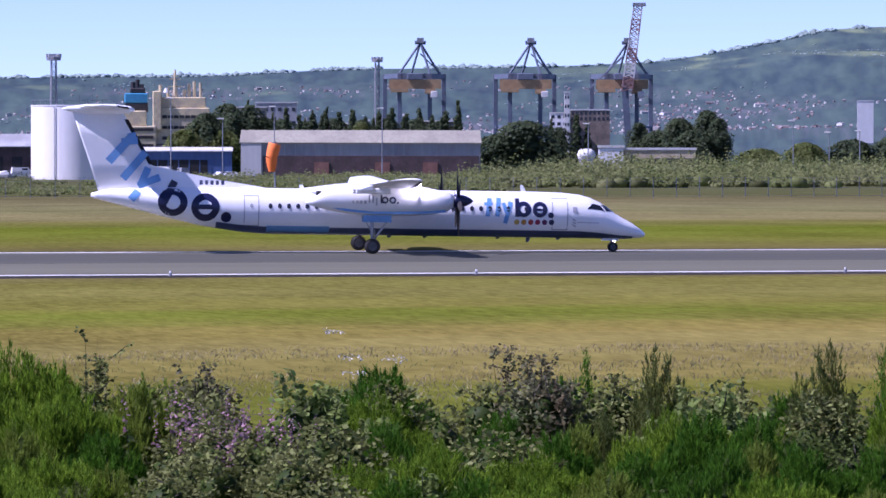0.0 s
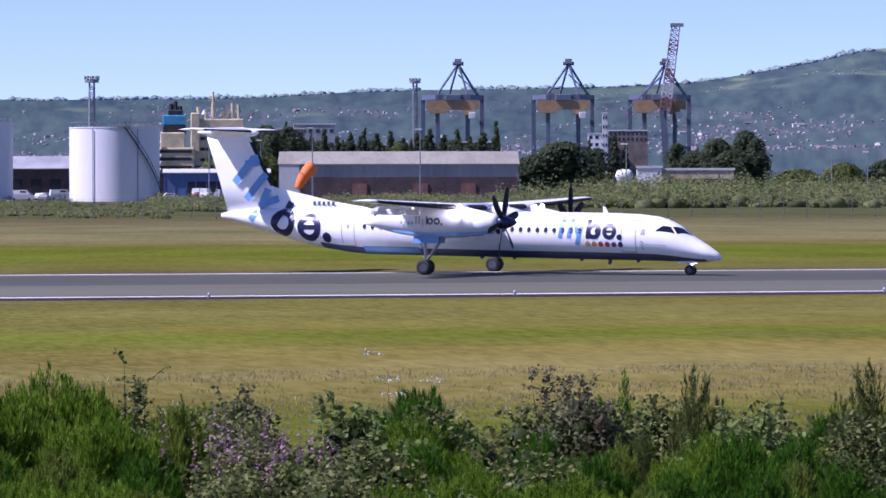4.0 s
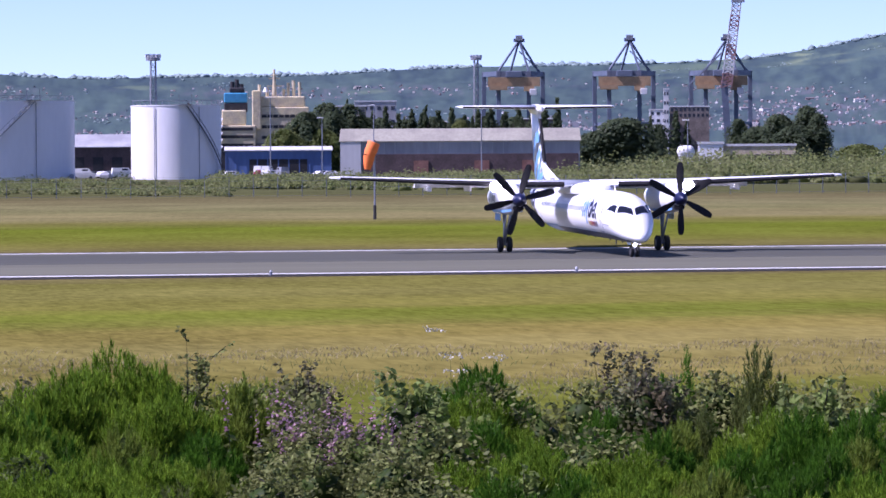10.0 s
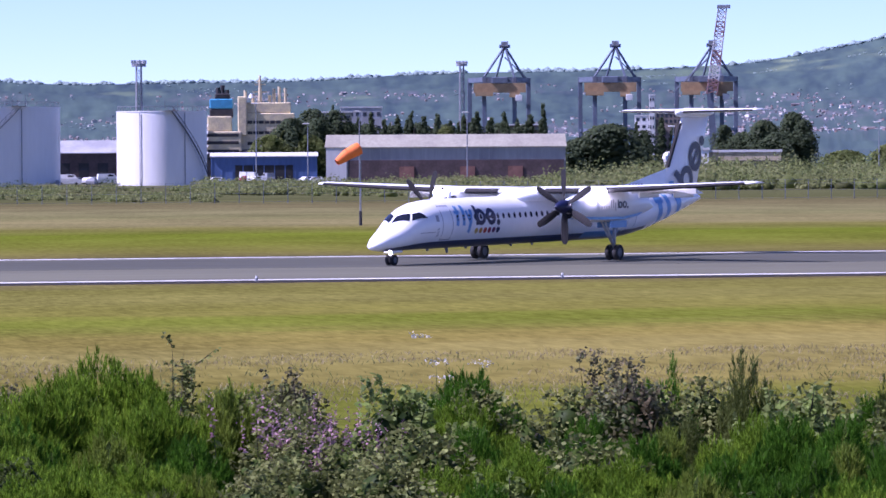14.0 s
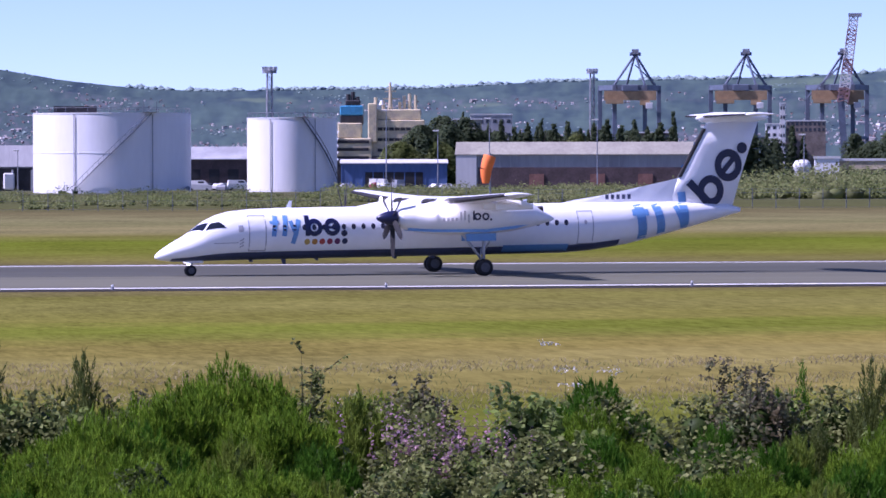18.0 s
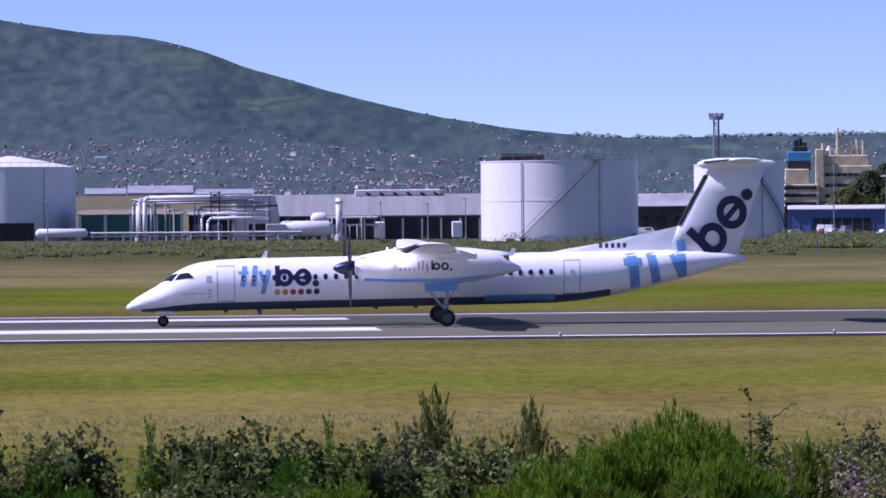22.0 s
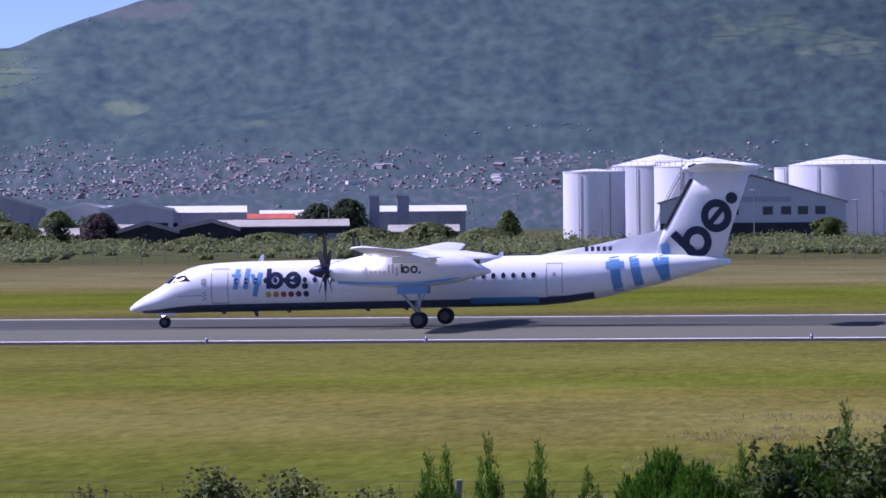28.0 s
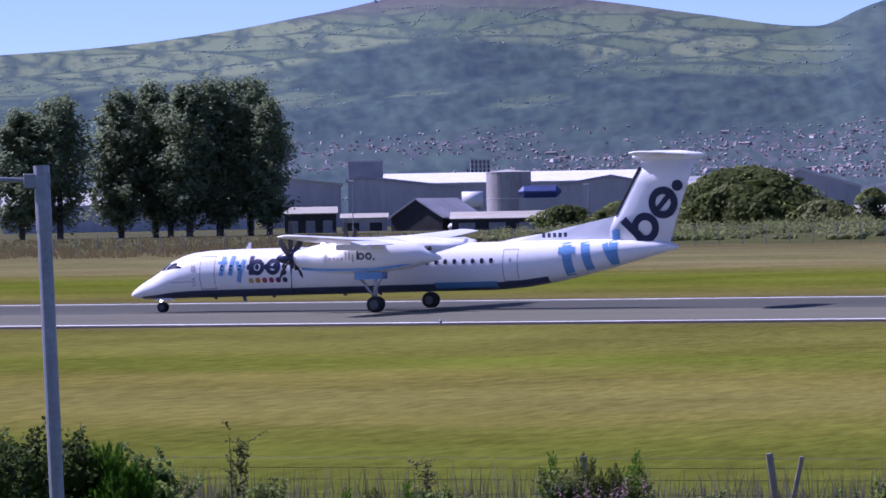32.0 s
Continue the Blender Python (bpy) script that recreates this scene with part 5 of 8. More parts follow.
def crane(bearing, label, boom_up=False):
    x, y = spot(bearing, CR)
    t = thing("container_crane", x, y, 0, -bearing, label, "crane", "container cranes on the quay")
    zt, zb, za = rise(1.045, CR), rise(0.90, CR), rise(1.45, CR)
    w = CR * math.tan(radians(0.387))
    legs = ((-w, 0), (-w * 0.5, -22), (w * 0.52, -22), (w, 0))
    for i, (px, d) in enumerate(legs):
        bm = box(B(), px - 1.0, d - 1.0, 0, px + 1.0, d + 1.0, zt, 0.15)
        part("leg", bm, M_cranesteel, t)
    for a, b in ((0, 1), (3, 2), (0, 3), (1, 2)):
        for z, q in ((zt - 1.2, 2.2), (zt * 0.42, 1.4)):
            if (a, b) in ((1, 2), (0, 3)) and z < zt * 0.6:
                continue
            part("cross_beam", beam(B(), (legs[a][0], legs[a][1], z), (legs[b][0], legs[b][1], z), q * 0.8, q), M_cranesteel, t)
    bm = B()
    box(bm, -w * 0.85, -26, zb - 2.0, w * 0.9, -21, zb + 2.2)
    box(bm, -w * 0.8, -28, zb - 3.6, -w * 0.2, -20, zb - 1.6)
    box(bm, w * 0.35, -27, zb - 4.2, w * 0.7, -20, zb - 2.0)
    part("trolley_girder", bm, M_craneyellow, t, "rusty tan trolley girder")
    part("machine_house", box(B(), -w * 0.25, -27, zb + 2.0, w * 0.3, -19, zb + 5.0, 0.3), M_cranesteel, t)
    part("operator_cab", box(B(), w * 0.55, -29, zb - 6.0, w * 0.78, -26, zb - 3.2, 0.2), M_lightgrey, t)
    ax = w * 0.2
    bm = B()
    for px, d in ((-w * 0.5, -22), (w * 0.85, -4), (w * 0.52, -22), (-w * 0.1, -2)):
        beam(bm, (ax, -12, za), (px, d, zt), 0.75)
    beam(bm, (ax - 2.5, -12, za), (ax + 2.5, -12, za), 1.6)
    beam(bm, (ax, -12, za - 5), (w * 0.9, -10, zt), 0.5)
    part("apex_frame", bm, M_cranesteel, t, "raked apex frame with stays")
    part("apex_sheave", box(B(), ax - 1.6, -13.5, za, ax + 1.6, -10.5, za + 2.2), M_steel, t)
    for px, d in (legs[1], legs[2]):
        part("bogie", box(B(), px - 2.6, d - 1.4, 0, px + 2.6, d + 1.4, 2.2, 0.3), M_dark, t)
    return t


def lattice(bm, a, b, w0, w1, n, rod_w):
    """A square lattice mast from a to b."""
    a, b = Vector(a), Vector(b)
    d = (b - a).normalized()
    u = d.cross(Vector((0, 1, 0.01))).normalized()
    v = d.cross(u).normalized()
    rings = []
    for i in range(n + 1):
        k = i / n
        c, w = a + (b - a) * k, w0 + (w1 - w0) * k
        rings.append([c + u * (sx * w) + v * (sy * w) for sx, sy in ((-1, -1), (1, -1), (1, 1), (-1, 1))])
    for i in range(4):
        beam(bm, rings[0][i], rings[-1][i], rod_w)
    for r, s in zip(rings, rings[1:]):
        for i in range(4):
            j = (i + 1) % 4
            beam(bm, r[i], s[j], rod_w * 0.65)
            beam(bm, s[i], s[j], rod_w * 0.65)
    return bm


crane(13.144, "blue-grey container crane with a tan girder")
crane(14.60, "blue-grey container crane with a tan girder")
crane(15.87, "blue-grey container crane beside a raised boom")
x, y = spot(15.9, CR - 30)
t = thing("raised_boom_crane", x, y, 0, -15.9, "harbour crane with a steep red and white lattice boom", "crane")
part("tower", beam(B(), (3, 0, 0), (0.5, 0, rise(0.90, CR)), 3.0), M_cranesteel, t)
zb0, zb1 = rise(0.80, CR), rise(1.925, CR)
for i in range(6):
    k0, k1 = i / 6, (i + 1) / 6
    part("boom_section", lattice(B(), (1.5 + 5 * k0, 0, zb0 + (zb1 - zb0) * k0), (1.5 + 5 * k1, 0, zb0 + (zb1 - zb0) * k1), 2.3 - 0.5 * k0, 2.3 - 0.5 * k1, 3, 0.62), M_redwhite if i % 2 == 0 else M_lightgrey, t, "red lattice section" if i % 2 == 0 else "white lattice section")
part("boom_head", box(B(), 4.0, -2.4, zb1 - 0.5, 10.0, 2.4, zb1 + 1.0), M_steel, t)
part("boom_stay", beam(B(), (0, 2, zb0 + (zb1 - zb0) * 0.42), (-15, 8, rise(0.86, CR)), 0.7), M_cranesteel, t)

# lattice light masts
for b, top, far in ((8.405, 1.315, 1150), (12.654, 1.28, 1500)):
    x, y = spot(b, far)
    t = thing("light_mast", x, y, 0, 0, "tall steel lattice light mast with a lamp ring", "mast", "light masts")
    z = rise(top, far)
    part("lattice", lattice(B(), (0, 0, 0), (0, 0, z - 2), 0.9, 0.62, 16, 0.22), M_steel, t)
    part("lamp_ring", rod(B(), (0, 0, z - 2), (0, 0, z - 1.2), 1.9, 1.9, 14), M_steel, t)
    for i in range(8):
        a = math.pi * i / 4
        part("floodlight", box(B(), -0.35, -0.25, 0, 0.35, 0.25, 0.9), M_lightgrey, t, at=pose(1.7 * math.cos(a), 1.7 * math.sin(a), z - 1.2))

# moored ship: funnel, bridge and deck works seen over the trees
x, y = spot(9.85, 1400)
ship = thing("moored_ship", x, y, 0, -9.85, "moored ship with cream upperworks and a black and blue funnel", "ship")
u = 1400 * math.tan(radians(1.0))
def sh(b):
    return (b - 9.85) * u
part("hull", box(B(), sh(9.15), 0, -1, sh(10.75), 18, rise(0.12, 1400), 0.6), M_dark, ship, "dark hull")
for b0, b1, e0, e1, d in ((9.28, 9.75, 0.0, 0.36, 0), (9.72, 10.45, 0.05, 0.60, 2), (9.30, 9.62, 0.36, 0.56, 1), (9.78, 10.40, 0.60, 0.74, 3), (9.70, 9.82, 0.3, 0.82, 1)):
    part("deckhouse", box(B(), sh(b0), d, rise(e0, 1400), sh(b1), 16 - d, rise(e1, 1400), 0.3), M_cream, ship, "cream deckhouse")
wp = mesh_of("porthole_band", box(B(), -0.8, -0.1, -0.5, 0.8, 0.1, 0.5), M_dark)
for e in (0.10, 0.21, 0.31):
    for i in range(7):
        shared("porthole_band", wp, ship, pose(sh(9.32 + 0.06 * i), -0.02, rise(e, 1400)))
for e in (0.2, 0.34, 0.48):
    for i in range(8):
        shared("porthole_band", wp, ship, pose(sh(9.86 + 0.075 * i), 1.96, rise(e, 1400)))
part("funnel_base", box(B(), sh(9.33), 3, rise(0.54, 1400), sh(9.64), 11, rise(0.66, 1400), 0.3), M_dark, ship, "black funnel foot")
part("funnel_band", box(B(), sh(9.33), 2.95, rise(0.66, 1400), sh(9.64), 11.05, rise(0.79, 1400), 0.3), mat("ship_blue", (0.06, 0.30, 0.50), 0.5, size=2), ship, "bright blue funnel band")
part("funnel_top", box(B(), sh(9.40), 3.5, rise(0.79, 1400), sh(9.60), 10, rise(0.86, 1400), 0.3), M_dark, ship, "black funnel top")
for i, (b, e) in enumerate(((9.44, 0.94), (9.50, 0.97), (9.56, 0.91))):
    part("exhaust_pipe", rod(B(), (sh(b), 6, rise(0.85, 1400)), (sh(b), 6, rise(e, 1400)), 0.7, sides=8), M_dark, ship)
part("mast", rod(B(), (sh(9.995), 6, rise(0.7, 1400)), (sh(9.995), 6, rise(1.10, 1400)), 0.8, 0.35, 8), M_cream, ship, "cream mast")
for e, w in ((0.88, 2.4), (0.98, 1.8), (1.02, 1.2)):
    part("yard_arm", beam(B(), (sh(9.995) - w, 6, rise(e, 1400)), (sh(9.995) + w, 6, rise(e, 1400)), 0.4), M_cream, ship)
for b, e0, e1 in ((9.9, 0.7, 0.86), (10.18, 0.7, 0.92), (10.25, 0.7, 0.95), (10.33, 0.7, 0.93), (10.12, 0.7, 0.84), (9.8, 0.7, 0.9)):
    part("derrick_post", rod(B(), (sh(b), 7, rise(e0, 1400)), (sh(b), 7, rise(e1, 1400)), 0.5, sides=8), M_cream, ship)
for i in range(5):
    part("lifeboat_davit", rod(B(), (sh(9.30), -0.5, rise(0.06 + 0.09 * i, 1400)), (sh(9.30) - 1.5, -0.5, rise(0.10 + 0.09 * i, 1400)), 0.8, 0.5, 8), M_whiteroof, ship)
part("radome", rod(B(), (sh(9.88), 5, rise(0.80, 1400)), (sh(9.88), 5, rise(0.86, 1400)), 1.0, 0.4, 10), M_whiteroof, ship)

# other far buildings
def block(name, b0, b1, far, e0, e1, deep, material, label, floors=0, cols=0, z0=None):
    x, y = spot((b0 + b1) / 2, far)
    h = far * math.tan(radians((b1 - b0) / 2))
    zb = 0.0 if z0 is None else z0
    t = thing(name, x, y, zb, -(b0 + b1) / 2, label, "building")
    zt = rise(e1, far) - zb
    part("wall", box(B(), -h, 0, 0, h, deep, zt, 0.1), material, t)
    part("parapet", box(B(), -h - 0.2, -0.2, zt, h + 0.2, deep + 0.2, zt + 0.5), M_lightgrey, t)
    if floors:
        me = mesh_of("window_pane", box(B(), -h / cols * 0.55, -0.08, -0.7, h / cols * 0.55, 0.02, 0.7), M_glass)
        zl = max(1.5, rise(e0, far) - zb)
        for f in range(floors):
            for c in range(cols):
                shared("window_pane", me, t, pose(-h + 2 * h * (c + 0.5) / cols, 0, zl + (zt - zl) * (f + 0.55) / floors))
    return t


block("tower_block", 18.964, 19.179, 2500, 0.40, 0.69, 12, M_palewall, "pale grey tower block on the far shore", 0, 0)
block("quay_building", 14.93, 15.17, 1900, 0.34, 0.53, 20, M_white, "small white harbour building", 2, 3)
block("harbour_works", 15.2, 15.72, 1915, 0.42, 0.57, 20, mat("brown_works_wall", (0.23, 0.19, 0.16), 0.8, vary=0.25, size=5), "brown harbour works under the cranes", 2, 9)
block("quay_tower", 15.12, 15.19, 1880, 0.2, 0.80, 8, M_lightgrey, "slim white harbour tower", 5, 2)
store = block("quay_store", 15.9, 16.85, 930, -0.1, 0.05, 14, mat("tan_wall", (0.56, 0.47, 0.31), 0.8, vary=0.2, size=3), "low tan store with a dark lower wall")
part("open_bay", box(B(), -7.6, -0.2, 0, 7.6, -0.04, rise(-0.06, 930)), M_dark, store, "dark lower wall")
block("quay_cabin", 15.57, 15.9, 925, -0.1, 0.08, 8, M_white, "white flat-roofed cabin on the quay road")
block("quay_office", 13.2, 13.7, 1900, 0.2, 0.42, 15, M_maroon, "small brown harbour office", 2, 4)
block("harbour_store", 11.05, 11.6, 1650, 0.3, 0.66, 20, M_grey, "grey harbour store with dark windows", 2, 6)
block("silo_store", 10.7, 11.2, 1600, 0.3, 0.60, 16, M_roofsheet, "tan harbour store behind trees", 2, 5)

# ---- plants of the middle distance ----
ICO = bmesh.new()
bmesh.ops.create_icosphere(ICO, subdivisions=1, radius=1.0)
ICO_V = [v.co.copy() for v in ICO.verts]
ICO_F = [tuple(v.index for v in f.verts) for f in ICO.faces]
ICO.free()


def lump(rnd, verts, faces, cx, cy, cz, rx, ry, rz):
    """The dense inner growth of a crown: a small uneven rounded form."""
    i = len(verts)
    for v in ICO_V:
        q = rnd.uniform(0.75, 1.2)
        verts.append(Vector((cx + v.x * q * rx, cy + v.y * q * ry, cz + v.z * q * rz)))
    faces += [(i + a, i + c, i + d) for a, c, d in ICO_F]


def leaf_cloud(rnd, verts, faces, cx, cy, cz, rx, ry, rz, n, size, core=0.82):
    """Small leaf clumps, tilted every way, over an uneven rounded form with gaps."""
    lumps = [(rnd.uniform(-0.55, 0.55), rnd.uniform(-0.55, 0.55), rnd.uniform(-0.35, 0.6), rnd.uniform(0.35, 0.62)) for _ in range(7)]
    for lx, ly, lz, lr in lumps:
        k = lr * core
        lump(rnd, verts, faces, cx + rx * lx, cy + ry * ly, cz + rz * lz, rx * k, ry * k, rz * k)
    for _ in range(n):
        lx, ly, lz, lr = rnd.choice(lumps)
        a, q = rnd.uniform(0, 6.283), rnd.uniform(-0.85, 1)
        s = math.sqrt(1 - q * q)
        k = lr * rnd.uniform(0.78, 1.08)
        p = Vector((cx + rx * (lx + k * s * math.cos(a)), cy + ry * (ly + k * s * math.sin(a)), cz + rz * (lz + k * q)))
        w = size * rnd.uniform(0.6, 1.4)
        u = Vector((rnd.gauss(0, 1), rnd.gauss(0, 1), rnd.gauss(0, 0.6))).normalized() * w
        v = Vector((rnd.gauss(0, 1), rnd.gauss(0, 1), rnd.gauss(0, 0.8))).normalized() * w
        i = len(verts)
        verts += [p - u * 0.5, p + v * 0.55, p + u * 0.5, p - v * 0.45 + u * 0.1]
        faces.append((i, i + 1, i + 2, i + 3))


def crown(rnd, verts, faces, w, h, kind, n):
    """A crown whose leaf sprays lie over a lumpy rounded outline, close about a dense inside."""
    shift = rnd.uniform(0, 50)

    def girth(z, a):
        if kind == "poplar":
            r = 1.25 * min(1.0, 0.5 + 1.3 * z) * math.sqrt(max(0.0, 1 - max(0.0, (z - 0.35) / 0.66) ** 2.0))
        else:
            r = min(1.0, 0.8 + z) * math.sqrt(max(0.0, 1 - max(0.0, (z - 0.15) / 0.86) ** 2))
        wave = noise.noise((math.cos(a) * 1.3 + shift, math.sin(a) * 1.3, z * h / w * 0.9)) + 0.6 * noise.noise((math.cos(a) * 3 + shift, math.sin(a) * 3, z * h / w * 2.2))
        return w * r * (1.1 + 0.72 * wave)

    for i in range(9):
        z = 0.06 + 0.80 * i / 8
        r = girth(z, i * 2.4)
        lump(rnd, verts, faces, 0.12 * r * math.cos(i * 2.4), 0.12 * r * math.sin(i * 2.4), h * z, r * 0.72, r * 0.72, h * 0.085)
    leaf_size = max(0.22, 0.055 * w + 0.10)
    for _ in range(n):
        z, a = 0.02 + 0.98 * rnd.random() ** 0.85, rnd.uniform(0, 6.283)
        r = girth(z, a) * rnd.uniform(0.74, 1.10)
        p = Vector((r * math.cos(a), r * math.sin(a), h * z * rnd.uniform(0.97, 1.02)))
        up = (Vector((math.cos(a), math.sin(a), 0.4 + 1.2 * z)) + Vector((rnd.gauss(0, 0.5), rnd.gauss(0, 0.5), rnd.gauss(0, 0.5)))).normalized()
        u = up.cross(Vector((rnd.gauss(0, 1), rnd.gauss(0, 1), rnd.gauss(0, 1)))).normalized()
        q = leaf_size * rnd.uniform(0.6, 1.3)
        v = up.cross(u) * q
        u = u * q
        i = len(verts)
        verts += [p - u, p + v * 0.8, p + u, p - v * 0.7]
        faces.append((i, i + 1, i + 2, i + 3))


def boughs(rnd, verts, faces, w, h):
    """A tall crown of upswept boughs, tufted towards their ends, with gaps between them."""
    for _ in range(165):
        k = rnd.random() ** 0.9
        a = rnd.uniform(0, 6.283)
        reach = w * 1.3 * min(1.0, 0.75 + k) * math.sqrt(max(0.05, 1 - max(0.0, (k - 0.3) / 0.72) ** 2)) * rnd.uniform(0.45, 1.05)
        p = Vector((0, 0, h * (0.03 + 0.81 * k)))
        q = p + Vector((reach * math.cos(a), reach * math.sin(a), h * rnd.uniform(0.08, 0.16)))
        for _ in range(85):
            s = 1 - 0.75 * rnd.random() ** 1.4
            c = p.lerp(q, s) + Vector((rnd.gauss(0, 0.13), rnd.gauss(0, 0.13), rnd.gauss(0, 0.10))) * w
            up = Vector((0.5 * math.cos(a) + rnd.gauss(0, 0.5), 0.5 * math.sin(a) + rnd.gauss(0, 0.5), 1)).normalized()
            u = up.cross(Vector((rnd.gauss(0, 1), rnd.gauss(0, 1), rnd.gauss(0, 1)))).normalized()
            z = (0.05 * w + 0.12) * rnd.uniform(0.6, 1.4)
            v = up.cross(u) * z * 0.7
            u = u * z
            i = len(verts)
            verts += [c - u, c + v, c + u, c - v]
            faces.append((i, i + 1, i + 2, i + 3))


def tree(name, b, far, top, half, kind, label, group="", seed=0, base=0.0, material=None):
    """A tree at a bearing: its top's elevation, half its breadth in degrees."""
    rnd = random.Random(seed)
    x, y = spot(b, far)
    h, w = rise(top, far) - base, far * math.sin(radians(half))
    t = thing(name, x, y, base, rnd.uniform(0, 360), label, "tree", group)
    tr = B()
    rod(tr, (0, 0, -0.3), (0, 0, h * 0.45), h * 0.022 + 0.06, h * 0.014 + 0.04, 7)
    rod(tr, (0, 0, h * 0.45), (0.02 * h, 0, h * 0.85), h * 0.014 + 0.04, 0.05, 6)
    for i in range(6):
        a, z = rnd.uniform(0, 6.28), h * rnd.uniform(0.22, 0.6)
        rod(tr, (0, 0, z), (w * 0.6 * math.cos(a), w * 0.6 * math.sin(a), z + h * rnd.uniform(0.1, 0.25)), h * 0.009 + 0.03, 0.03, 5)
    part("trunk", tr, M_bark, t)
    verts, faces = [], []
    s = max(0.35, w * 0.16)
    if kind == "cone":
        for i in range(12):
            k = i / 11
            leaf_cloud(rnd, verts, faces, 0, 0, h * (0.12 + 0.8 * k), w * (1.05 - 0.85 * k), w * (1.05 - 0.85 * k), h * 0.09, int(200 - 130 * k), s * 0.9)
    elif kind == "poplar":
        boughs(rnd, verts, faces, w, h)
    else:
        crown(rnd, verts, faces, w, h, kind, 6500 if kind == "poplar" else 3400)
    me = bpy.data.meshes.new("crown")
    me.from_pydata(verts, [], faces)
    me.materials.append(material or M_trees)
    ob = smooth(new("crown", me))
    ob.parent = t
    return t


seed = 10
M_plum = leafy("dark_plum_leaves", (0.085, 0.062, 0.060), (0.115, 0.085, 0.075), 0.3, 4.0, 0.45)
M_poplar = leafy("grey_green_poplar_leaves", (0.205, 0.258, 0.138), (0.262, 0.305, 0.162), 0.3, 4.0, 0.55)
# poplars by the low sheds
for b, top, half in ((-24.75, 1.42, 0.36), (-24.25, 1.60, 0.38)):
    seed += 1
    tree("poplar_tree", b, 900, top, half, "poplar", "tall dark green poplar in a small stand", "poplars", seed, 0.0, M_poplar)
for b, top, half in ((-23.45, 1.62, 0.40), (-23.0, 1.74, 0.36), (-22.55, 1.72, 0.38), (-22.15, 1.84, 0.42), (-21.75, 1.78, 0.38), (-21.5, 1.50, 0.30), (-22.8, 1.45, 0.30)):
    seed += 1
    tree("poplar_tree", b, 905 + 6 * (seed % 3), top, half, "poplar", "tall dark green poplar in a dense row", "poplars", seed, 0.0, M_poplar)
# broad trees: bearing, distance, top, half breadth
for b, far, top, half, m in ((-15.2, 880, 0.44, 0.72, M_trees2), (-15.0, 872, 0.40, 0.62, M_trees2), (-15.45, 874, 0.41, 0.58, M_trees2), (-15.3, 866, 0.20, 0.66, M_trees2), (-14.9, 866, 0.16, 0.6, M_trees2), (-17.0, 858, -0.06, 0.3, M_trees2), (-15.75, 870, 0.26, 0.40, M_trees2), (-14.65, 870, 0.22, 0.42, M_trees2), (-16.8, 860, 0.02, 0.34, M_trees2), (-14.2, 850, -0.02, 0.36, M_scrub), (-13.55, 900, 0.14, 0.20, M_trees2), (-13.0, 900, 0.10, 0.30, M_trees),
                             (-10.15, 1000, 0.20, 0.30, M_trees), (-9.75, 1000, 0.26, 0.26, M_trees), (-13.58, 880, 0.02, 0.16, M_trees), (-13.02, 870, 0.09, 0.23, M_plum), (-12.84, 800, -0.24, 0.34, M_scrub), (-11.73, 800, -0.22, 0.36, M_scrub), (-10.76, 800, -0.18, 0.36, M_scrub), (-9.5, 820, -0.13, 0.40, M_scrub), (-8.7, 830, -0.06, 0.34, M_scrub), (-7.63, 880, 0.09, 0.14, M_trees2), (-8.0, 840, -0.14, 0.3, M_scrub), (-3.42, 890, -0.04, 0.21, M_trees2), (-2.2, 1500, 0.25, 0.2, M_trees), (-17.6, 900, -0.02, 0.3, M_trees2),
                             (17.0, 1150, 0.56, 0.27, M_trees), (16.62, 1150, 0.46, 0.28, M_trees), (17.15, 1140, 0.46, 0.18, M_trees), (16.1, 1160, 0.40, 0.18, M_trees), (16.35, 1155, 0.30, 0.25, M_trees), (16.85, 1140, 0.30, 0.3, M_trees), (14.6, 1120, 0.42, 0.42, M_trees), (14.2, 1120, 0.24, 0.28, M_trees), (15.05, 1130, 0.34, 0.2, M_trees),
                             (10.12, 1180, 0.30, 0.24, M_trees2), (10.4, 1190, 0.52, 0.30, M_trees), (10.68, 1210, 0.64, 0.28, M_trees), (10.98, 1210, 0.62, 0.26, M_trees), (10.35, 1200, 0.42, 0.30, M_trees2), (10.75, 1200, 0.52, 0.26, M_trees), (10.6, 1190, 0.30, 0.34, M_trees2), (11.15, 1210, 0.46, 0.24, M_trees), (12.45, 1200, 0.40, 0.22, M_trees2), (18.3, 1000, 0.14, 0.3, M_trees2), (18.9, 1000, 0.18, 0.34, M_trees), (19.4, 1010, 0.22, 0.3, M_trees),
                             (11.4, 1280, 0.44, 0.26, M_trees), (11.75, 1284, 0.42, 0.26, M_trees), (12.1, 1280, 0.45, 0.26, M_trees), (12.45, 1284, 0.43, 0.26, M_trees), (12.8, 1280, 0.46, 0.26, M_trees), (13.15, 1284, 0.44, 0.26, M_trees), (13.5, 1280, 0.42, 0.24, M_trees),
                             (17.7, 1020, 0.06, 0.3, M_trees2), (20.0, 1000, 0.2, 0.4, M_trees)):
    seed += 1
    tree("broad_tree", b, far, top, half, "round", "dark broad-leaved tree among low buildings" if m is M_trees else "dark purple-leaved tree before the sheds" if m is M_plum else "green broad-leaved tree with an uneven crown", "", seed, 0.0, m)
for i in range(14):
    seed += 1
    tree("conifer_tree", 11.28 + 0.175 * i, 1262 + 7 * (i % 2), (0.54, 0.60, 0.50, 0.56, 0.62)[i % 5], 0.18, "cone", "dark pointed conifer in a shelter belt", "conifers", seed)
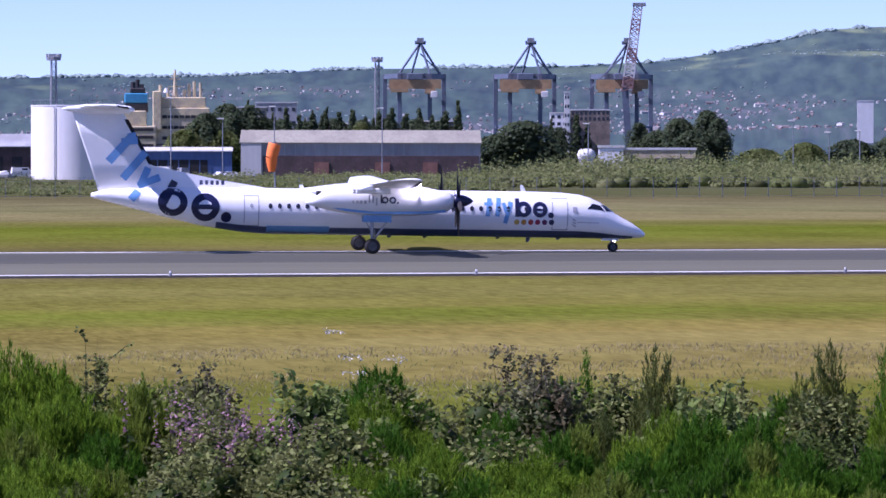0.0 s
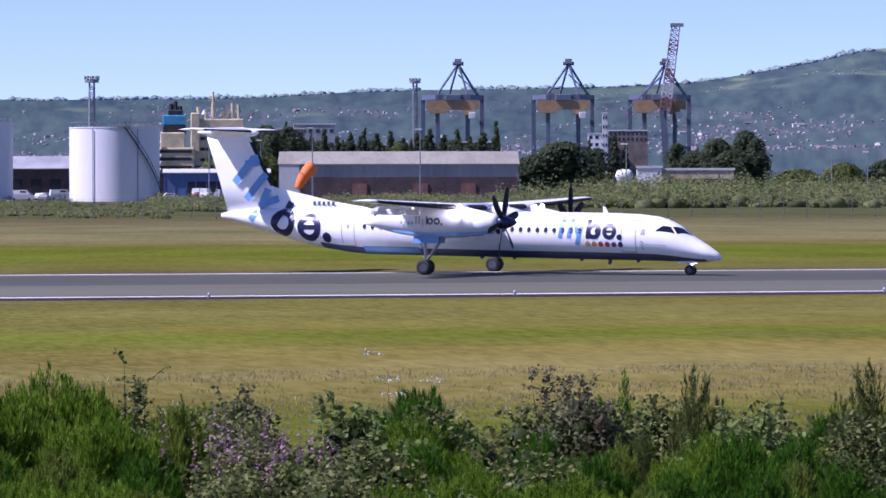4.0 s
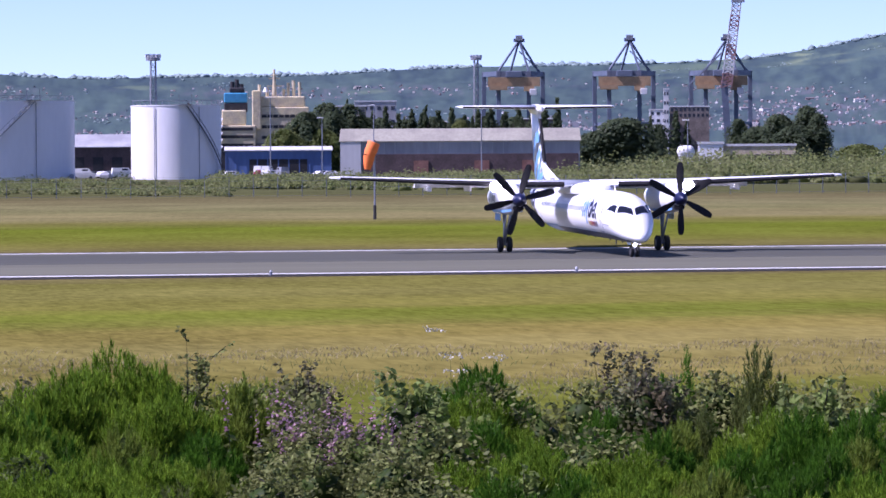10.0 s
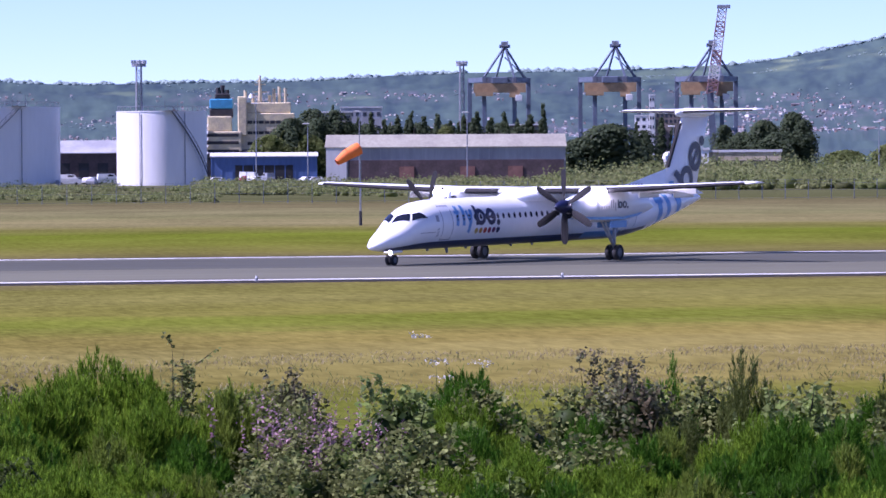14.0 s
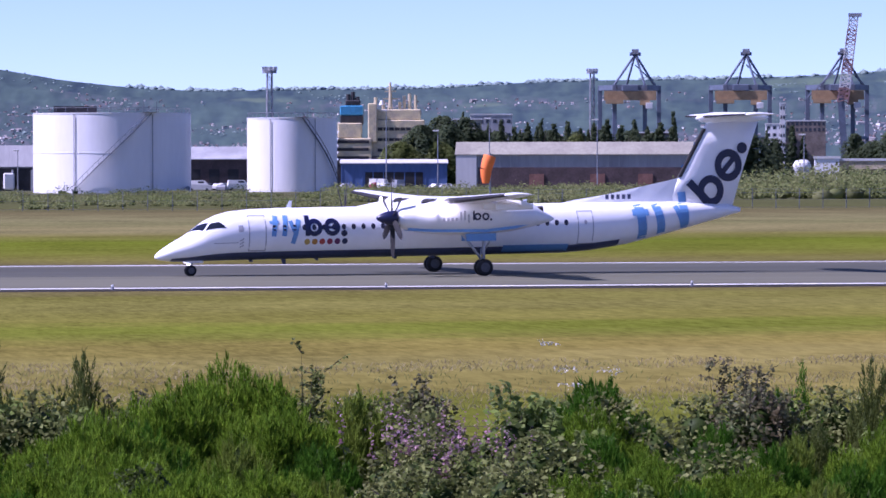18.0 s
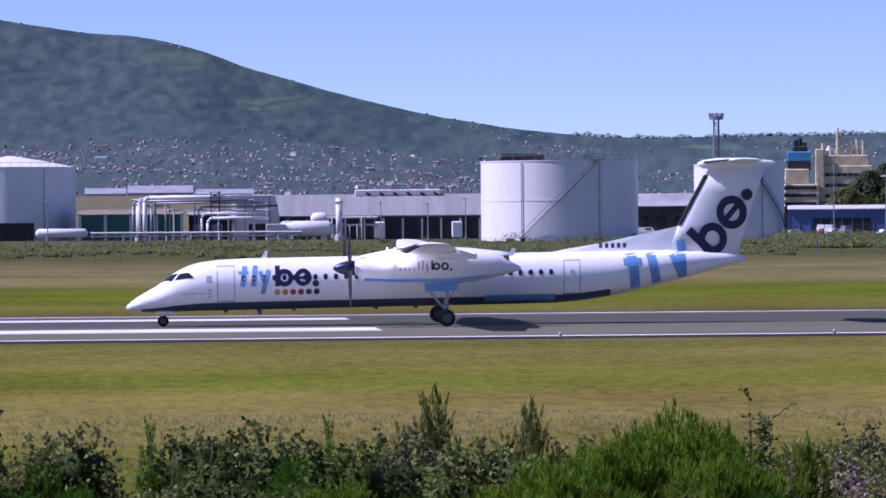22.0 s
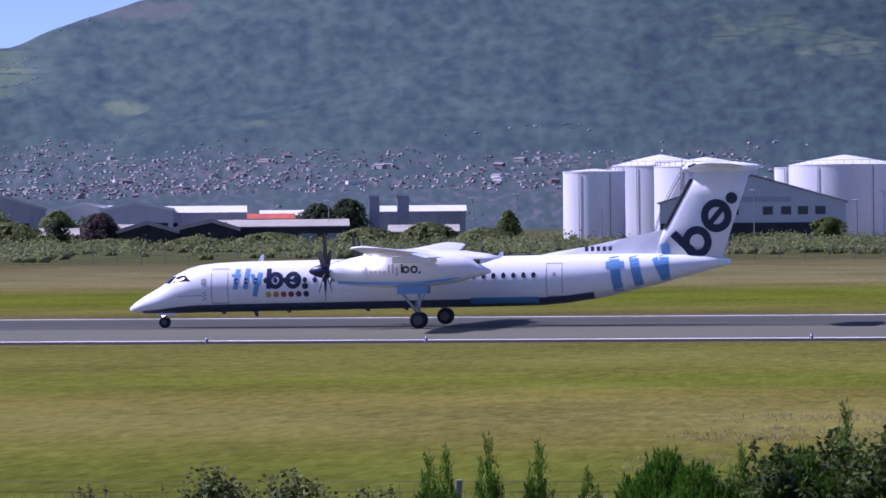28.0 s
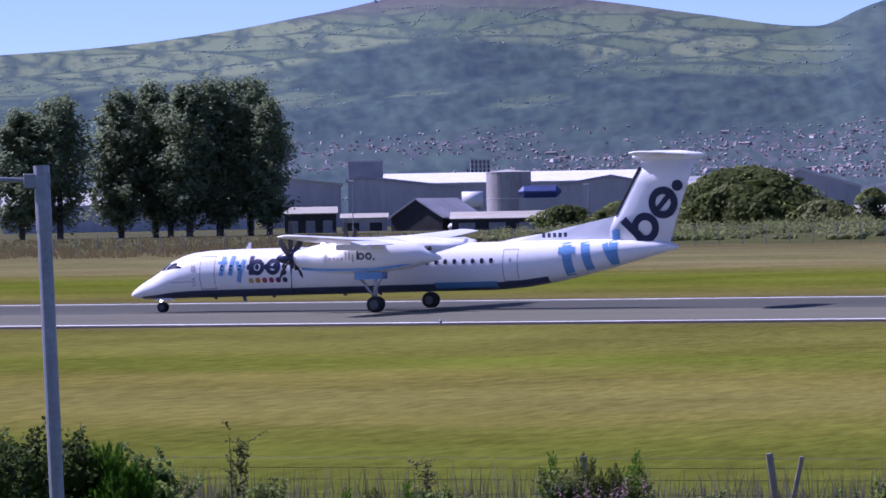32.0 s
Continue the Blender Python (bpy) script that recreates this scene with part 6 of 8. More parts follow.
for b, far, top, half in ((13.72, 1150, 0.71, 0.15), (15.28, 1150, 0.54, 0.15), (10.95, 1230, 0.70, 0.14), (10.82, 1230, 0.60, 0.13), (11.45, 1250, 0.50, 0.13), (11.7, 1250, 0.47, 0.12), (11.92, 1250, 0.52, 0.12), (12.1, 1250, 0.49, 0.12), (12.32, 1250, 0.52, 0.12), (12.6, 1250, 0.48, 0.12),
                          (12.8, 1250, 0.55, 0.13), (13.0, 1250, 0.50, 0.12), (13.25, 1250, 0.46, 0.12), (13.5, 1200, 0.5, 0.12), (15.42, 1150, 0.42, 0.13), (14.95, 1150, 0.46, 0.13)):
    seed += 1
    tree("conifer_tree", b, far, top, half, "cone", "dark pointed conifer in a shelter belt", "conifers", seed)

# scrub belts between the airfield fence and the depot
def scrub(name, b0, b1, f0, f1, n, h0, h1, size, material, label, sd):
    rnd = random.Random(sd)
    verts, faces = [], []
    for _ in range(n):
        b, far = rnd.uniform(b0, b1), f0 + (f1 - f0) * rnd.random() ** 0.8
        x, y = spot(b, far)
        if noise.noise((x / 16, y / 45, sd * 1.7)) < rnd.uniform(-0.3, 0.4):
            continue
        h = rnd.uniform(h0, h1) * (0.6 + 0.8 * max(0, noise.noise((x / 40, y / 40, sd))) + 0.2)
        r = h * rnd.uniform(0.7, 1.5)
        for _ in range(3):
            lump(rnd, verts, faces, x + rnd.uniform(-0.8, 0.8) * r, y + rnd.uniform(-0.8, 0.8) * r, h * rnd.uniform(0.05, 0.18), r * 0.34, r * 0.34, h * 0.26)
        for _ in range(140):
            a, q = rnd.uniform(0, 6.283), math.sqrt(rnd.random())
            p = Vector((x + 1.5 * r * q * math.cos(a), y + 1.5 * r * q * math.sin(a), h * ((0.85 - 0.5 * q * q) * rnd.uniform(0.25, 1.1) + 0.35 * rnd.random() ** 4)))
            u, v = (Vector((rnd.gauss(0, 1), rnd.gauss(0, 1), rnd.gauss(0, 0.6))).normalized() * size * rnd.uniform(0.12, 0.34) for _ in (0, 1))
            i = len(verts)
            verts += [p - u, p + v, p + u, p - v]
            faces.append((i, i + 1, i + 2, i + 3))
    return smooth(soup(name, verts, faces, material, label, "scrub"))


scrub("scrub", 13.9, 22, 690, 860, 900, 2.6, 6.0, 1.1, M_scrub, "belt of green scrub behind the airfield", 5)
scrub("scrub", 9.2, 14.2, 600, 850, 1000, 0.9, 2.4, 0.8, M_scrub, "low green scrub behind the airfield", 6)
scrub("scrub", 16.5, 22, 850, 980, 160, 4.0, 6.5, 1.2, M_trees2, "taller green scrub and young trees", 7)
scrub("scrub", -2.5, 9.4, 540, 840, 1200, 0.5, 1.4, 0.6, M_scrub, "low weeds and scrub before the depot", 8)
scrub("scrub", -14, -2.0, 580, 850, 900, 0.9, 3.3, 0.9, M_scrub, "green scrub before the low sheds", 9)
scrub("scrub", -18.8, -13.5, 600, 850, 420, 0.8, 2.8, 0.8, M_scrub, "low scrub before the low sheds", 12)
scrub("scrub", 4.6, 8.2, 800, 846, 10, 1.8, 2.6, 0.7, M_trees, "dark round bushes at the foot of the tanks", 13)

M_straw = leafy("dry_grass_stems", (0.40, 0.335, 0.175), (0.35, 0.30, 0.145), 0.3, 5.0, 0.75)
M_weed = leafy("green_grass_stems", (0.22, 0.25, 0.07), (0.26, 0.26, 0.10), 0.3, 5.0, 0.5)


def long_grass(name, x0, x1, y0, y1, n, h0, h1, w, material, label, sd, clump=6, lie=0.16):
    rnd = random.Random(sd)
    verts, faces = [], []
    for _ in range(n // clump):
        cx, cy = rnd.uniform(x0, x1), rnd.uniform(y0, y1)
        if noise.noise((cx / 14, cy / 6, sd)) < -0.1:
            continue
        hh = rnd.uniform(h0, h1)
        for _ in range(clump):
            x, y = cx + rnd.gauss(0, 0.4), cy + rnd.gauss(0, 0.4)
            z = bank(x, y)
            h = hh * rnd.uniform(0.6, 1.2)
            dx, dy = rnd.gauss(0, lie) * h, rnd.gauss(0, lie) * h
            i = len(verts)
            verts += [(x - w, y, z - 0.05), (x + w, y, z - 0.05), (x + w * 0.8 + dx * 0.5, y + dy * 0.5, z + h * 0.6), (x - w * 0.8 + dx * 0.5, y + dy * 0.5, z + h * 0.6), (x + dx, y + dy, z + h)]
            faces += [(i, i + 1, i + 2, i + 3), (i + 3, i + 2, i + 4)]
    return soup(name, verts, faces, material, label, "grass")


long_grass("long_grass", -10, 52, 74, 118, 30000, 0.05, 0.15, 0.010, M_straw, "long dry seeding grass on the meadow", 21, lie=1.3)
M_dryweed = leafy("dry_purple_weeds", (0.36, 0.28, 0.22), (0.30, 0.28, 0.14), 0.4, 2.0, 0.65)
M_tawny = leafy("tawny_grass_stems", (0.46, 0.33, 0.13), (0.40, 0.31, 0.14), 0.3, 5.0, 0.6)
long_grass("tawny_grass", -330, -172, 470, 600, 16000, 0.35, 0.8, 0.06, M_tawny, "tawny dry grass before the poplars", 25)
long_grass("tawny_grass", -420, -235, 600, 780, 8000, 0.4, 0.9, 0.08, M_tawny, "tawny dry grass before the low sheds", 26)
long_grass("fence_weeds", -37, -6, 65, 72, 12000, 0.35, 1.0, 0.008, M_dryweed, "dry purplish weeds along the fence", 23)
long_grass("long_grass", -10, 52, 74, 116, 8000, 0.05, 0.16, 0.009, M_weed, "green tufts of grass on the meadow", 22, lie=1.0)

# ---- low sheds and works on the other side ----
def gabled(name, b0, b1, far, eave, top, at, wall, roof, label):
    """A store whose wide low gable faces the runway; at is where its ridge lies across the breadth."""
    x, y = spot((b0 + b1) / 2, far)
    h = far * math.tan(radians((b1 - b0) / 2))
    t = thing(name, x, y, 0, -(b0 + b1) / 2, label, "building")
    ze, zr, xr = rise(eave, far), rise(top, far), -h + 2 * h * at
    zl = ze + (zr - ze) * (0.75 if at < 0.25 else 0.0)
    part("wall", loft(B(), [[(-h, d, 0), (-h, d, zl), (xr, d, zr), (h, d, ze), (h, d, 0)] for d in (0, 40)]), wall, t)
    for (xa, za), (xb, zb) in (((-h - 0.5, zl - 0.1), (xr, zr)), ((xr, zr), (h + 0.5, ze - 0.1))):
        part("roof", loft(B(), [[(xa, d, za), (xb, d, zb), (xb, d, zb + 0.8), (xa, d, za + 0.8)] for d in (-0.6, 40.5)]), roof, t)
    rib = mesh_of("cladding_rib", box(B(), -0.1, -0.08, 0, 0.1, 0.02, ze - 0.3), wall)
    for i in range(9):
        shared("cladding_rib", rib, t, pose(-h + 2 * h * (i + 0.5) / 9, 0, 0))
    part("doorway", box(B(), -2.4, -0.1, 0, 2.4, 0.05, 5.0), M_dark, t, "dark doorway", at=pose(h * 0.3, 0, 0))
    return t


for b0, b1, far, e, r in ((-14.5, -13.3, 890, -0.18, -0.09), (-13.25, -12.3, 915, -0.12, -0.05), (-11.5, -9.75, 895, -0.085, -0.005), (-9.2, -8.3, 900, -0.17, -0.09)):
    shed("low_shed", b0, b1, far, e, r, 14, M_dark, M_lowroof, "long low dark shed with a pale fibre roof", doors=5, door_mat=M_steel)
gabled("low_gabled_shed", -12.78, -12.0, 880, -0.165, -0.05, 0.5, M_dark, M_lowroof, "low dark shed with a pale-edged gable")
gabled("low_gabled_shed", -12.05, -11.2, 884, -0.14, -0.03, 0.6, M_dark, M_lowroof, "low dark shed with a pale-edged gable")
shed("grey_warehouse", -13.4, -12.35, 1310, 0.135, 0.20, 30, M_grey, M_whiteroof, "grey warehouse with a white roof")
shed("grey_warehouse", -9.35, -8.2, 1200, 0.095, 0.165, 24, M_grey, M_whiteroof, "low warehouse with a white roof behind the yard", bays=6)
gabled("gabled_warehouse", -13.5, -12.85, 1250, 0.15, 0.225, 0.45, M_lightgrey, M_whiteroof, "grey store with a low white gable roof")
gabled("gabled_warehouse", -12.98, -12.05, 1240, 0.13, 0.226, 0.46, M_palewall, M_whiteroof, "wide grey metal store with a low gable")
shed("grey_warehouse", -12.3, -11.09, 1250, 0.105, 0.185, 30, M_lightgrey, M_whiteroof, "grey warehouse with a white roof", bays=7, doors=3)
gabled("gabled_warehouse", -14.6, -13.72, 1400, 0.15, 0.40, 0.1, M_shadewall, M_lightgrey, "tall pale store behind the sheds")
shed("grey_warehouse", -10.9, -9.6, 1300, 0.06, 0.12, 24, M_palewall, M_whiteroof, "low warehouse with a white roof", bays=6)
M_orangered = mat("orange_red_paint", (0.62, 0.13, 0.06), 0.7, vary=0.3, size=3, col2=(0.40, 0.10, 0.07))
shed("red_store", -11.06, -10.46, 1230, 0.015, 0.075, 10, M_orangered, M_orangered, "low orange-red painted store")
shed("long_warehouse", -20.0, -15.99, 1400, 0.31, 0.435, 40, M_shadewall, M_whiteroof, "very long grey warehouse with a white roof", bays=26)
shed("grey_warehouse", -16.2, -14.4, 1450, 0.20, 0.33, 30, M_shadewall, M_grey, "grey warehouse behind the trees", bays=8)
gabled("gabled_warehouse", -20.46, -18.96, 1240, 0.225, 0.385, 0.12, M_shadewall, M_greyroof, "wide lavender-grey metal warehouse with a low gable")
gabled("gabled_warehouse", -17.65, -16.45, 1240, 0.235, 0.342, 0.55, M_shadewall, M_greyroof, "wide lavender-grey metal warehouse with a low gable")
gabled("gabled_warehouse", -21.6, -20.55, 1240, 0.29, 0.39, 0.2, M_shadewall, M_lowroof, "pale grey gabled store behind the poplars")
shed("pale_store", -25.0, -21.7, 1200, 0.10, 0.26, 30, M_shadewall, M_lightgrey, "pale store behind the poplars", bays=10)
block("plant_block", -20.453, -19.997, 1500, 0.3, 0.605, 12, M_greyroof, "grey square plant tower", 0, 0)
block("plant_block", -18.841, -18.576, 1600, 0.3, 0.60, 10, M_palewall, "white square block of small windows", 5, 5)
oil_tank(-18.34, 0.295, 1180, 0.435, 0.47, "squat grey silo beside the warehouse", rail=False, seams=1, paint=M_silo)
x, y = spot(-18.82, 1100)
cist = thing("cistern", x, y, 0, 18.8, "round white cistern lying in a yard", "tank")
smooth(part("barrel", rod(B(), (-2.7, 0, rise(0.075, 1100)), (2.7, 0, rise(0.075, 1100)), 2.15, sides=20), M_white, cist))
part("cradle", box(B(), -2, -1.2, 0, 2, 1.2, rise(0.0, 1100), 0.1), M_steel, cist)
shed("white_container", -16.49, -16.16, 1000, 0.01, 0.02, 2.6, M_lightgrey, M_lightgrey, "pale container in a yard")
shed("low_shed", -19.1, -17.5, 960, -0.165, -0.085, 14, M_dark, M_lowroof, "long low dark shed with a pale fibre roof", doors=4, door_mat=M_steel)
shed("low_shed", -21.3, -20.62, 960, -0.06, 0.015, 10, M_dark, M_lowroof, "small dark shed with a pale roof", doors=3, door_mat=M_steel)
shed("low_shed", -20.55, -19.95, 1010, -0.13, -0.08, 8, M_grey, M_lowroof, "low grey shed between the stores", doors=2)
block("vent_stack", -9.47, -9.33, 1000, 0.0, 0.29, 3, M_greyroof, "blue-grey square vent stack", 0, 0)
block("vent_stack", -9.10, -8.94, 1000, 0.0, 0.29, 3, M_greyroof, "blue-grey square vent stack", 0, 0)
part("tarpaulin", box(B(), -5.6, -4.4, rise(0.09, 1130), 5.6, -0.6, rise(0.25, 1130), 1.4), M_bluesheet, None)
tarp = bpy.data.objects["tarpaulin"]
tarp.matrix_basis = pose(*spot(-17.93, 1130), 0, 0, 0, 17.9)
tarp.location.z = 0
part("stack_base", box(B(), -5.4, -4.2, 0, 5.4, -0.8, rise(0.09, 1130)), M_shadewall, tarp, "grey base of the stack")
tagged(tarp, "blue covered stack in a yard", "stack")
# dark hut: its gable faces the runway, its roof runs away to the other side
hx, hy = spot(-19.56, 975)
hut = thing("dark_hut", hx, hy, 0, 19.56 - 32, "dark boarded hut with a grey gable roof", "building")
zr, ze = rise(0.10, 975), rise(-0.14, 975)
loft(bm := B(), [[(-6.8, d, 0), (-6.8, d, ze), (0, d, zr - 0.2), (6.8, d, ze), (6.8, d, 0)] for d in (0, 17)])
part("wall", bm, M_dark, hut)
for s in (-1, 1):
    loft(bm := B(), [[(s * 7.4, d, ze - 0.4), (0, d, zr - 0.1), (0, d, zr + 0.2), (s * 7.4, d, ze - 0.1)] for d in (-0.6, 17.6)])
    part("roof", bm, M_greyroof, hut)
part("boat_cover", box(B(), 9, -2, 0, 17, 0.5, 1.6, 0.6), M_lightgrey, hut, "pale covered heap beside the hut")

# ---- poles along the perimeter ----
def lamp_pole(b, far, top, label, arm=1.0):
    x, y = spot(b, far)
    h = rise(top, far)
    t = thing("lamp_pole", x, y, 0, -b, label, "lamp post", "perimeter lamp poles")
    part("post", rod(B(), (0, 0, -0.2), (0, 0, h), 0.13, 0.08, 8), M_galv, t)
    part("base", rod(B(), (0, 0, 0), (0, 0, 1.2), 0.2, sides=8), M_galv, t)
    part("lamp_head", box(B(), -arm, -0.2, h - 0.05, arm * 0.3, 0.2, h + 0.2, 0.06), M_lightgrey, t)


for b, far, top in ((18.13, 790, 0.43), (15.436, 800, 0.39), (12.72, 830, 0.59), (9.94, 850, 0.72), (11.30, 860, 0.61), (10.62, 870, 0.45), (-1.65, 900, 0.30), (-4.40, 880, 0.32), (-7.51, 900, 0.30), (3.98, 900, 0.16), (-3.05, 900, 0.18), (-2.7, 900, 0.3), (-8.1, 900, 0.26), (-10.0, 900, 0.24), (19.0, 900, 0.3), (4.6, 900, 0.14),
                    (-20.4, 1000, 0.35), (-17.3, 1000, 0.25), (18.6, 900, 0.28), (-6.4, 870, 0.1), (2.3, 900, 0.2), (5.1, 905, 0.2), (-0.4, 900, 0.2)):
    lamp_pole(b, far, top, "slim grey lamp pole on the perimeter")

# perimeter fence beyond the grass
FY = 520.0
fence = thing("perimeter_fence", 0, FY, 0, 0, "tall wire perimeter fence beyond the grass", "fence")
pm = mesh_of("fence_post", box(B(), -0.035, -0.035, 0, 0.035, 0.035, 2.5), M_galv)
for i in range(150):
    shared("fence_post", pm, fence, pose(-235 + 3.0 * i, 0, 0))
for z in (0.2, 1.2, 2.0, 2.45):
    part("fence_wire", box(B(), -235, -0.012, z - 0.012, 212, 0.012, z + 0.012), M_galv, fence)

# parked vans and cars in the depot yard
def car(b, far, turn, body_mat, label, van=False):
    x, y = spot(b, far)
    t = thing("parked_van" if van else "parked_car", x, y, 0, turn, label, "van" if van else "car", "vehicles in the yard")
    h, l = (2.3, 5.2) if van else (1.45, 4.3)
    bm = B()
    w = 0.92
    prof = [(-l / 2, 0.35), (-l / 2, 0.9), (-l / 2 + 0.2, h * 0.62), (-l / 2 + (0.3 if van else 0.9), h), (l * 0.12 if not van else l * 0.22, h), (l * 0.27 if not van else l * 0.36, h * 0.62), (l / 2 - 0.1, h * 0.55), (l / 2, 0.75), (l / 2, 0.35)]
    loft(bm, [[(px, s * w * (0.86 if pz > h * 0.7 else 1), pz) for px, pz in prof] for s in (-1, 1)])
    part("body", bm, body_mat, t)
    for s in (-1, 1):
        part("side_window", box(B(), -l * (0.05 if van else 0.25), s * w * 0.93 - 0.02, h * 0.64, l * 0.2, s * w * 0.93 + 0.02, h * 0.92), M_glass, t)
        for px in (-l * 0.31, l * 0.31):
            part("wheel", rod(B(), (px, s * (w - 0.2), 0.32), (px, s * (w + 0.02), 0.32), 0.32, sides=12), M_tyre, t)
    return t


rnd = random.Random(4)
M_carred = mat("dull_red_car_paint", (0.25, 0.05, 0.05), 0.3, size=1)
for i in range(26):
    b = rnd.choice((rnd.uniform(7.4, 8.15), rnd.uniform(7.4, 8.15), rnd.uniform(9.3, 10.8), rnd.uniform(9.3, 10.8), rnd.uniform(-2.5, -1.8), rnd.uniform(18.6, 19.6)))
    far = rnd.uniform(905, 1040) if b < 18 else rnd.uniform(930, 960)
    red = rnd.random() < 0.15
    v = rnd.random() < 0.35
    car(b, far, rnd.choice((0, 90, 180, 20, 70)) + rnd.uniform(-6, 6), M_carred if red else rnd.choice((M_whiteroof, M_white, M_white, M_steel)), ("dull red" if red else "pale") + (" van" if v else " car") + " parked in the depot yard", v)

# ---- windsock ----
wx, wy = 68.6, 343.0
windsock = thing("windsock", wx, wy, 0, 0, "orange windsock on a slim grey pole in the grass", "windsock")
WS_TOP = 6.35
part("pole", rod(B(), (0, 0, 0), (0, 0, WS_TOP), 0.085, 0.06, 8), M_galv, windsock)
part("pole_foot", rod(B(), (0, 0, 0), (0, 0, 1.15), 0.13, 0.13, 8), M_dark, windsock, "dark hinged pole foot")
part("swivel", rod(B(), (0, 0, WS_TOP - 0.25), (0, 0, WS_TOP + 0.05), 0.10, sides=8), M_steel, windsock)
bm = B()
loft(bm, [[(x, r * math.cos(2 * math.pi * i / 16), r * math.sin(2 * math.pi * i / 16)) for i in range(16)] for x, r in ((0.06, 0.48), (0.12, 0.52), (0.6, 0.52), (1.2, 0.47))], caps=False)
sock = smooth(part("sock_mouth", bm, M_orange, windsock, "open orange mouth of the sock", at=pose(0, 0, WS_TOP - 0.1)))
bm = B()
loft(bm, [[(x, r * math.cos(2 * math.pi * i / 16), r * math.sin(2 * math.pi * i / 16)) for i in range(16)] for x, r in ((0, 0.47), (0.4, 0.44), (0.8, 0.36), (1.15, 0.26))], caps=False)
sock_tail = smooth(part("sock_tail", bm, M_orange, sock, "narrow orange tail of the sock", at=pose(1.18, 0, 0)))

# runway edge lights and signs in the grass
lm = mesh_of("edge_light_body", rod(B(), (0, 0, 0), (0, 0, 0.16), 0.07, 0.06, 8), M_steel)
lh = mesh_of("edge_light_lens", rod(B(), (0, 0, 0.16), (0, 0, 0.24), 0.06, 0.04, 8), M_whiteroof)
for x, y in ((33.1, 189.0), (47.0, 189.0), (21.0, 189.2), (-12.1, 189.2), (-38.8, 188.6), (-29, 188.8), (64.4, 189), (90, 189.0), (-66, 188.8), (-90, 188.8)):
    t = thing("runway_edge_light", x, y, 0, 0, "small pale runway edge light in the grass", "light", "runway edge lights")
    shared("lamp_body", lm, t, pose(0, 0, 0))
    shared("lens", lh, t, pose(0, 0, 0))

# ---- city on the slope and woods on the hills ----
M_homes = mat("house_walls", (0.56, 0.54, 0.50), 0.8, vary=0.1, size=8, island=0.7)
M_homes_red = mat("brick_house_walls", (0.34, 0.24, 0.22), 0.85, vary=0.1, size=8, island=0.35)
M_slates = mat("house_roofs", (0.25, 0.225, 0.225), 0.8, vary=0.15, size=8, island=0.4)
# lighter and bluer than leaves: distance haze is put into the colour
M_hazed_woods = mat("hazed_hill_woods", (0.20, 0.265, 0.26), 0.95, vary=0.15, size=30, col2=(0.22, 0.285, 0.255), island=0.25, spec=0.05)


def build_city():
    rnd = random.Random(77)
    sets = {"pale": ([], []), "red": ([], []), "roof": ([], [])}
    made = 0
    tried = 0
    while made < 4300 and tried < 140000:
        tried += 1
        b = rnd.uniform(-28, 21)
        far = rnd.uniform(2430, 3500) if b < 4 else rnd.uniform(2700, 4000)
        if rnd.random() > city_density(b, far):
            continue
        x, y = spot(b, far)
        z = hill(b, far)
        made += 1
        big = rnd.random() < 0.02
        l, d, h, r = (rnd.uniform(0.9, 2.2), 1.5, rnd.uniform(0.6, 1.3), rnd.uniform(0.3, 0.6)) if not big else (rnd.uniform(4, 10), 4, rnd.uniform(1.2, 2.2), 0.5)
        a = rnd.choice((0.5, 0.8, -0.35, 1.25, 0.0, -0.75)) + rnd.gauss(0, 0.2)
        c, s = math.cos(a), math.sin(a)
        def P(u, v, w):
            return (x + u * c - v * s, y + u * s + v * c, z + w)
        vs, fs = sets["pale" if rnd.random() < 0.7 else "red"]
        i = len(vs)
        vs += [P(-l / 2, -d / 2, -3), P(l / 2, -d / 2, -3), P(l / 2, d / 2, -3), P(-l / 2, d / 2, -3), P(-l / 2, -d / 2, h), P(l / 2, -d / 2, h), P(l / 2, d / 2, h), P(-l / 2, d / 2, h), P(-l / 2, 0, h + r), P(l / 2, 0, h + r)]
        fs += [(i, i + 1, i + 5, i + 4), (i + 1, i + 2, i + 6, i + 9, i + 5), (i + 2, i + 3, i + 7, i + 6), (i + 3, i, i + 4, i + 8, i + 7)]
        vs, fs = sets["roof"]
        i = len(vs)
        e = 0.2
        vs += [P(-l / 2 - e, -d / 2 - e, h - 0.2), P(l / 2 + e, -d / 2 - e, h - 0.2), P(l / 2 + e, 0, h + r + 0.2), P(-l / 2 - e, 0, h + r + 0.2), P(l / 2 + e, d / 2 + e, h - 0.2), P(-l / 2 - e, d / 2 + e, h - 0.2)]
        fs += [(i, i + 1, i + 2, i + 3), (i + 3, i + 2, i + 4, i + 5)]
    soup("pale_houses", *sets["pale"], M_homes, "pale plastered houses spread over the far slope", "houses")
    soup("brick_houses", *sets["red"], M_homes_red, "brick houses spread over the far slope", "houses")
    soup("house_roofs", *sets["roof"], M_slates, "dark pitched roofs of the far houses", "roofs")


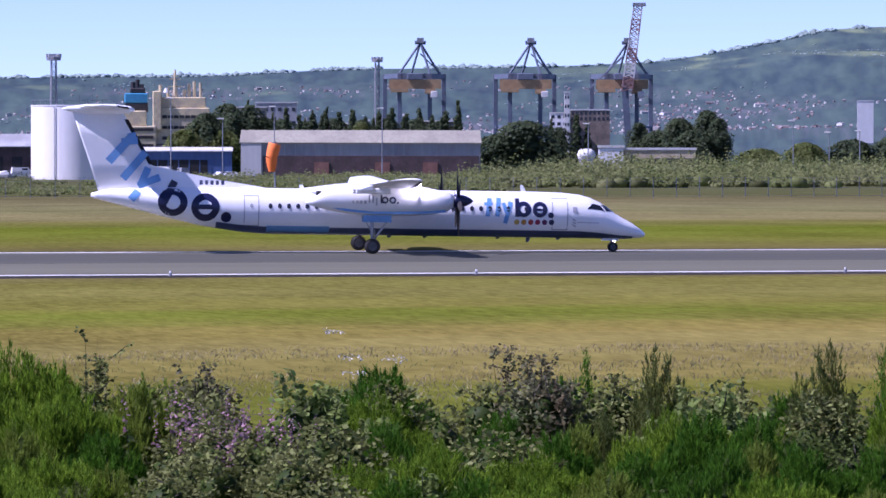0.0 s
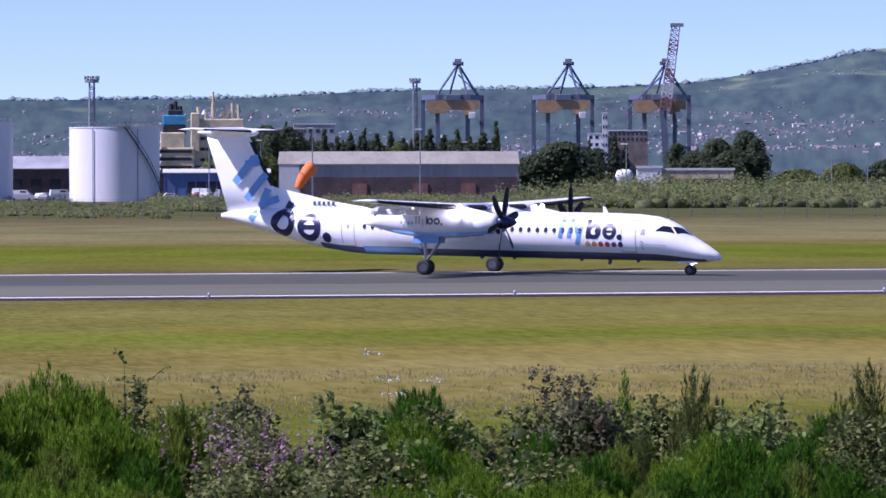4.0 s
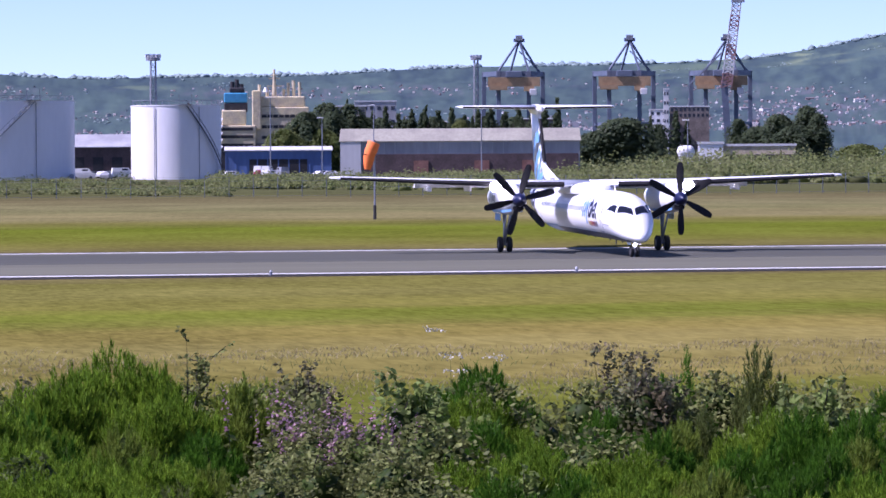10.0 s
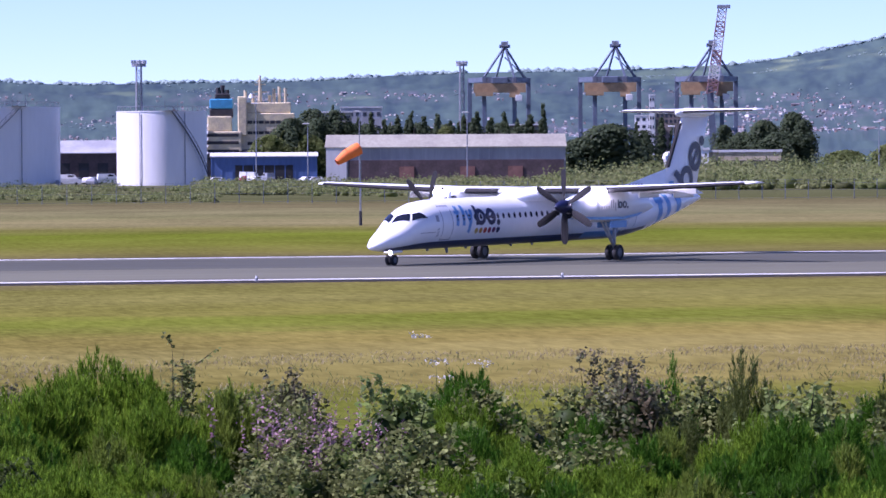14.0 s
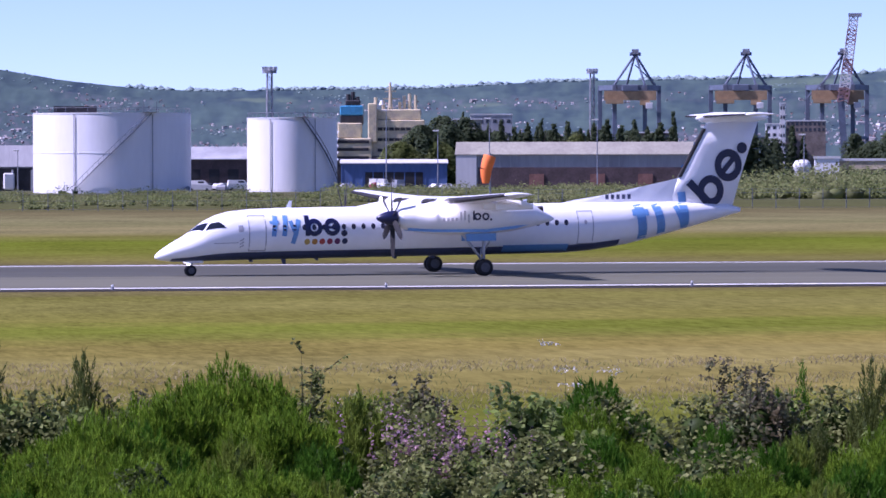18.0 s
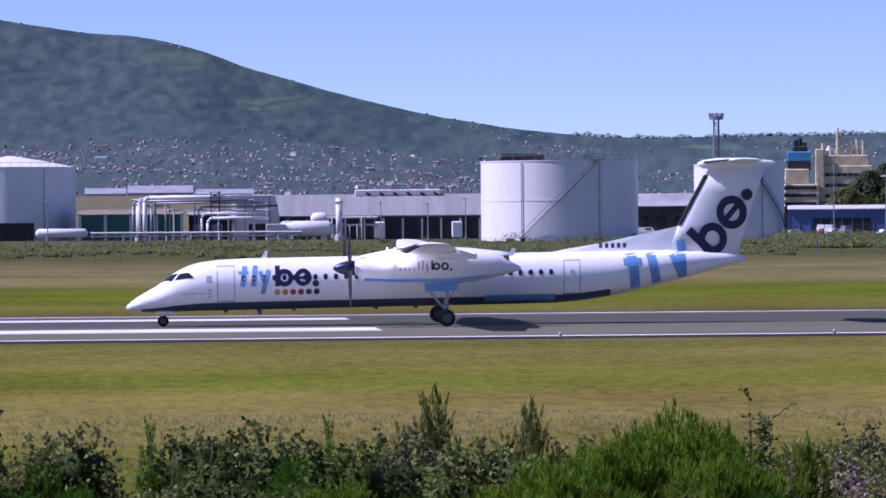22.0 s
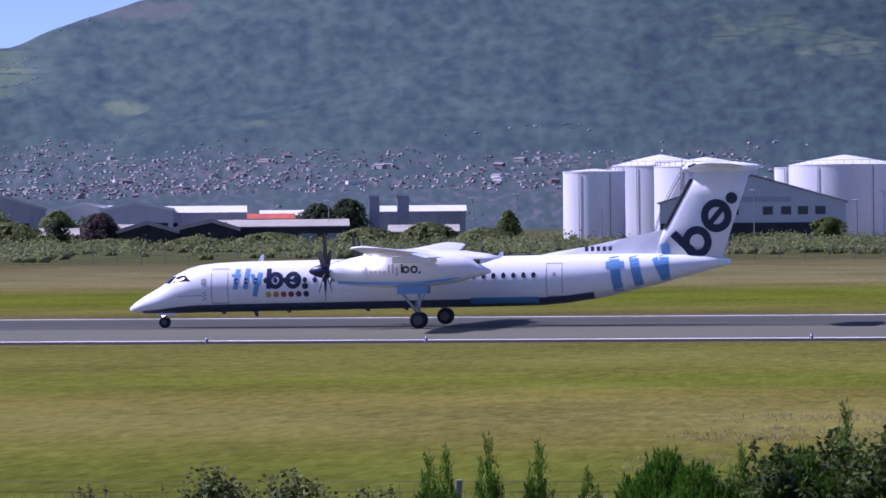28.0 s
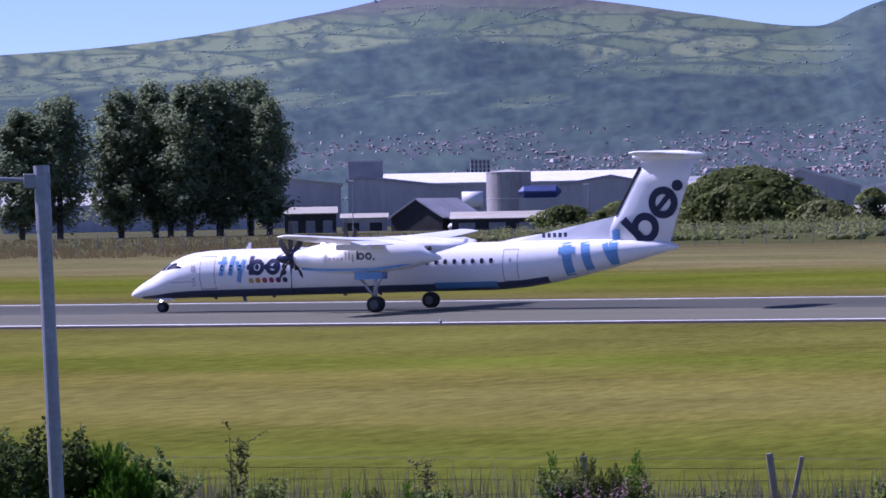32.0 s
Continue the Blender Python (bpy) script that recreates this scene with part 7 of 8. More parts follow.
def tree_tops(name, places, material, label, seed=1):
    """Rounded, uneven tree tops, one for each (x, y, z, radius, height)."""
    rng = np.random.default_rng(seed)
    p = np.array(places)
    n, base = len(p), np.array([tuple(v) for v in ICO_V])
    q = base[None] * rng.uniform(0.72, 1.22, (n, len(base), 1))
    q[:, :, 2] = np.maximum(q[:, :, 2], -0.05)
    verts = p[:, None, :3] + q * np.stack([p[:, 3], p[:, 3], p[:, 4]], 1)[:, None]
    faces = (np.array(ICO_F)[None] + (np.arange(n) * len(base))[:, None, None]).reshape(-1, 3)
    me = bpy.data.meshes.new(name)
    me.from_pydata(verts.reshape(-1, 3).tolist(), [], faces.tolist())
    me.materials.append(material)
    return smooth(tagged(new(name, me), label, "woods", "", "stuff"))


def build_woods():
    """Trees all over the flanks, hedges between the fields, thinner stands among the houses."""
    rnd = random.Random(31)
    near, high, hedges = [], [], []
    for _ in range(90000):
        b, k = rnd.uniform(-28.5, 21.5), rnd.random() ** 0.8
        far = 2000 + (RIDGE_FAR - 2000) * k
        x, y = spot(b, far)
        if farmed(b, far) > 0.3 and rnd.random() > 0.015:
            continue
        town = grade(b, far) < between(CLIMB, b) + 0.12 + 0.25 * noise.noise((x / 70, y / 200, 5.5))
        if town:
            if rnd.random() > -0.10 + 0.55 * noise.noise((x / 120, y / 200, 5)):
                continue
            r = rnd.uniform(1.0, 2.0)
        else:
            if far < RIDGE_FAR - 26 or rnd.random() > (0.55 if b > 6.5 else 0.12):
                continue
            r = rnd.uniform(1.8, 5.5) if b > 6.5 else rnd.uniform(1.2, 2.4)
        h = r * (rnd.uniform(0.45, 0.75) if town else rnd.uniform(0.5, 0.85))
        (near if town else high).append((x, y, hill(b, far) - h * 0.05, r, h))
    for _ in range(1500):
        b, far = rnd.uniform(6.5, 21.0), RIDGE_FAR - rnd.uniform(1, 14)
        x, y = spot(b, far)
        if noise.noise((x / 22, 0, 6.4)) > (-0.25 if b < 15 else 0.15):
            r = rnd.uniform(1.6, 5.0)
            high.append((x, y, hill(b, far) - 0.4, r, r * rnd.uniform(0.5, 1.0)))
    for _ in range(150000):
        b = rnd.uniform(-28, -13.4) if rnd.random() < 0.7 else rnd.uniform(14.2, 21)
        far = rnd.uniform(3100, RIDGE_FAR - 30)
        x, y = spot(b, far)
        u, w = x / 90 + 0.8 * noise.noise((x / 160, y / 160, 1)), y / 74 + 0.9 * noise.noise((x / 210, y / 160, 2))
        if min(abs(w - round(w)) * 0.7, abs(u - round(u)) * 1.5) < 0.022 and far < 4120 and noise.noise((x / 45, y / 45, 9)) > -0.15 and farmed(b, far) > 0.3:
            r = rnd.uniform(0.7, 1.3)
            hedges.append((x, y, hill(b, far), r, r * 0.8))
    tree_tops("town_trees", near, M_hazed_woods, "green trees between the far houses", 5)
    tree_tops("hill_trees", high, M_hazed_woods, "woods over the far hills with haze in their colour", 6)
    tree_tops("hedges", hedges, M_hazed_woods, "hedges between the high fields", 7)


build_city()
build_woods()
for b, h in ((-20.05, 0.24), (-19.15, 0.20)):
    x, y = spot(b, 4190)
    t = thing("hilltop_mast", x, y, hill(b, 4190) - 2, 0, "thin radio mast on the far hilltop", "mast", "hilltop masts")
    part("lattice", lattice(B(), (0, 0, 0), (0, 0, 4190 * math.tan(radians(h))), 1.0, 0.5, 8, 0.4), M_steel, t)

# ---- the bank before the camera: broom, brambles, willowherb, saplings ----
M_broom = leafy("broom_twigs", (0.212, 0.322, 0.022), (0.118, 0.206, 0.012), 0.6, 0.5, 0.5)
M_broom2 = leafy("deep_green_twigs", (0.078, 0.186, 0.012), (0.056, 0.140, 0.009), 0.45, 0.5, 0.5)
M_broom_y = leafy("yellow_broom_twigs", (0.202, 0.260, 0.033), (0.159, 0.224, 0.029), 0.4, 0.5, 0.5)
M_broom_g = leafy("grey_green_twigs", (0.119, 0.152, 0.036), (0.094, 0.119, 0.025), 0.4, 0.5, 0.45)
M_bramble = leafy("bramble_leaves", (0.132, 0.158, 0.040), (0.192, 0.205, 0.066), 0.55, 0.4, 0.35)
M_fresh = leafy("fresh_leaves", (0.172, 0.241, 0.043), (0.232, 0.284, 0.086), 0.4, 0.4, 0.5)
M_rust = leafy("reddish_leaves", (0.172, 0.138, 0.073), (0.146, 0.163, 0.069), 0.5, 0.4, 0.35)
M_purple = leafy("purple_petals", (0.35, 0.19, 0.225), (0.41, 0.27, 0.29), 0.3, 0.3, 0.3)
M_petal = leafy("white_petals", (0.72, 0.70, 0.62), (0.60, 0.58, 0.48), 0.2, 0.3, 0.2)
# very dark leaf colour that paints the shade inside the bushes
M_inner = leafy("painted_inner_shade", (0.042, 0.066, 0.010), (0.030, 0.048, 0.010), 0.3, 0.15, 0.2)
M_darkleaf = leafy("dark_shrub_leaves", (0.062, 0.092, 0.018), (0.095, 0.125, 0.030), 0.5, 0.4, 0.35)
M_wire = mat("rusty_wire", (0.16, 0.13, 0.11), 0.7, 0.3, vary=0.2, size=0.4)
M_twig = mat("dark_twigs", (0.075, 0.060, 0.045), 0.9, vary=0.3, size=0.1)


def blade(verts, faces, p, q, bend, w):
    """A thin tapering blade from p to q that bends on the way."""
    p, q = Vector(p), Vector(q)
    m = (p + q) / 2 + bend
    side = (q - p).cross(Vector((random.gauss(0, 1), random.gauss(0, 1), 0.1))).normalized() * w
    i = len(verts)
    verts += [p - side * 0.7, p + side * 0.7, m + side, m - side, q]
    faces += [(i, i + 1, i + 2, i + 3), (i + 3, i + 2, i + 4)]


def leaf(verts, faces, p, size, rnd):
    u = Vector((rnd.gauss(0, 1), rnd.gauss(0, 1), rnd.gauss(0, 0.5))).normalized()
    v = u.cross(Vector((rnd.gauss(0, 1), rnd.gauss(0, 1), rnd.gauss(0, 1)))).normalized()
    l, w = size * rnd.uniform(0.7, 1.3), size * 0.32 * rnd.uniform(0.8, 1.3)
    i = len(verts)
    verts += [p, p + u * l * 0.5 + v * w, p + u * l, p + u * l * 0.5 - v * w]
    faces.append((i, i + 1, i + 2, i + 3))


def cloud_part(name, verts, faces, material, parent, label=""):
    me = bpy.data.meshes.new(name)
    me.from_pydata([tuple(v) for v in verts], [], faces)
    me.materials.append(material)
    ob = new(name, me)
    ob.parent = parent
    ob["kind"] = "stuff"
    if label:
        ob["label"] = label
    return ob


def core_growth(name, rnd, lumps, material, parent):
    """The dense inside of a bush: lumps coloured dark for the shade in there."""
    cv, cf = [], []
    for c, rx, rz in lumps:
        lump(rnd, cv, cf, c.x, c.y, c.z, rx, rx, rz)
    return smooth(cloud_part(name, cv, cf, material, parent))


def broom(sd, material, label, h=1.7, spread=0.75, dense=1.0, spiky=0.0):
    """Fine upright plumes of twigs all over a rounded form."""
    rnd = random.Random(sd)
    random.seed(sd)
    t = thing("broom_bush", 0, 0, 0, 0, label, "bush", "bushes on the bank")
    tv, tf, lumps = [], [], []
    domes = [(Vector((0, 0, 0)), 0.62 * spread, h)]
    for i in range(int(4 + 3 * dense)):
        a = 6.283 * (i + rnd.random() * 0.6) / int(4 + 3 * dense)
        domes.append((Vector((math.cos(a), math.sin(a), 0)) * spread * rnd.uniform(0.45, 0.75), spread * rnd.uniform(0.34, 0.5), h * rnd.uniform(0.62, 0.92)))
    for c, r, top in domes:
        lumps.append((c + Vector((0, 0, top * 0.30)), r * 0.78, top * 0.52))
        for _ in range(int(46 * dense * (1.6 if c.length == 0 else 1.0))):
            a, k = rnd.uniform(0, 6.283), math.sqrt(rnd.random())
            out = Vector((math.cos(a), math.sin(a), 0))
            z = top * (0.45 + 0.55 * math.sqrt(max(0.0, 1 - k * k))) * rnd.uniform(0.86, 1.0 + spiky)
            tip = c + out * r * k + Vector((0, 0, z))
            axis = (Vector((0, 0, 1)) + out * 0.5 * k + Vector((rnd.gauss(0, 0.12), rnd.gauss(0, 0.12), 0))).normalized()
            size = rnd.uniform(0.34, 0.60) * (1 + 2 * spiky)
            wide = rnd.uniform(0.030, 0.055)
            for _ in range(70):
                s = rnd.random() ** 0.9
                q = wide * (1.1 - s * s)
                p = tip - axis * size * (1 - s) + Vector((rnd.gauss(0, q), rnd.gauss(0, q), 0))
                d = (axis + Vector((rnd.gauss(0, 0.28), rnd.gauss(0, 0.28), 0.1))).normalized() * rnd.uniform(0.05, 0.12)
                w = d.cross(Vector((rnd.gauss(0, 1), rnd.gauss(0, 1), rnd.gauss(0, 0.3)))).normalized() * rnd.uniform(0.005, 0.009)
                i = len(tv)
                tv += [p - w, p + w, p + d]
                tf.append((i, i + 1, i + 2))
    cloud_part("foliage", tv, tf, material, t)
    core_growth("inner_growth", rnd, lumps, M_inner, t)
    return t


def leafy_bush(sd, material, label, h=1.3, spread=0.8, n=1500, size=0.07, name="bramble_bush", sprigs=14, core=True):
    rnd = random.Random(sd)
    random.seed(sd)
    t = thing(name, 0, 0, 0, 0, label, "bush", "bushes on the bank")
    lv, lf, sv, sf = [], [], [], []
    lumps = [(Vector((rnd.uniform(-0.6, 0.6) * spread, rnd.uniform(-0.6, 0.6) * spread, h * rnd.uniform(0.15, 0.62))), rnd.uniform(0.25, 0.5) * spread) for _ in range(9)]
    for _ in range(n):
        c, r = rnd.choice(lumps)
        d = Vector((rnd.gauss(0, 1), rnd.gauss(0, 1), rnd.gauss(0.25, 1))).normalized()
        leaf(lv, lf, c + d * r * rnd.uniform(0.55, 1.08), size, rnd)
    for _ in range(sprigs):
        c, r = rnd.choice(lumps)
        p = c + Vector((rnd.gauss(0, 0.2) * spread, rnd.gauss(0, 0.2) * spread, r * 0.4))
        q = p + Vector((rnd.gauss(0, 0.14), rnd.gauss(0, 0.14), rnd.uniform(0.08, 0.22) * h))
        blade(sv, sf, p, q, Vector((rnd.gauss(0, 0.03), 0, 0)), 0.007)
        for i in range(34):
            leaf(lv, lf, p.lerp(q, 0.1 + 0.9 * i / 33), size * 0.9, rnd)
    for c, r in lumps:
        blade(sv, sf, (0, 0, 0), c, Vector((0, 0, 0.05)), 0.014)
        for _ in range(5):
            d = Vector((rnd.gauss(0, 1), rnd.gauss(0, 1), rnd.gauss(0.2, 1))).normalized()
            blade(sv, sf, c, c + d * r, Vector((0, 0, 0.02)), 0.006)
    cloud_part("foliage", lv, lf, material, t)
    cloud_part("stem_growth", sv, sf, M_twig, t)
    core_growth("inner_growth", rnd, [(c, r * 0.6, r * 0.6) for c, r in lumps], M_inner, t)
    return t


def willowherb(sd, label):
    rnd = random.Random(sd)
    random.seed(sd)
    t = thing("willowherb", 0, 0, 0, 0, label, "wild flower", "flowers on the bank")
    lv, lf, sv, sf, fv, ff = [], [], [], [], [], []
    for _ in range(17):
        x, y, h = rnd.gauss(0, 0.34), rnd.gauss(0, 0.34), rnd.uniform(1.3, 1.95)
        top = Vector((x * 1.3, y * 1.3, h))
        blade(sv, sf, (x, y, 0), top, Vector((0, 0, 0)), 0.008)
        for i in range(34):
            leaf(lv, lf, Vector((x, y, 0)).lerp(top, 0.15 + 0.6 * i / 34), 0.10, rnd)
        for i in range(26):
            s = 0.74 + 0.26 * i / 26
            leaf(fv, ff, Vector((x, y, 0)).lerp(top, s) + Vector((rnd.gauss(0, 0.02), rnd.gauss(0, 0.02), 0)), 0.055 * (1.25 - (s - 0.74) * 3), rnd)
    cloud_part("foliage", lv, lf, M_bramble, t)
    cloud_part("stem_growth", sv, sf, M_twig, t)
    cloud_part("flower_growth", fv, ff, M_purple, t, "purple flower spikes")
    return t


def umbel(sd, label):
    rnd = random.Random(sd)
    random.seed(sd)
    t = thing("cow_parsley", 0, 0, 0, 0, label, "wild flower", "flowers on the bank")
    sv, sf, fv, ff = [], [], [], []
    for _ in range(4):
        x, y, h = rnd.gauss(0, 0.16), rnd.gauss(0, 0.22), rnd.uniform(1.4, 2.0)
        blade(sv, sf, (x * 0.3, y * 0.3, 0), (x, y, h), Vector((0, 0, 0)), 0.016)
        for _ in range(34):
            a, r = rnd.uniform(0, 6.28), 0.13 * math.sqrt(rnd.random())
            leaf(fv, ff, Vector((x + r * math.cos(a), y + r * math.sin(a), h + rnd.gauss(0, 0.015))), 0.028, rnd)
    cloud_part("stem_growth", sv, sf, M_weed, t)
    cloud_part("flower_growth", fv, ff, M_petal, t, "flat white flower heads")
    return t


def sapling(sd, label, material, h=1.6, n=300):
    rnd = random.Random(sd)
    random.seed(sd)
    t = thing("sapling", 0, 0, 0, 0, label, "sapling", "saplings on the bank")
    lv, lf, sv, sf = [], [], [], []
    for k in range(5):
        top = Vector((rnd.gauss(0, 0.16), rnd.gauss(0, 0.16), h * rnd.uniform(0.7, 1.0)))
        blade(sv, sf, (0, 0, 0), top, Vector((rnd.gauss(0, 0.04), 0, 0)), 0.012)
        for _ in range(11):
            s = rnd.uniform(0.3, 0.97)
            p = top * s
            q = p + Vector((rnd.gauss(0, 0.13), rnd.gauss(0, 0.13), rnd.uniform(0.05, 0.22)))
            blade(sv, sf, p, q, Vector((0, 0, 0)), 0.006)
            for i in range(14):
                leaf(lv, lf, p.lerp(q, i / 13), 0.06, rnd)
    cloud_part("foliage", lv, lf, material, t)
    cloud_part("stem_growth", sv, sf, M_twig, t)
    return t


PLANTS = {
    "broom_a": broom(101, M_broom, "bright green broom bush with dense upright twigs", 2.0, 0.95, 1.7),
    "broom_b": broom(102, M_broom2, "bright green broom bush with dense upright twigs", 1.8, 0.7, 1.2),
    "broom_y": broom(103, M_broom_y, "yellow-green broom bush with upright twigs", 1.7, 0.6, 1.0),
    "broom_g": broom(104, M_broom_g, "grey-green spiky broom bush", 1.9, 0.5, 0.7, 0.30),
    "spiky": broom(105, M_broom2, "tall spiky green broom shoots", 2.1, 0.30, 0.4, 0.45),
    "bramble_a": leafy_bush(111, M_bramble, "grey-green bramble thicket with small leaves", 1.7, 1.0, 4200, 0.060),
    "bramble_b": leafy_bush(112, M_bramble, "dusty green bramble thicket", 1.5, 0.9, 3400, 0.066),
    "fresh": leafy_bush(113, M_fresh, "fresh green leafy shrub with long shoots", 1.8, 0.65, 1300, 0.085, "leafy_shrub", 22),
    "rust": leafy_bush(114, M_rust, "dark reddish shrub with upright sprigs", 1.9, 0.7, 1800, 0.062, "reddish_shrub", 26),
    "dark": leafy_bush(115, M_darkleaf, "dark green leafy shrub", 1.8, 0.9, 3600, 0.072, "leafy_shrub", 10),
    "herb": willowherb(121, "purple flowering willowherb clump"),
    "umbel": umbel(122, "white flat-headed cow parsley"),
    "sap_g": sapling(131, "thin green sapling with sparse leaves", M_fresh, 2.2),
    "sap_r": sapling(132, "thin reddish sapling with sparse leaves", M_rust, 2.2),
    "sap_d": sapling(133, "thin dark sapling with sparse leaves", M_bramble, 2.2),
}
USED = set()
TALL = {k: sorted(v.co.z for c in ob.children for v in c.data.vertices)[-12] for k, ob in PLANTS.items()}


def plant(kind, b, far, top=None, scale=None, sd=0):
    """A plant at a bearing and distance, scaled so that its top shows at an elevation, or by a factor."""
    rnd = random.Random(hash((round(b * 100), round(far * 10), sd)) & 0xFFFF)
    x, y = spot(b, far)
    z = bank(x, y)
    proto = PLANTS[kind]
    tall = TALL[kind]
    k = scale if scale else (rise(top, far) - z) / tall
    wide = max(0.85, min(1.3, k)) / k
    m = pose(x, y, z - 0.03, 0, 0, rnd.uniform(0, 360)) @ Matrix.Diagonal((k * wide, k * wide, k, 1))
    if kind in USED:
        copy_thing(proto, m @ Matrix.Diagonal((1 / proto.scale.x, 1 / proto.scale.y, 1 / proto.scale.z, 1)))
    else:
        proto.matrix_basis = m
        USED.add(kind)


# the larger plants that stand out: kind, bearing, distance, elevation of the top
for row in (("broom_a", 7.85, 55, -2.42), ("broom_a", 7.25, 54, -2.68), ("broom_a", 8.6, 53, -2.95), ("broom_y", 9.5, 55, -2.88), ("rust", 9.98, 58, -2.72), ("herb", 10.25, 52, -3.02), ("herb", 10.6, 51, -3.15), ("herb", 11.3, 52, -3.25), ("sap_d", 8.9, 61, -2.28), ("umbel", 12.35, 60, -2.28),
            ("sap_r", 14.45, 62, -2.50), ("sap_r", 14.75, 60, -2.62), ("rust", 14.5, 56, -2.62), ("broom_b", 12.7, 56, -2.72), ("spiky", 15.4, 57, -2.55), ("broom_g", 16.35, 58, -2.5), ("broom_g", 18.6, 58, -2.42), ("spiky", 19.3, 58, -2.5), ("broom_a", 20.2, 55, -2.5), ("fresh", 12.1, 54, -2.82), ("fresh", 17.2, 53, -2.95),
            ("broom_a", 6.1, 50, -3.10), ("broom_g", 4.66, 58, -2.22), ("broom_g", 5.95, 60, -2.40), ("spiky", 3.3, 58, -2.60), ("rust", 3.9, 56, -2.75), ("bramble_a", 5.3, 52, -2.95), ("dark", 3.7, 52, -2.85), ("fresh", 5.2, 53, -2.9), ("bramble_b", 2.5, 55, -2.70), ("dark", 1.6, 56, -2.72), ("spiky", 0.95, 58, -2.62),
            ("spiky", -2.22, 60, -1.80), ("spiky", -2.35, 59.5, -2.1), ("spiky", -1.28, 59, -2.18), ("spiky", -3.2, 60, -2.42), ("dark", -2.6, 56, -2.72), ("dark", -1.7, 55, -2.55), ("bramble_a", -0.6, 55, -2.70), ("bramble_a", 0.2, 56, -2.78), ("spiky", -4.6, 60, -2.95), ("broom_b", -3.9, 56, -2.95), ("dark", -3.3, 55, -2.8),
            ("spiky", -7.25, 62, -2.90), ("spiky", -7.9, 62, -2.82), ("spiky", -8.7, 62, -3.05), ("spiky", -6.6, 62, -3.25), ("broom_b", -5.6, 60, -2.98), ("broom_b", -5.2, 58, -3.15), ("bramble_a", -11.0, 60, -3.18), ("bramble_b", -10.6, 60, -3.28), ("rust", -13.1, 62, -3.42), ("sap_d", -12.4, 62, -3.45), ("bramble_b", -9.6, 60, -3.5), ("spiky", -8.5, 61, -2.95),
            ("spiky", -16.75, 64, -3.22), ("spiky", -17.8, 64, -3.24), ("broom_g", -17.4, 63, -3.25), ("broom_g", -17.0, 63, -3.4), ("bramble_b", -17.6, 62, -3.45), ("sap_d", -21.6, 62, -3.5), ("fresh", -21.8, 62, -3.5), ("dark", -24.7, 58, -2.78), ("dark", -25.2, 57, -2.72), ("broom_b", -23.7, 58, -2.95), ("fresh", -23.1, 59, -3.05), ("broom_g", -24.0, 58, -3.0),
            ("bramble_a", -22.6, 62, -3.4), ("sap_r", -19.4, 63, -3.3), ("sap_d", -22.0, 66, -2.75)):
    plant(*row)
# the thicket between them
rnd = random.Random(9)
b = 21.5
while b > -5.2:
    for far, d0, d1 in ((59, -3.15, -2.85), (55, -3.45, -3.0), (51, -3.7, -3.25), (47.5, -4.05, -3.55), (44.5, -4.4, -3.9)):
        near_end = max(0.0, min(1.0, (3.0 - b) / 8))
        kind = rnd.choice(("broom_b", "broom_b", "broom_a", "bramble_a", "bramble_b", "bramble_a", "bramble_b", "dark", "dark", "fresh", "rust", "broom_g"))
        if b < 6.5 and rnd.random() < 0.55:
            kind = rnd.choice(("broom_b", "broom_b", "broom_a", "spiky", "dark"))
        if 9.6 < b < 15 and far < 58:
            kind = rnd.choice(("bramble_a", "bramble_b", "bramble_a", "fresh", "broom_b", "broom_a"))
        if far < 53 and b > 4 and rnd.random() < 0.80:
            kind = rnd.choice(("broom_a", "broom_b", "broom_a", "broom_b", "broom_y"))
        if 9.4 < b < 12.0 and far < 53:
            kind = rnd.choice(("bramble_a", "bramble_b", "bramble_b", "fresh"))
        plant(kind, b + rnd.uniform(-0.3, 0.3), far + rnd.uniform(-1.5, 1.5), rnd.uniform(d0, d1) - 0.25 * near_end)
    b -= 0.74
while b > -26:
    for far in (60, 63):
        if rnd.random() < 0.5:
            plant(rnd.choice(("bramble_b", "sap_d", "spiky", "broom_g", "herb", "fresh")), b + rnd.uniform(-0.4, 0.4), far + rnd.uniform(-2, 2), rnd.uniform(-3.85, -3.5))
    b -= 0.7

# wire fence at the foot of the bank
FENCE_Y = 70.0
wf = thing("stock_fence", 0, FENCE_Y, 0, 0, "old wire stock fence with weathered posts in the grass", "fence")
for i in range(6):
    x = -33.5 + 11.6 * i
    z = bank(x, FENCE_Y)
    lean = random.Random(i).uniform(-4, 4)
    part("fence_post", box(B(), -0.05, -0.05, -0.2, 0.05, 0.05, 1.16, 0.012), M_wood, wf, at=pose(x, 0, z, 0, lean, 0))
part("leaning_brace", box(B(), -0.035, -0.035, -0.2, 0.035, 0.035, 1.2, 0.01), M_wood, wf, "leaning wooden brace", at=pose(FENCE_Y * math.tan(radians(-14.78)) + 0.08, -0.15, bank(0, FENCE_Y), 0, 13, 0))
part("brace_post", box(B(), -0.05, -0.05, -0.2, 0.05, 0.05, 1.22, 0.01), M_wood, wf, "thick wooden strainer post", at=pose(FENCE_Y * math.tan(radians(-14.86)), 0, bank(0, FENCE_Y), 0, -7, 0))
for k, z in enumerate((0.25, 0.5, 0.75, 0.95, 1.12)):
    part("wire", rod(B(), (-37, 0, bank(0, FENCE_Y) + z), (25, 0, bank(0, FENCE_Y) + z + 0.01), 0.004, sides=4), M_wire, wf)
verts, faces = [], []
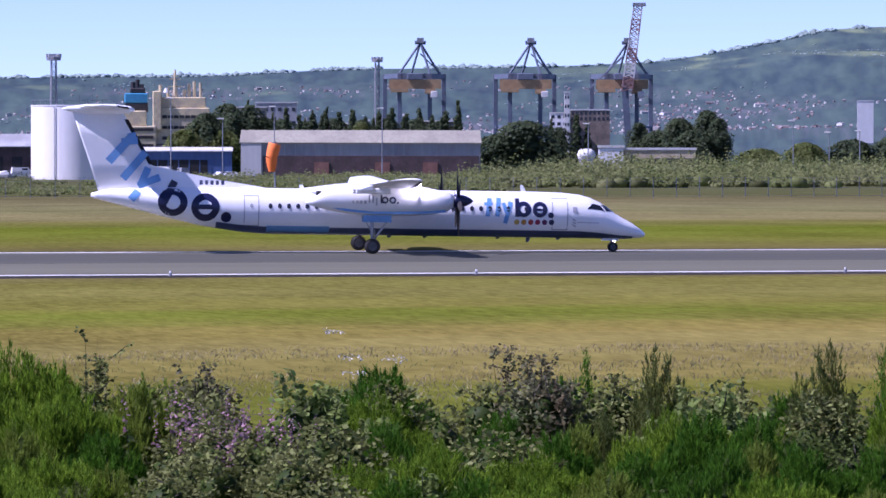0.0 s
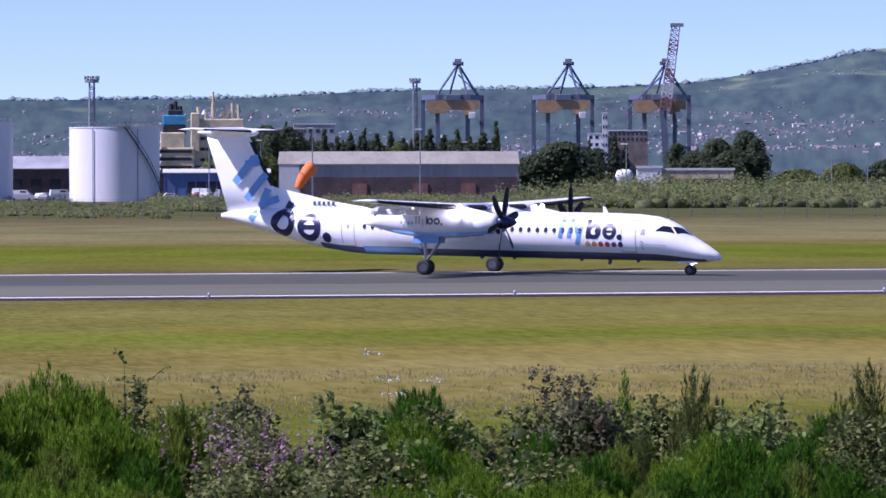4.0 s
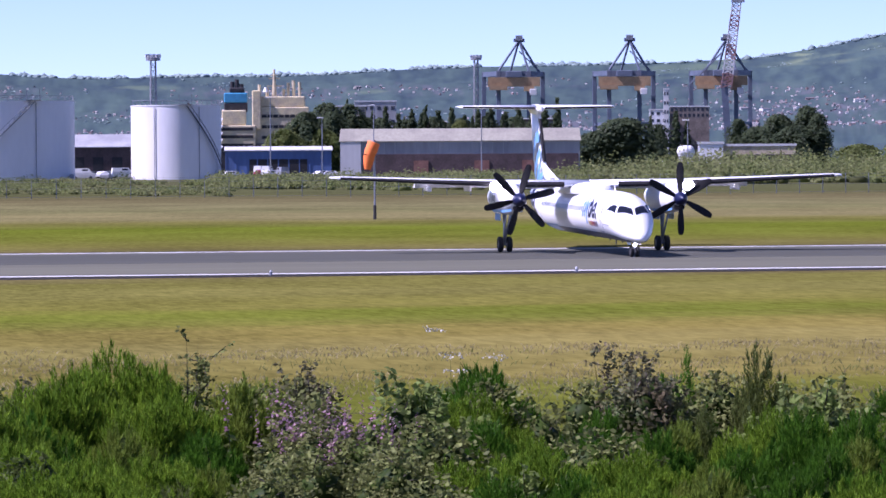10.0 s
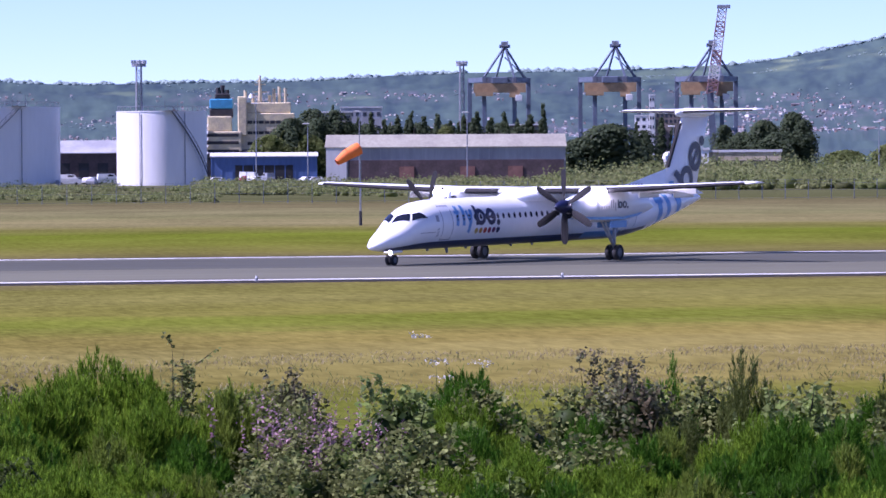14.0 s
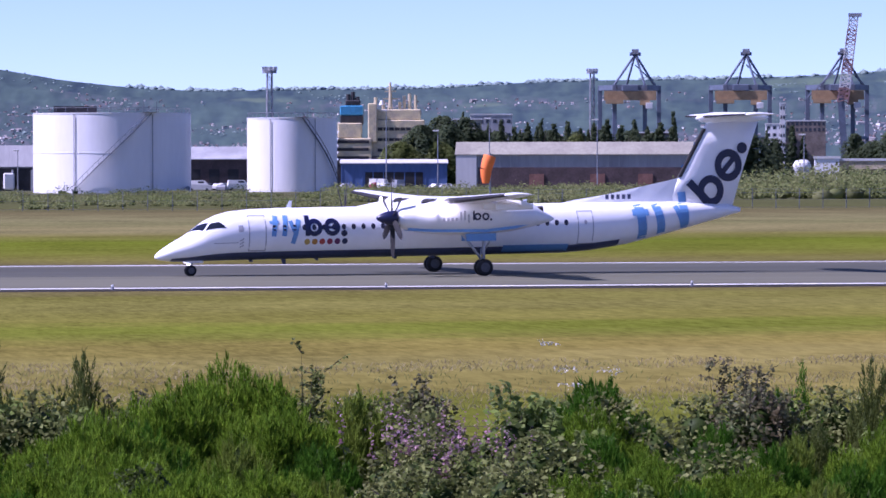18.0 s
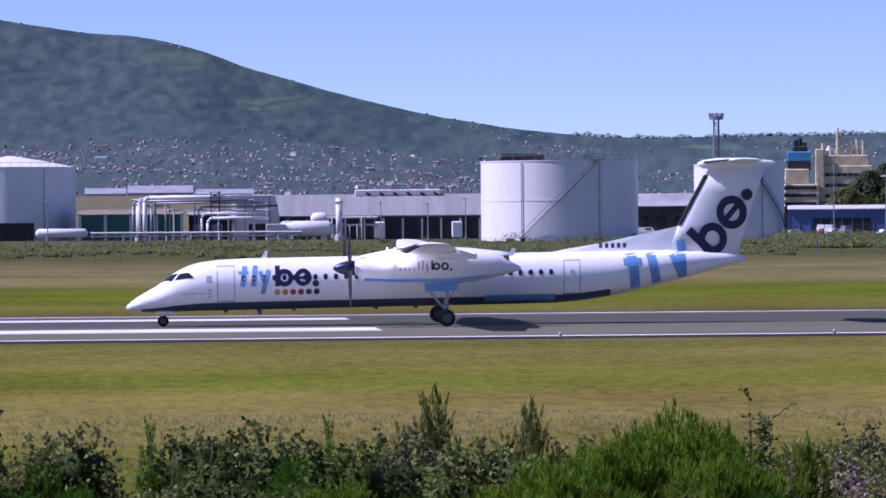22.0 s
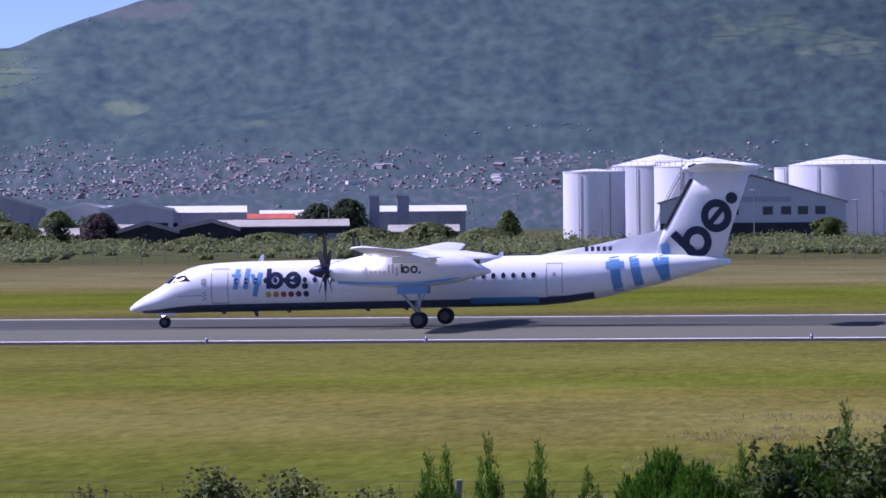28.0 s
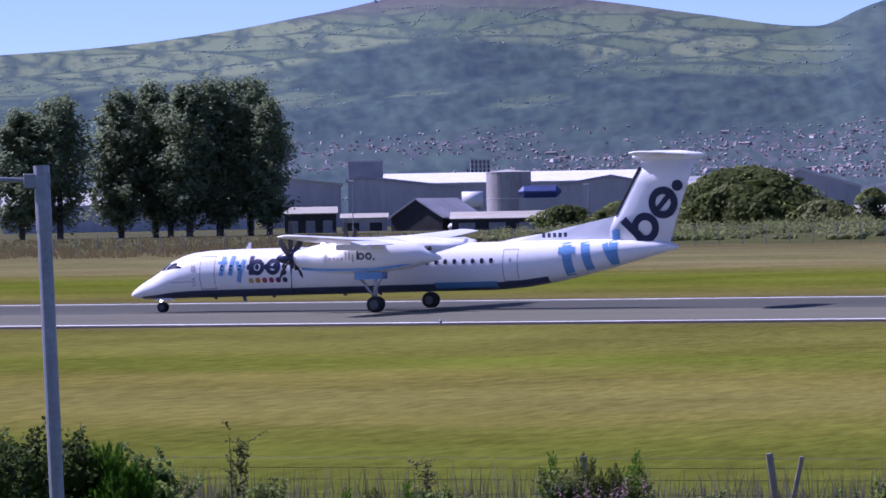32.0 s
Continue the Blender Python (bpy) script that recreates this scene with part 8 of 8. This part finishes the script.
for i in range(207):
    x = -37 + 0.3 * i
    j = len(verts)
    z = bank(0, FENCE_Y)
    verts += [(x - 0.002, 0, z + 0.1), (x + 0.002, 0, z + 0.1), (x + 0.002, 0, z + 0.96), (x - 0.002, 0, z + 0.96), (x, 0.004, z + 0.5)]
    faces += [(j, j + 1, j + 2, j + 3)]
cloud_part("wire_netting", verts, faces, M_wire, wf)["kind"] = "stuff"

# leaning lamp column close to the camera
lx, ly = spot(-24.30, 48)
col = thing("lamp_column", lx, ly, bank(lx, ly), 24.3, "grey galvanised lamp column leaning slightly, with a side arm", "lamp post")
h = rise(0.62, 48) - bank(lx, ly)
lean = 1.7
part("column", rod(B(), (0.0, 0, -0.3), (-h * math.tan(radians(lean)), 0, h), 0.083, 0.078, 14), M_galv, col)
part("sleeve", rod(B(), (-h * 0.86 * math.tan(radians(lean)), 0, h * 0.86), (-h * math.tan(radians(lean)), 0, h + 0.01), 0.089, sides=14), M_galv, col)
part("side_arm", rod(B(), (-h * math.tan(radians(lean)), 0, h - 0.16), (-h * math.tan(radians(lean)) - 1.9, 0.0, h - 0.09), 0.032, 0.026, 8), M_galv, col)
part("arm_bracket", box(B(), -h * math.tan(radians(lean)) - 0.2, -0.05, h - 0.24, -h * math.tan(radians(lean)) + 0.1, 0.05, h - 0.08, 0.01), M_galv, col)
part("lamp_head", box(B(), -h * math.tan(radians(lean)) - 2.5, -0.09, h - 0.12, -h * math.tan(radians(lean)) - 1.85, 0.09, h - 0.02, 0.03), M_lightgrey, col)

# ---- what moves: the airliner on its way round, its propellers and wheels, the windsock ----
TAXI = [(0, 51.43, 232.06, -7.5), (2, 53.16, 232.25, -23.8), (3.5, 54.25, 231.86, -35.4), (6, 55.64, 230.47, -55.3), (7, 56.23, 229.88, -63.8), (8, 56.53, 228.89, -73.2), (9, 56.78, 227.9, -83.3), (10, 56.83, 226.91, -93.2),
        (11, 56.83, 226.12, -103.9), (12, 56.53, 225.22, -115.1), (13, 55.64, 223.74, -126.7), (15.5, 51.21, 219.63, -154.2), (16, 49.5, 218.1, -158.7), (17.5, 43.17, 213.31, -171.0), (19, 35.87, 211.86, -178.3), (21, 24.33, 211.97, -181.8),
        (23, 10.75, 212.73, -182.0), (24.5, -0.55, 213.59, -180.6), (27, -22.69, 214.24, -180.0), (28, -32.61, 214.53, -180.3), (30, -54.13, 214.63, -180.3), (32, -76.94, 214.34, -179.8)]


def along(t):
    for a, b in zip(TAXI, TAXI[1:]):
        if t <= b[0]:
            k = (t - a[0]) / (b[0] - a[0])
            return [a[i] + (b[i] - a[i]) * k for i in (1, 2, 3)]
    return TAXI[-1][1:]


def motions():
    walk(airliner, [(t, pose(x, y, 0.036, 0, STANCE, h)) for t, x, y, h in TAXI])
    steps = [i / 15 for i in range(481)]
    for k, prop in enumerate(PROPS):
        place = prop.matrix_basis.translation.copy()
        walk(prop, [(t, pose(*place, -76 * 15 * t - 17 * k, 0, 0)) for t in steps])
    # the sock: which way it points and how far it hangs
    SWING = [(0, 180, 76), (1, 180, 70), (2, 180, 82), (3.5, 182, 50), (5, 190, 50), (7, 190, 55), (8, 195, 42), (9, 200, 48), (10, 180, 68), (11, 180, 80), (12, 190, 48), (13, 185, 22), (14.5, 190, 30), (16, 190, 52), (17.5, 180, 72), (19, 180, 74), (20, 180, 70), (21, 180, 82), (24, 180, 60), (28, 185, 50), (32, 180, 70)]
    walk(sock, [(t, pose(0, 0, WS_TOP - 0.1, 0, hang, turn)) for t, turn, hang in SWING])
    walk(sock_tail, [(t, pose(1.18, 0, 0, 0, 6 + hang * 0.12, 0)) for t, turn, hang in SWING])
    rolled, last, rows = 0.0, along(0), []
    for i in range(961):
        now = along(i / 30)
        rolled += math.hypot(now[0] - last[0], now[1] - last[1])
        last = now
        rows.append((i / 30, rolled))
    for wheel, r in WHEELS:
        place = wheel.matrix_basis.translation.copy()
        walk(wheel, [(t, pose(*place, 0, math.degrees(d / (r * SIZE)), 0)) for t, d in rows])


motions()
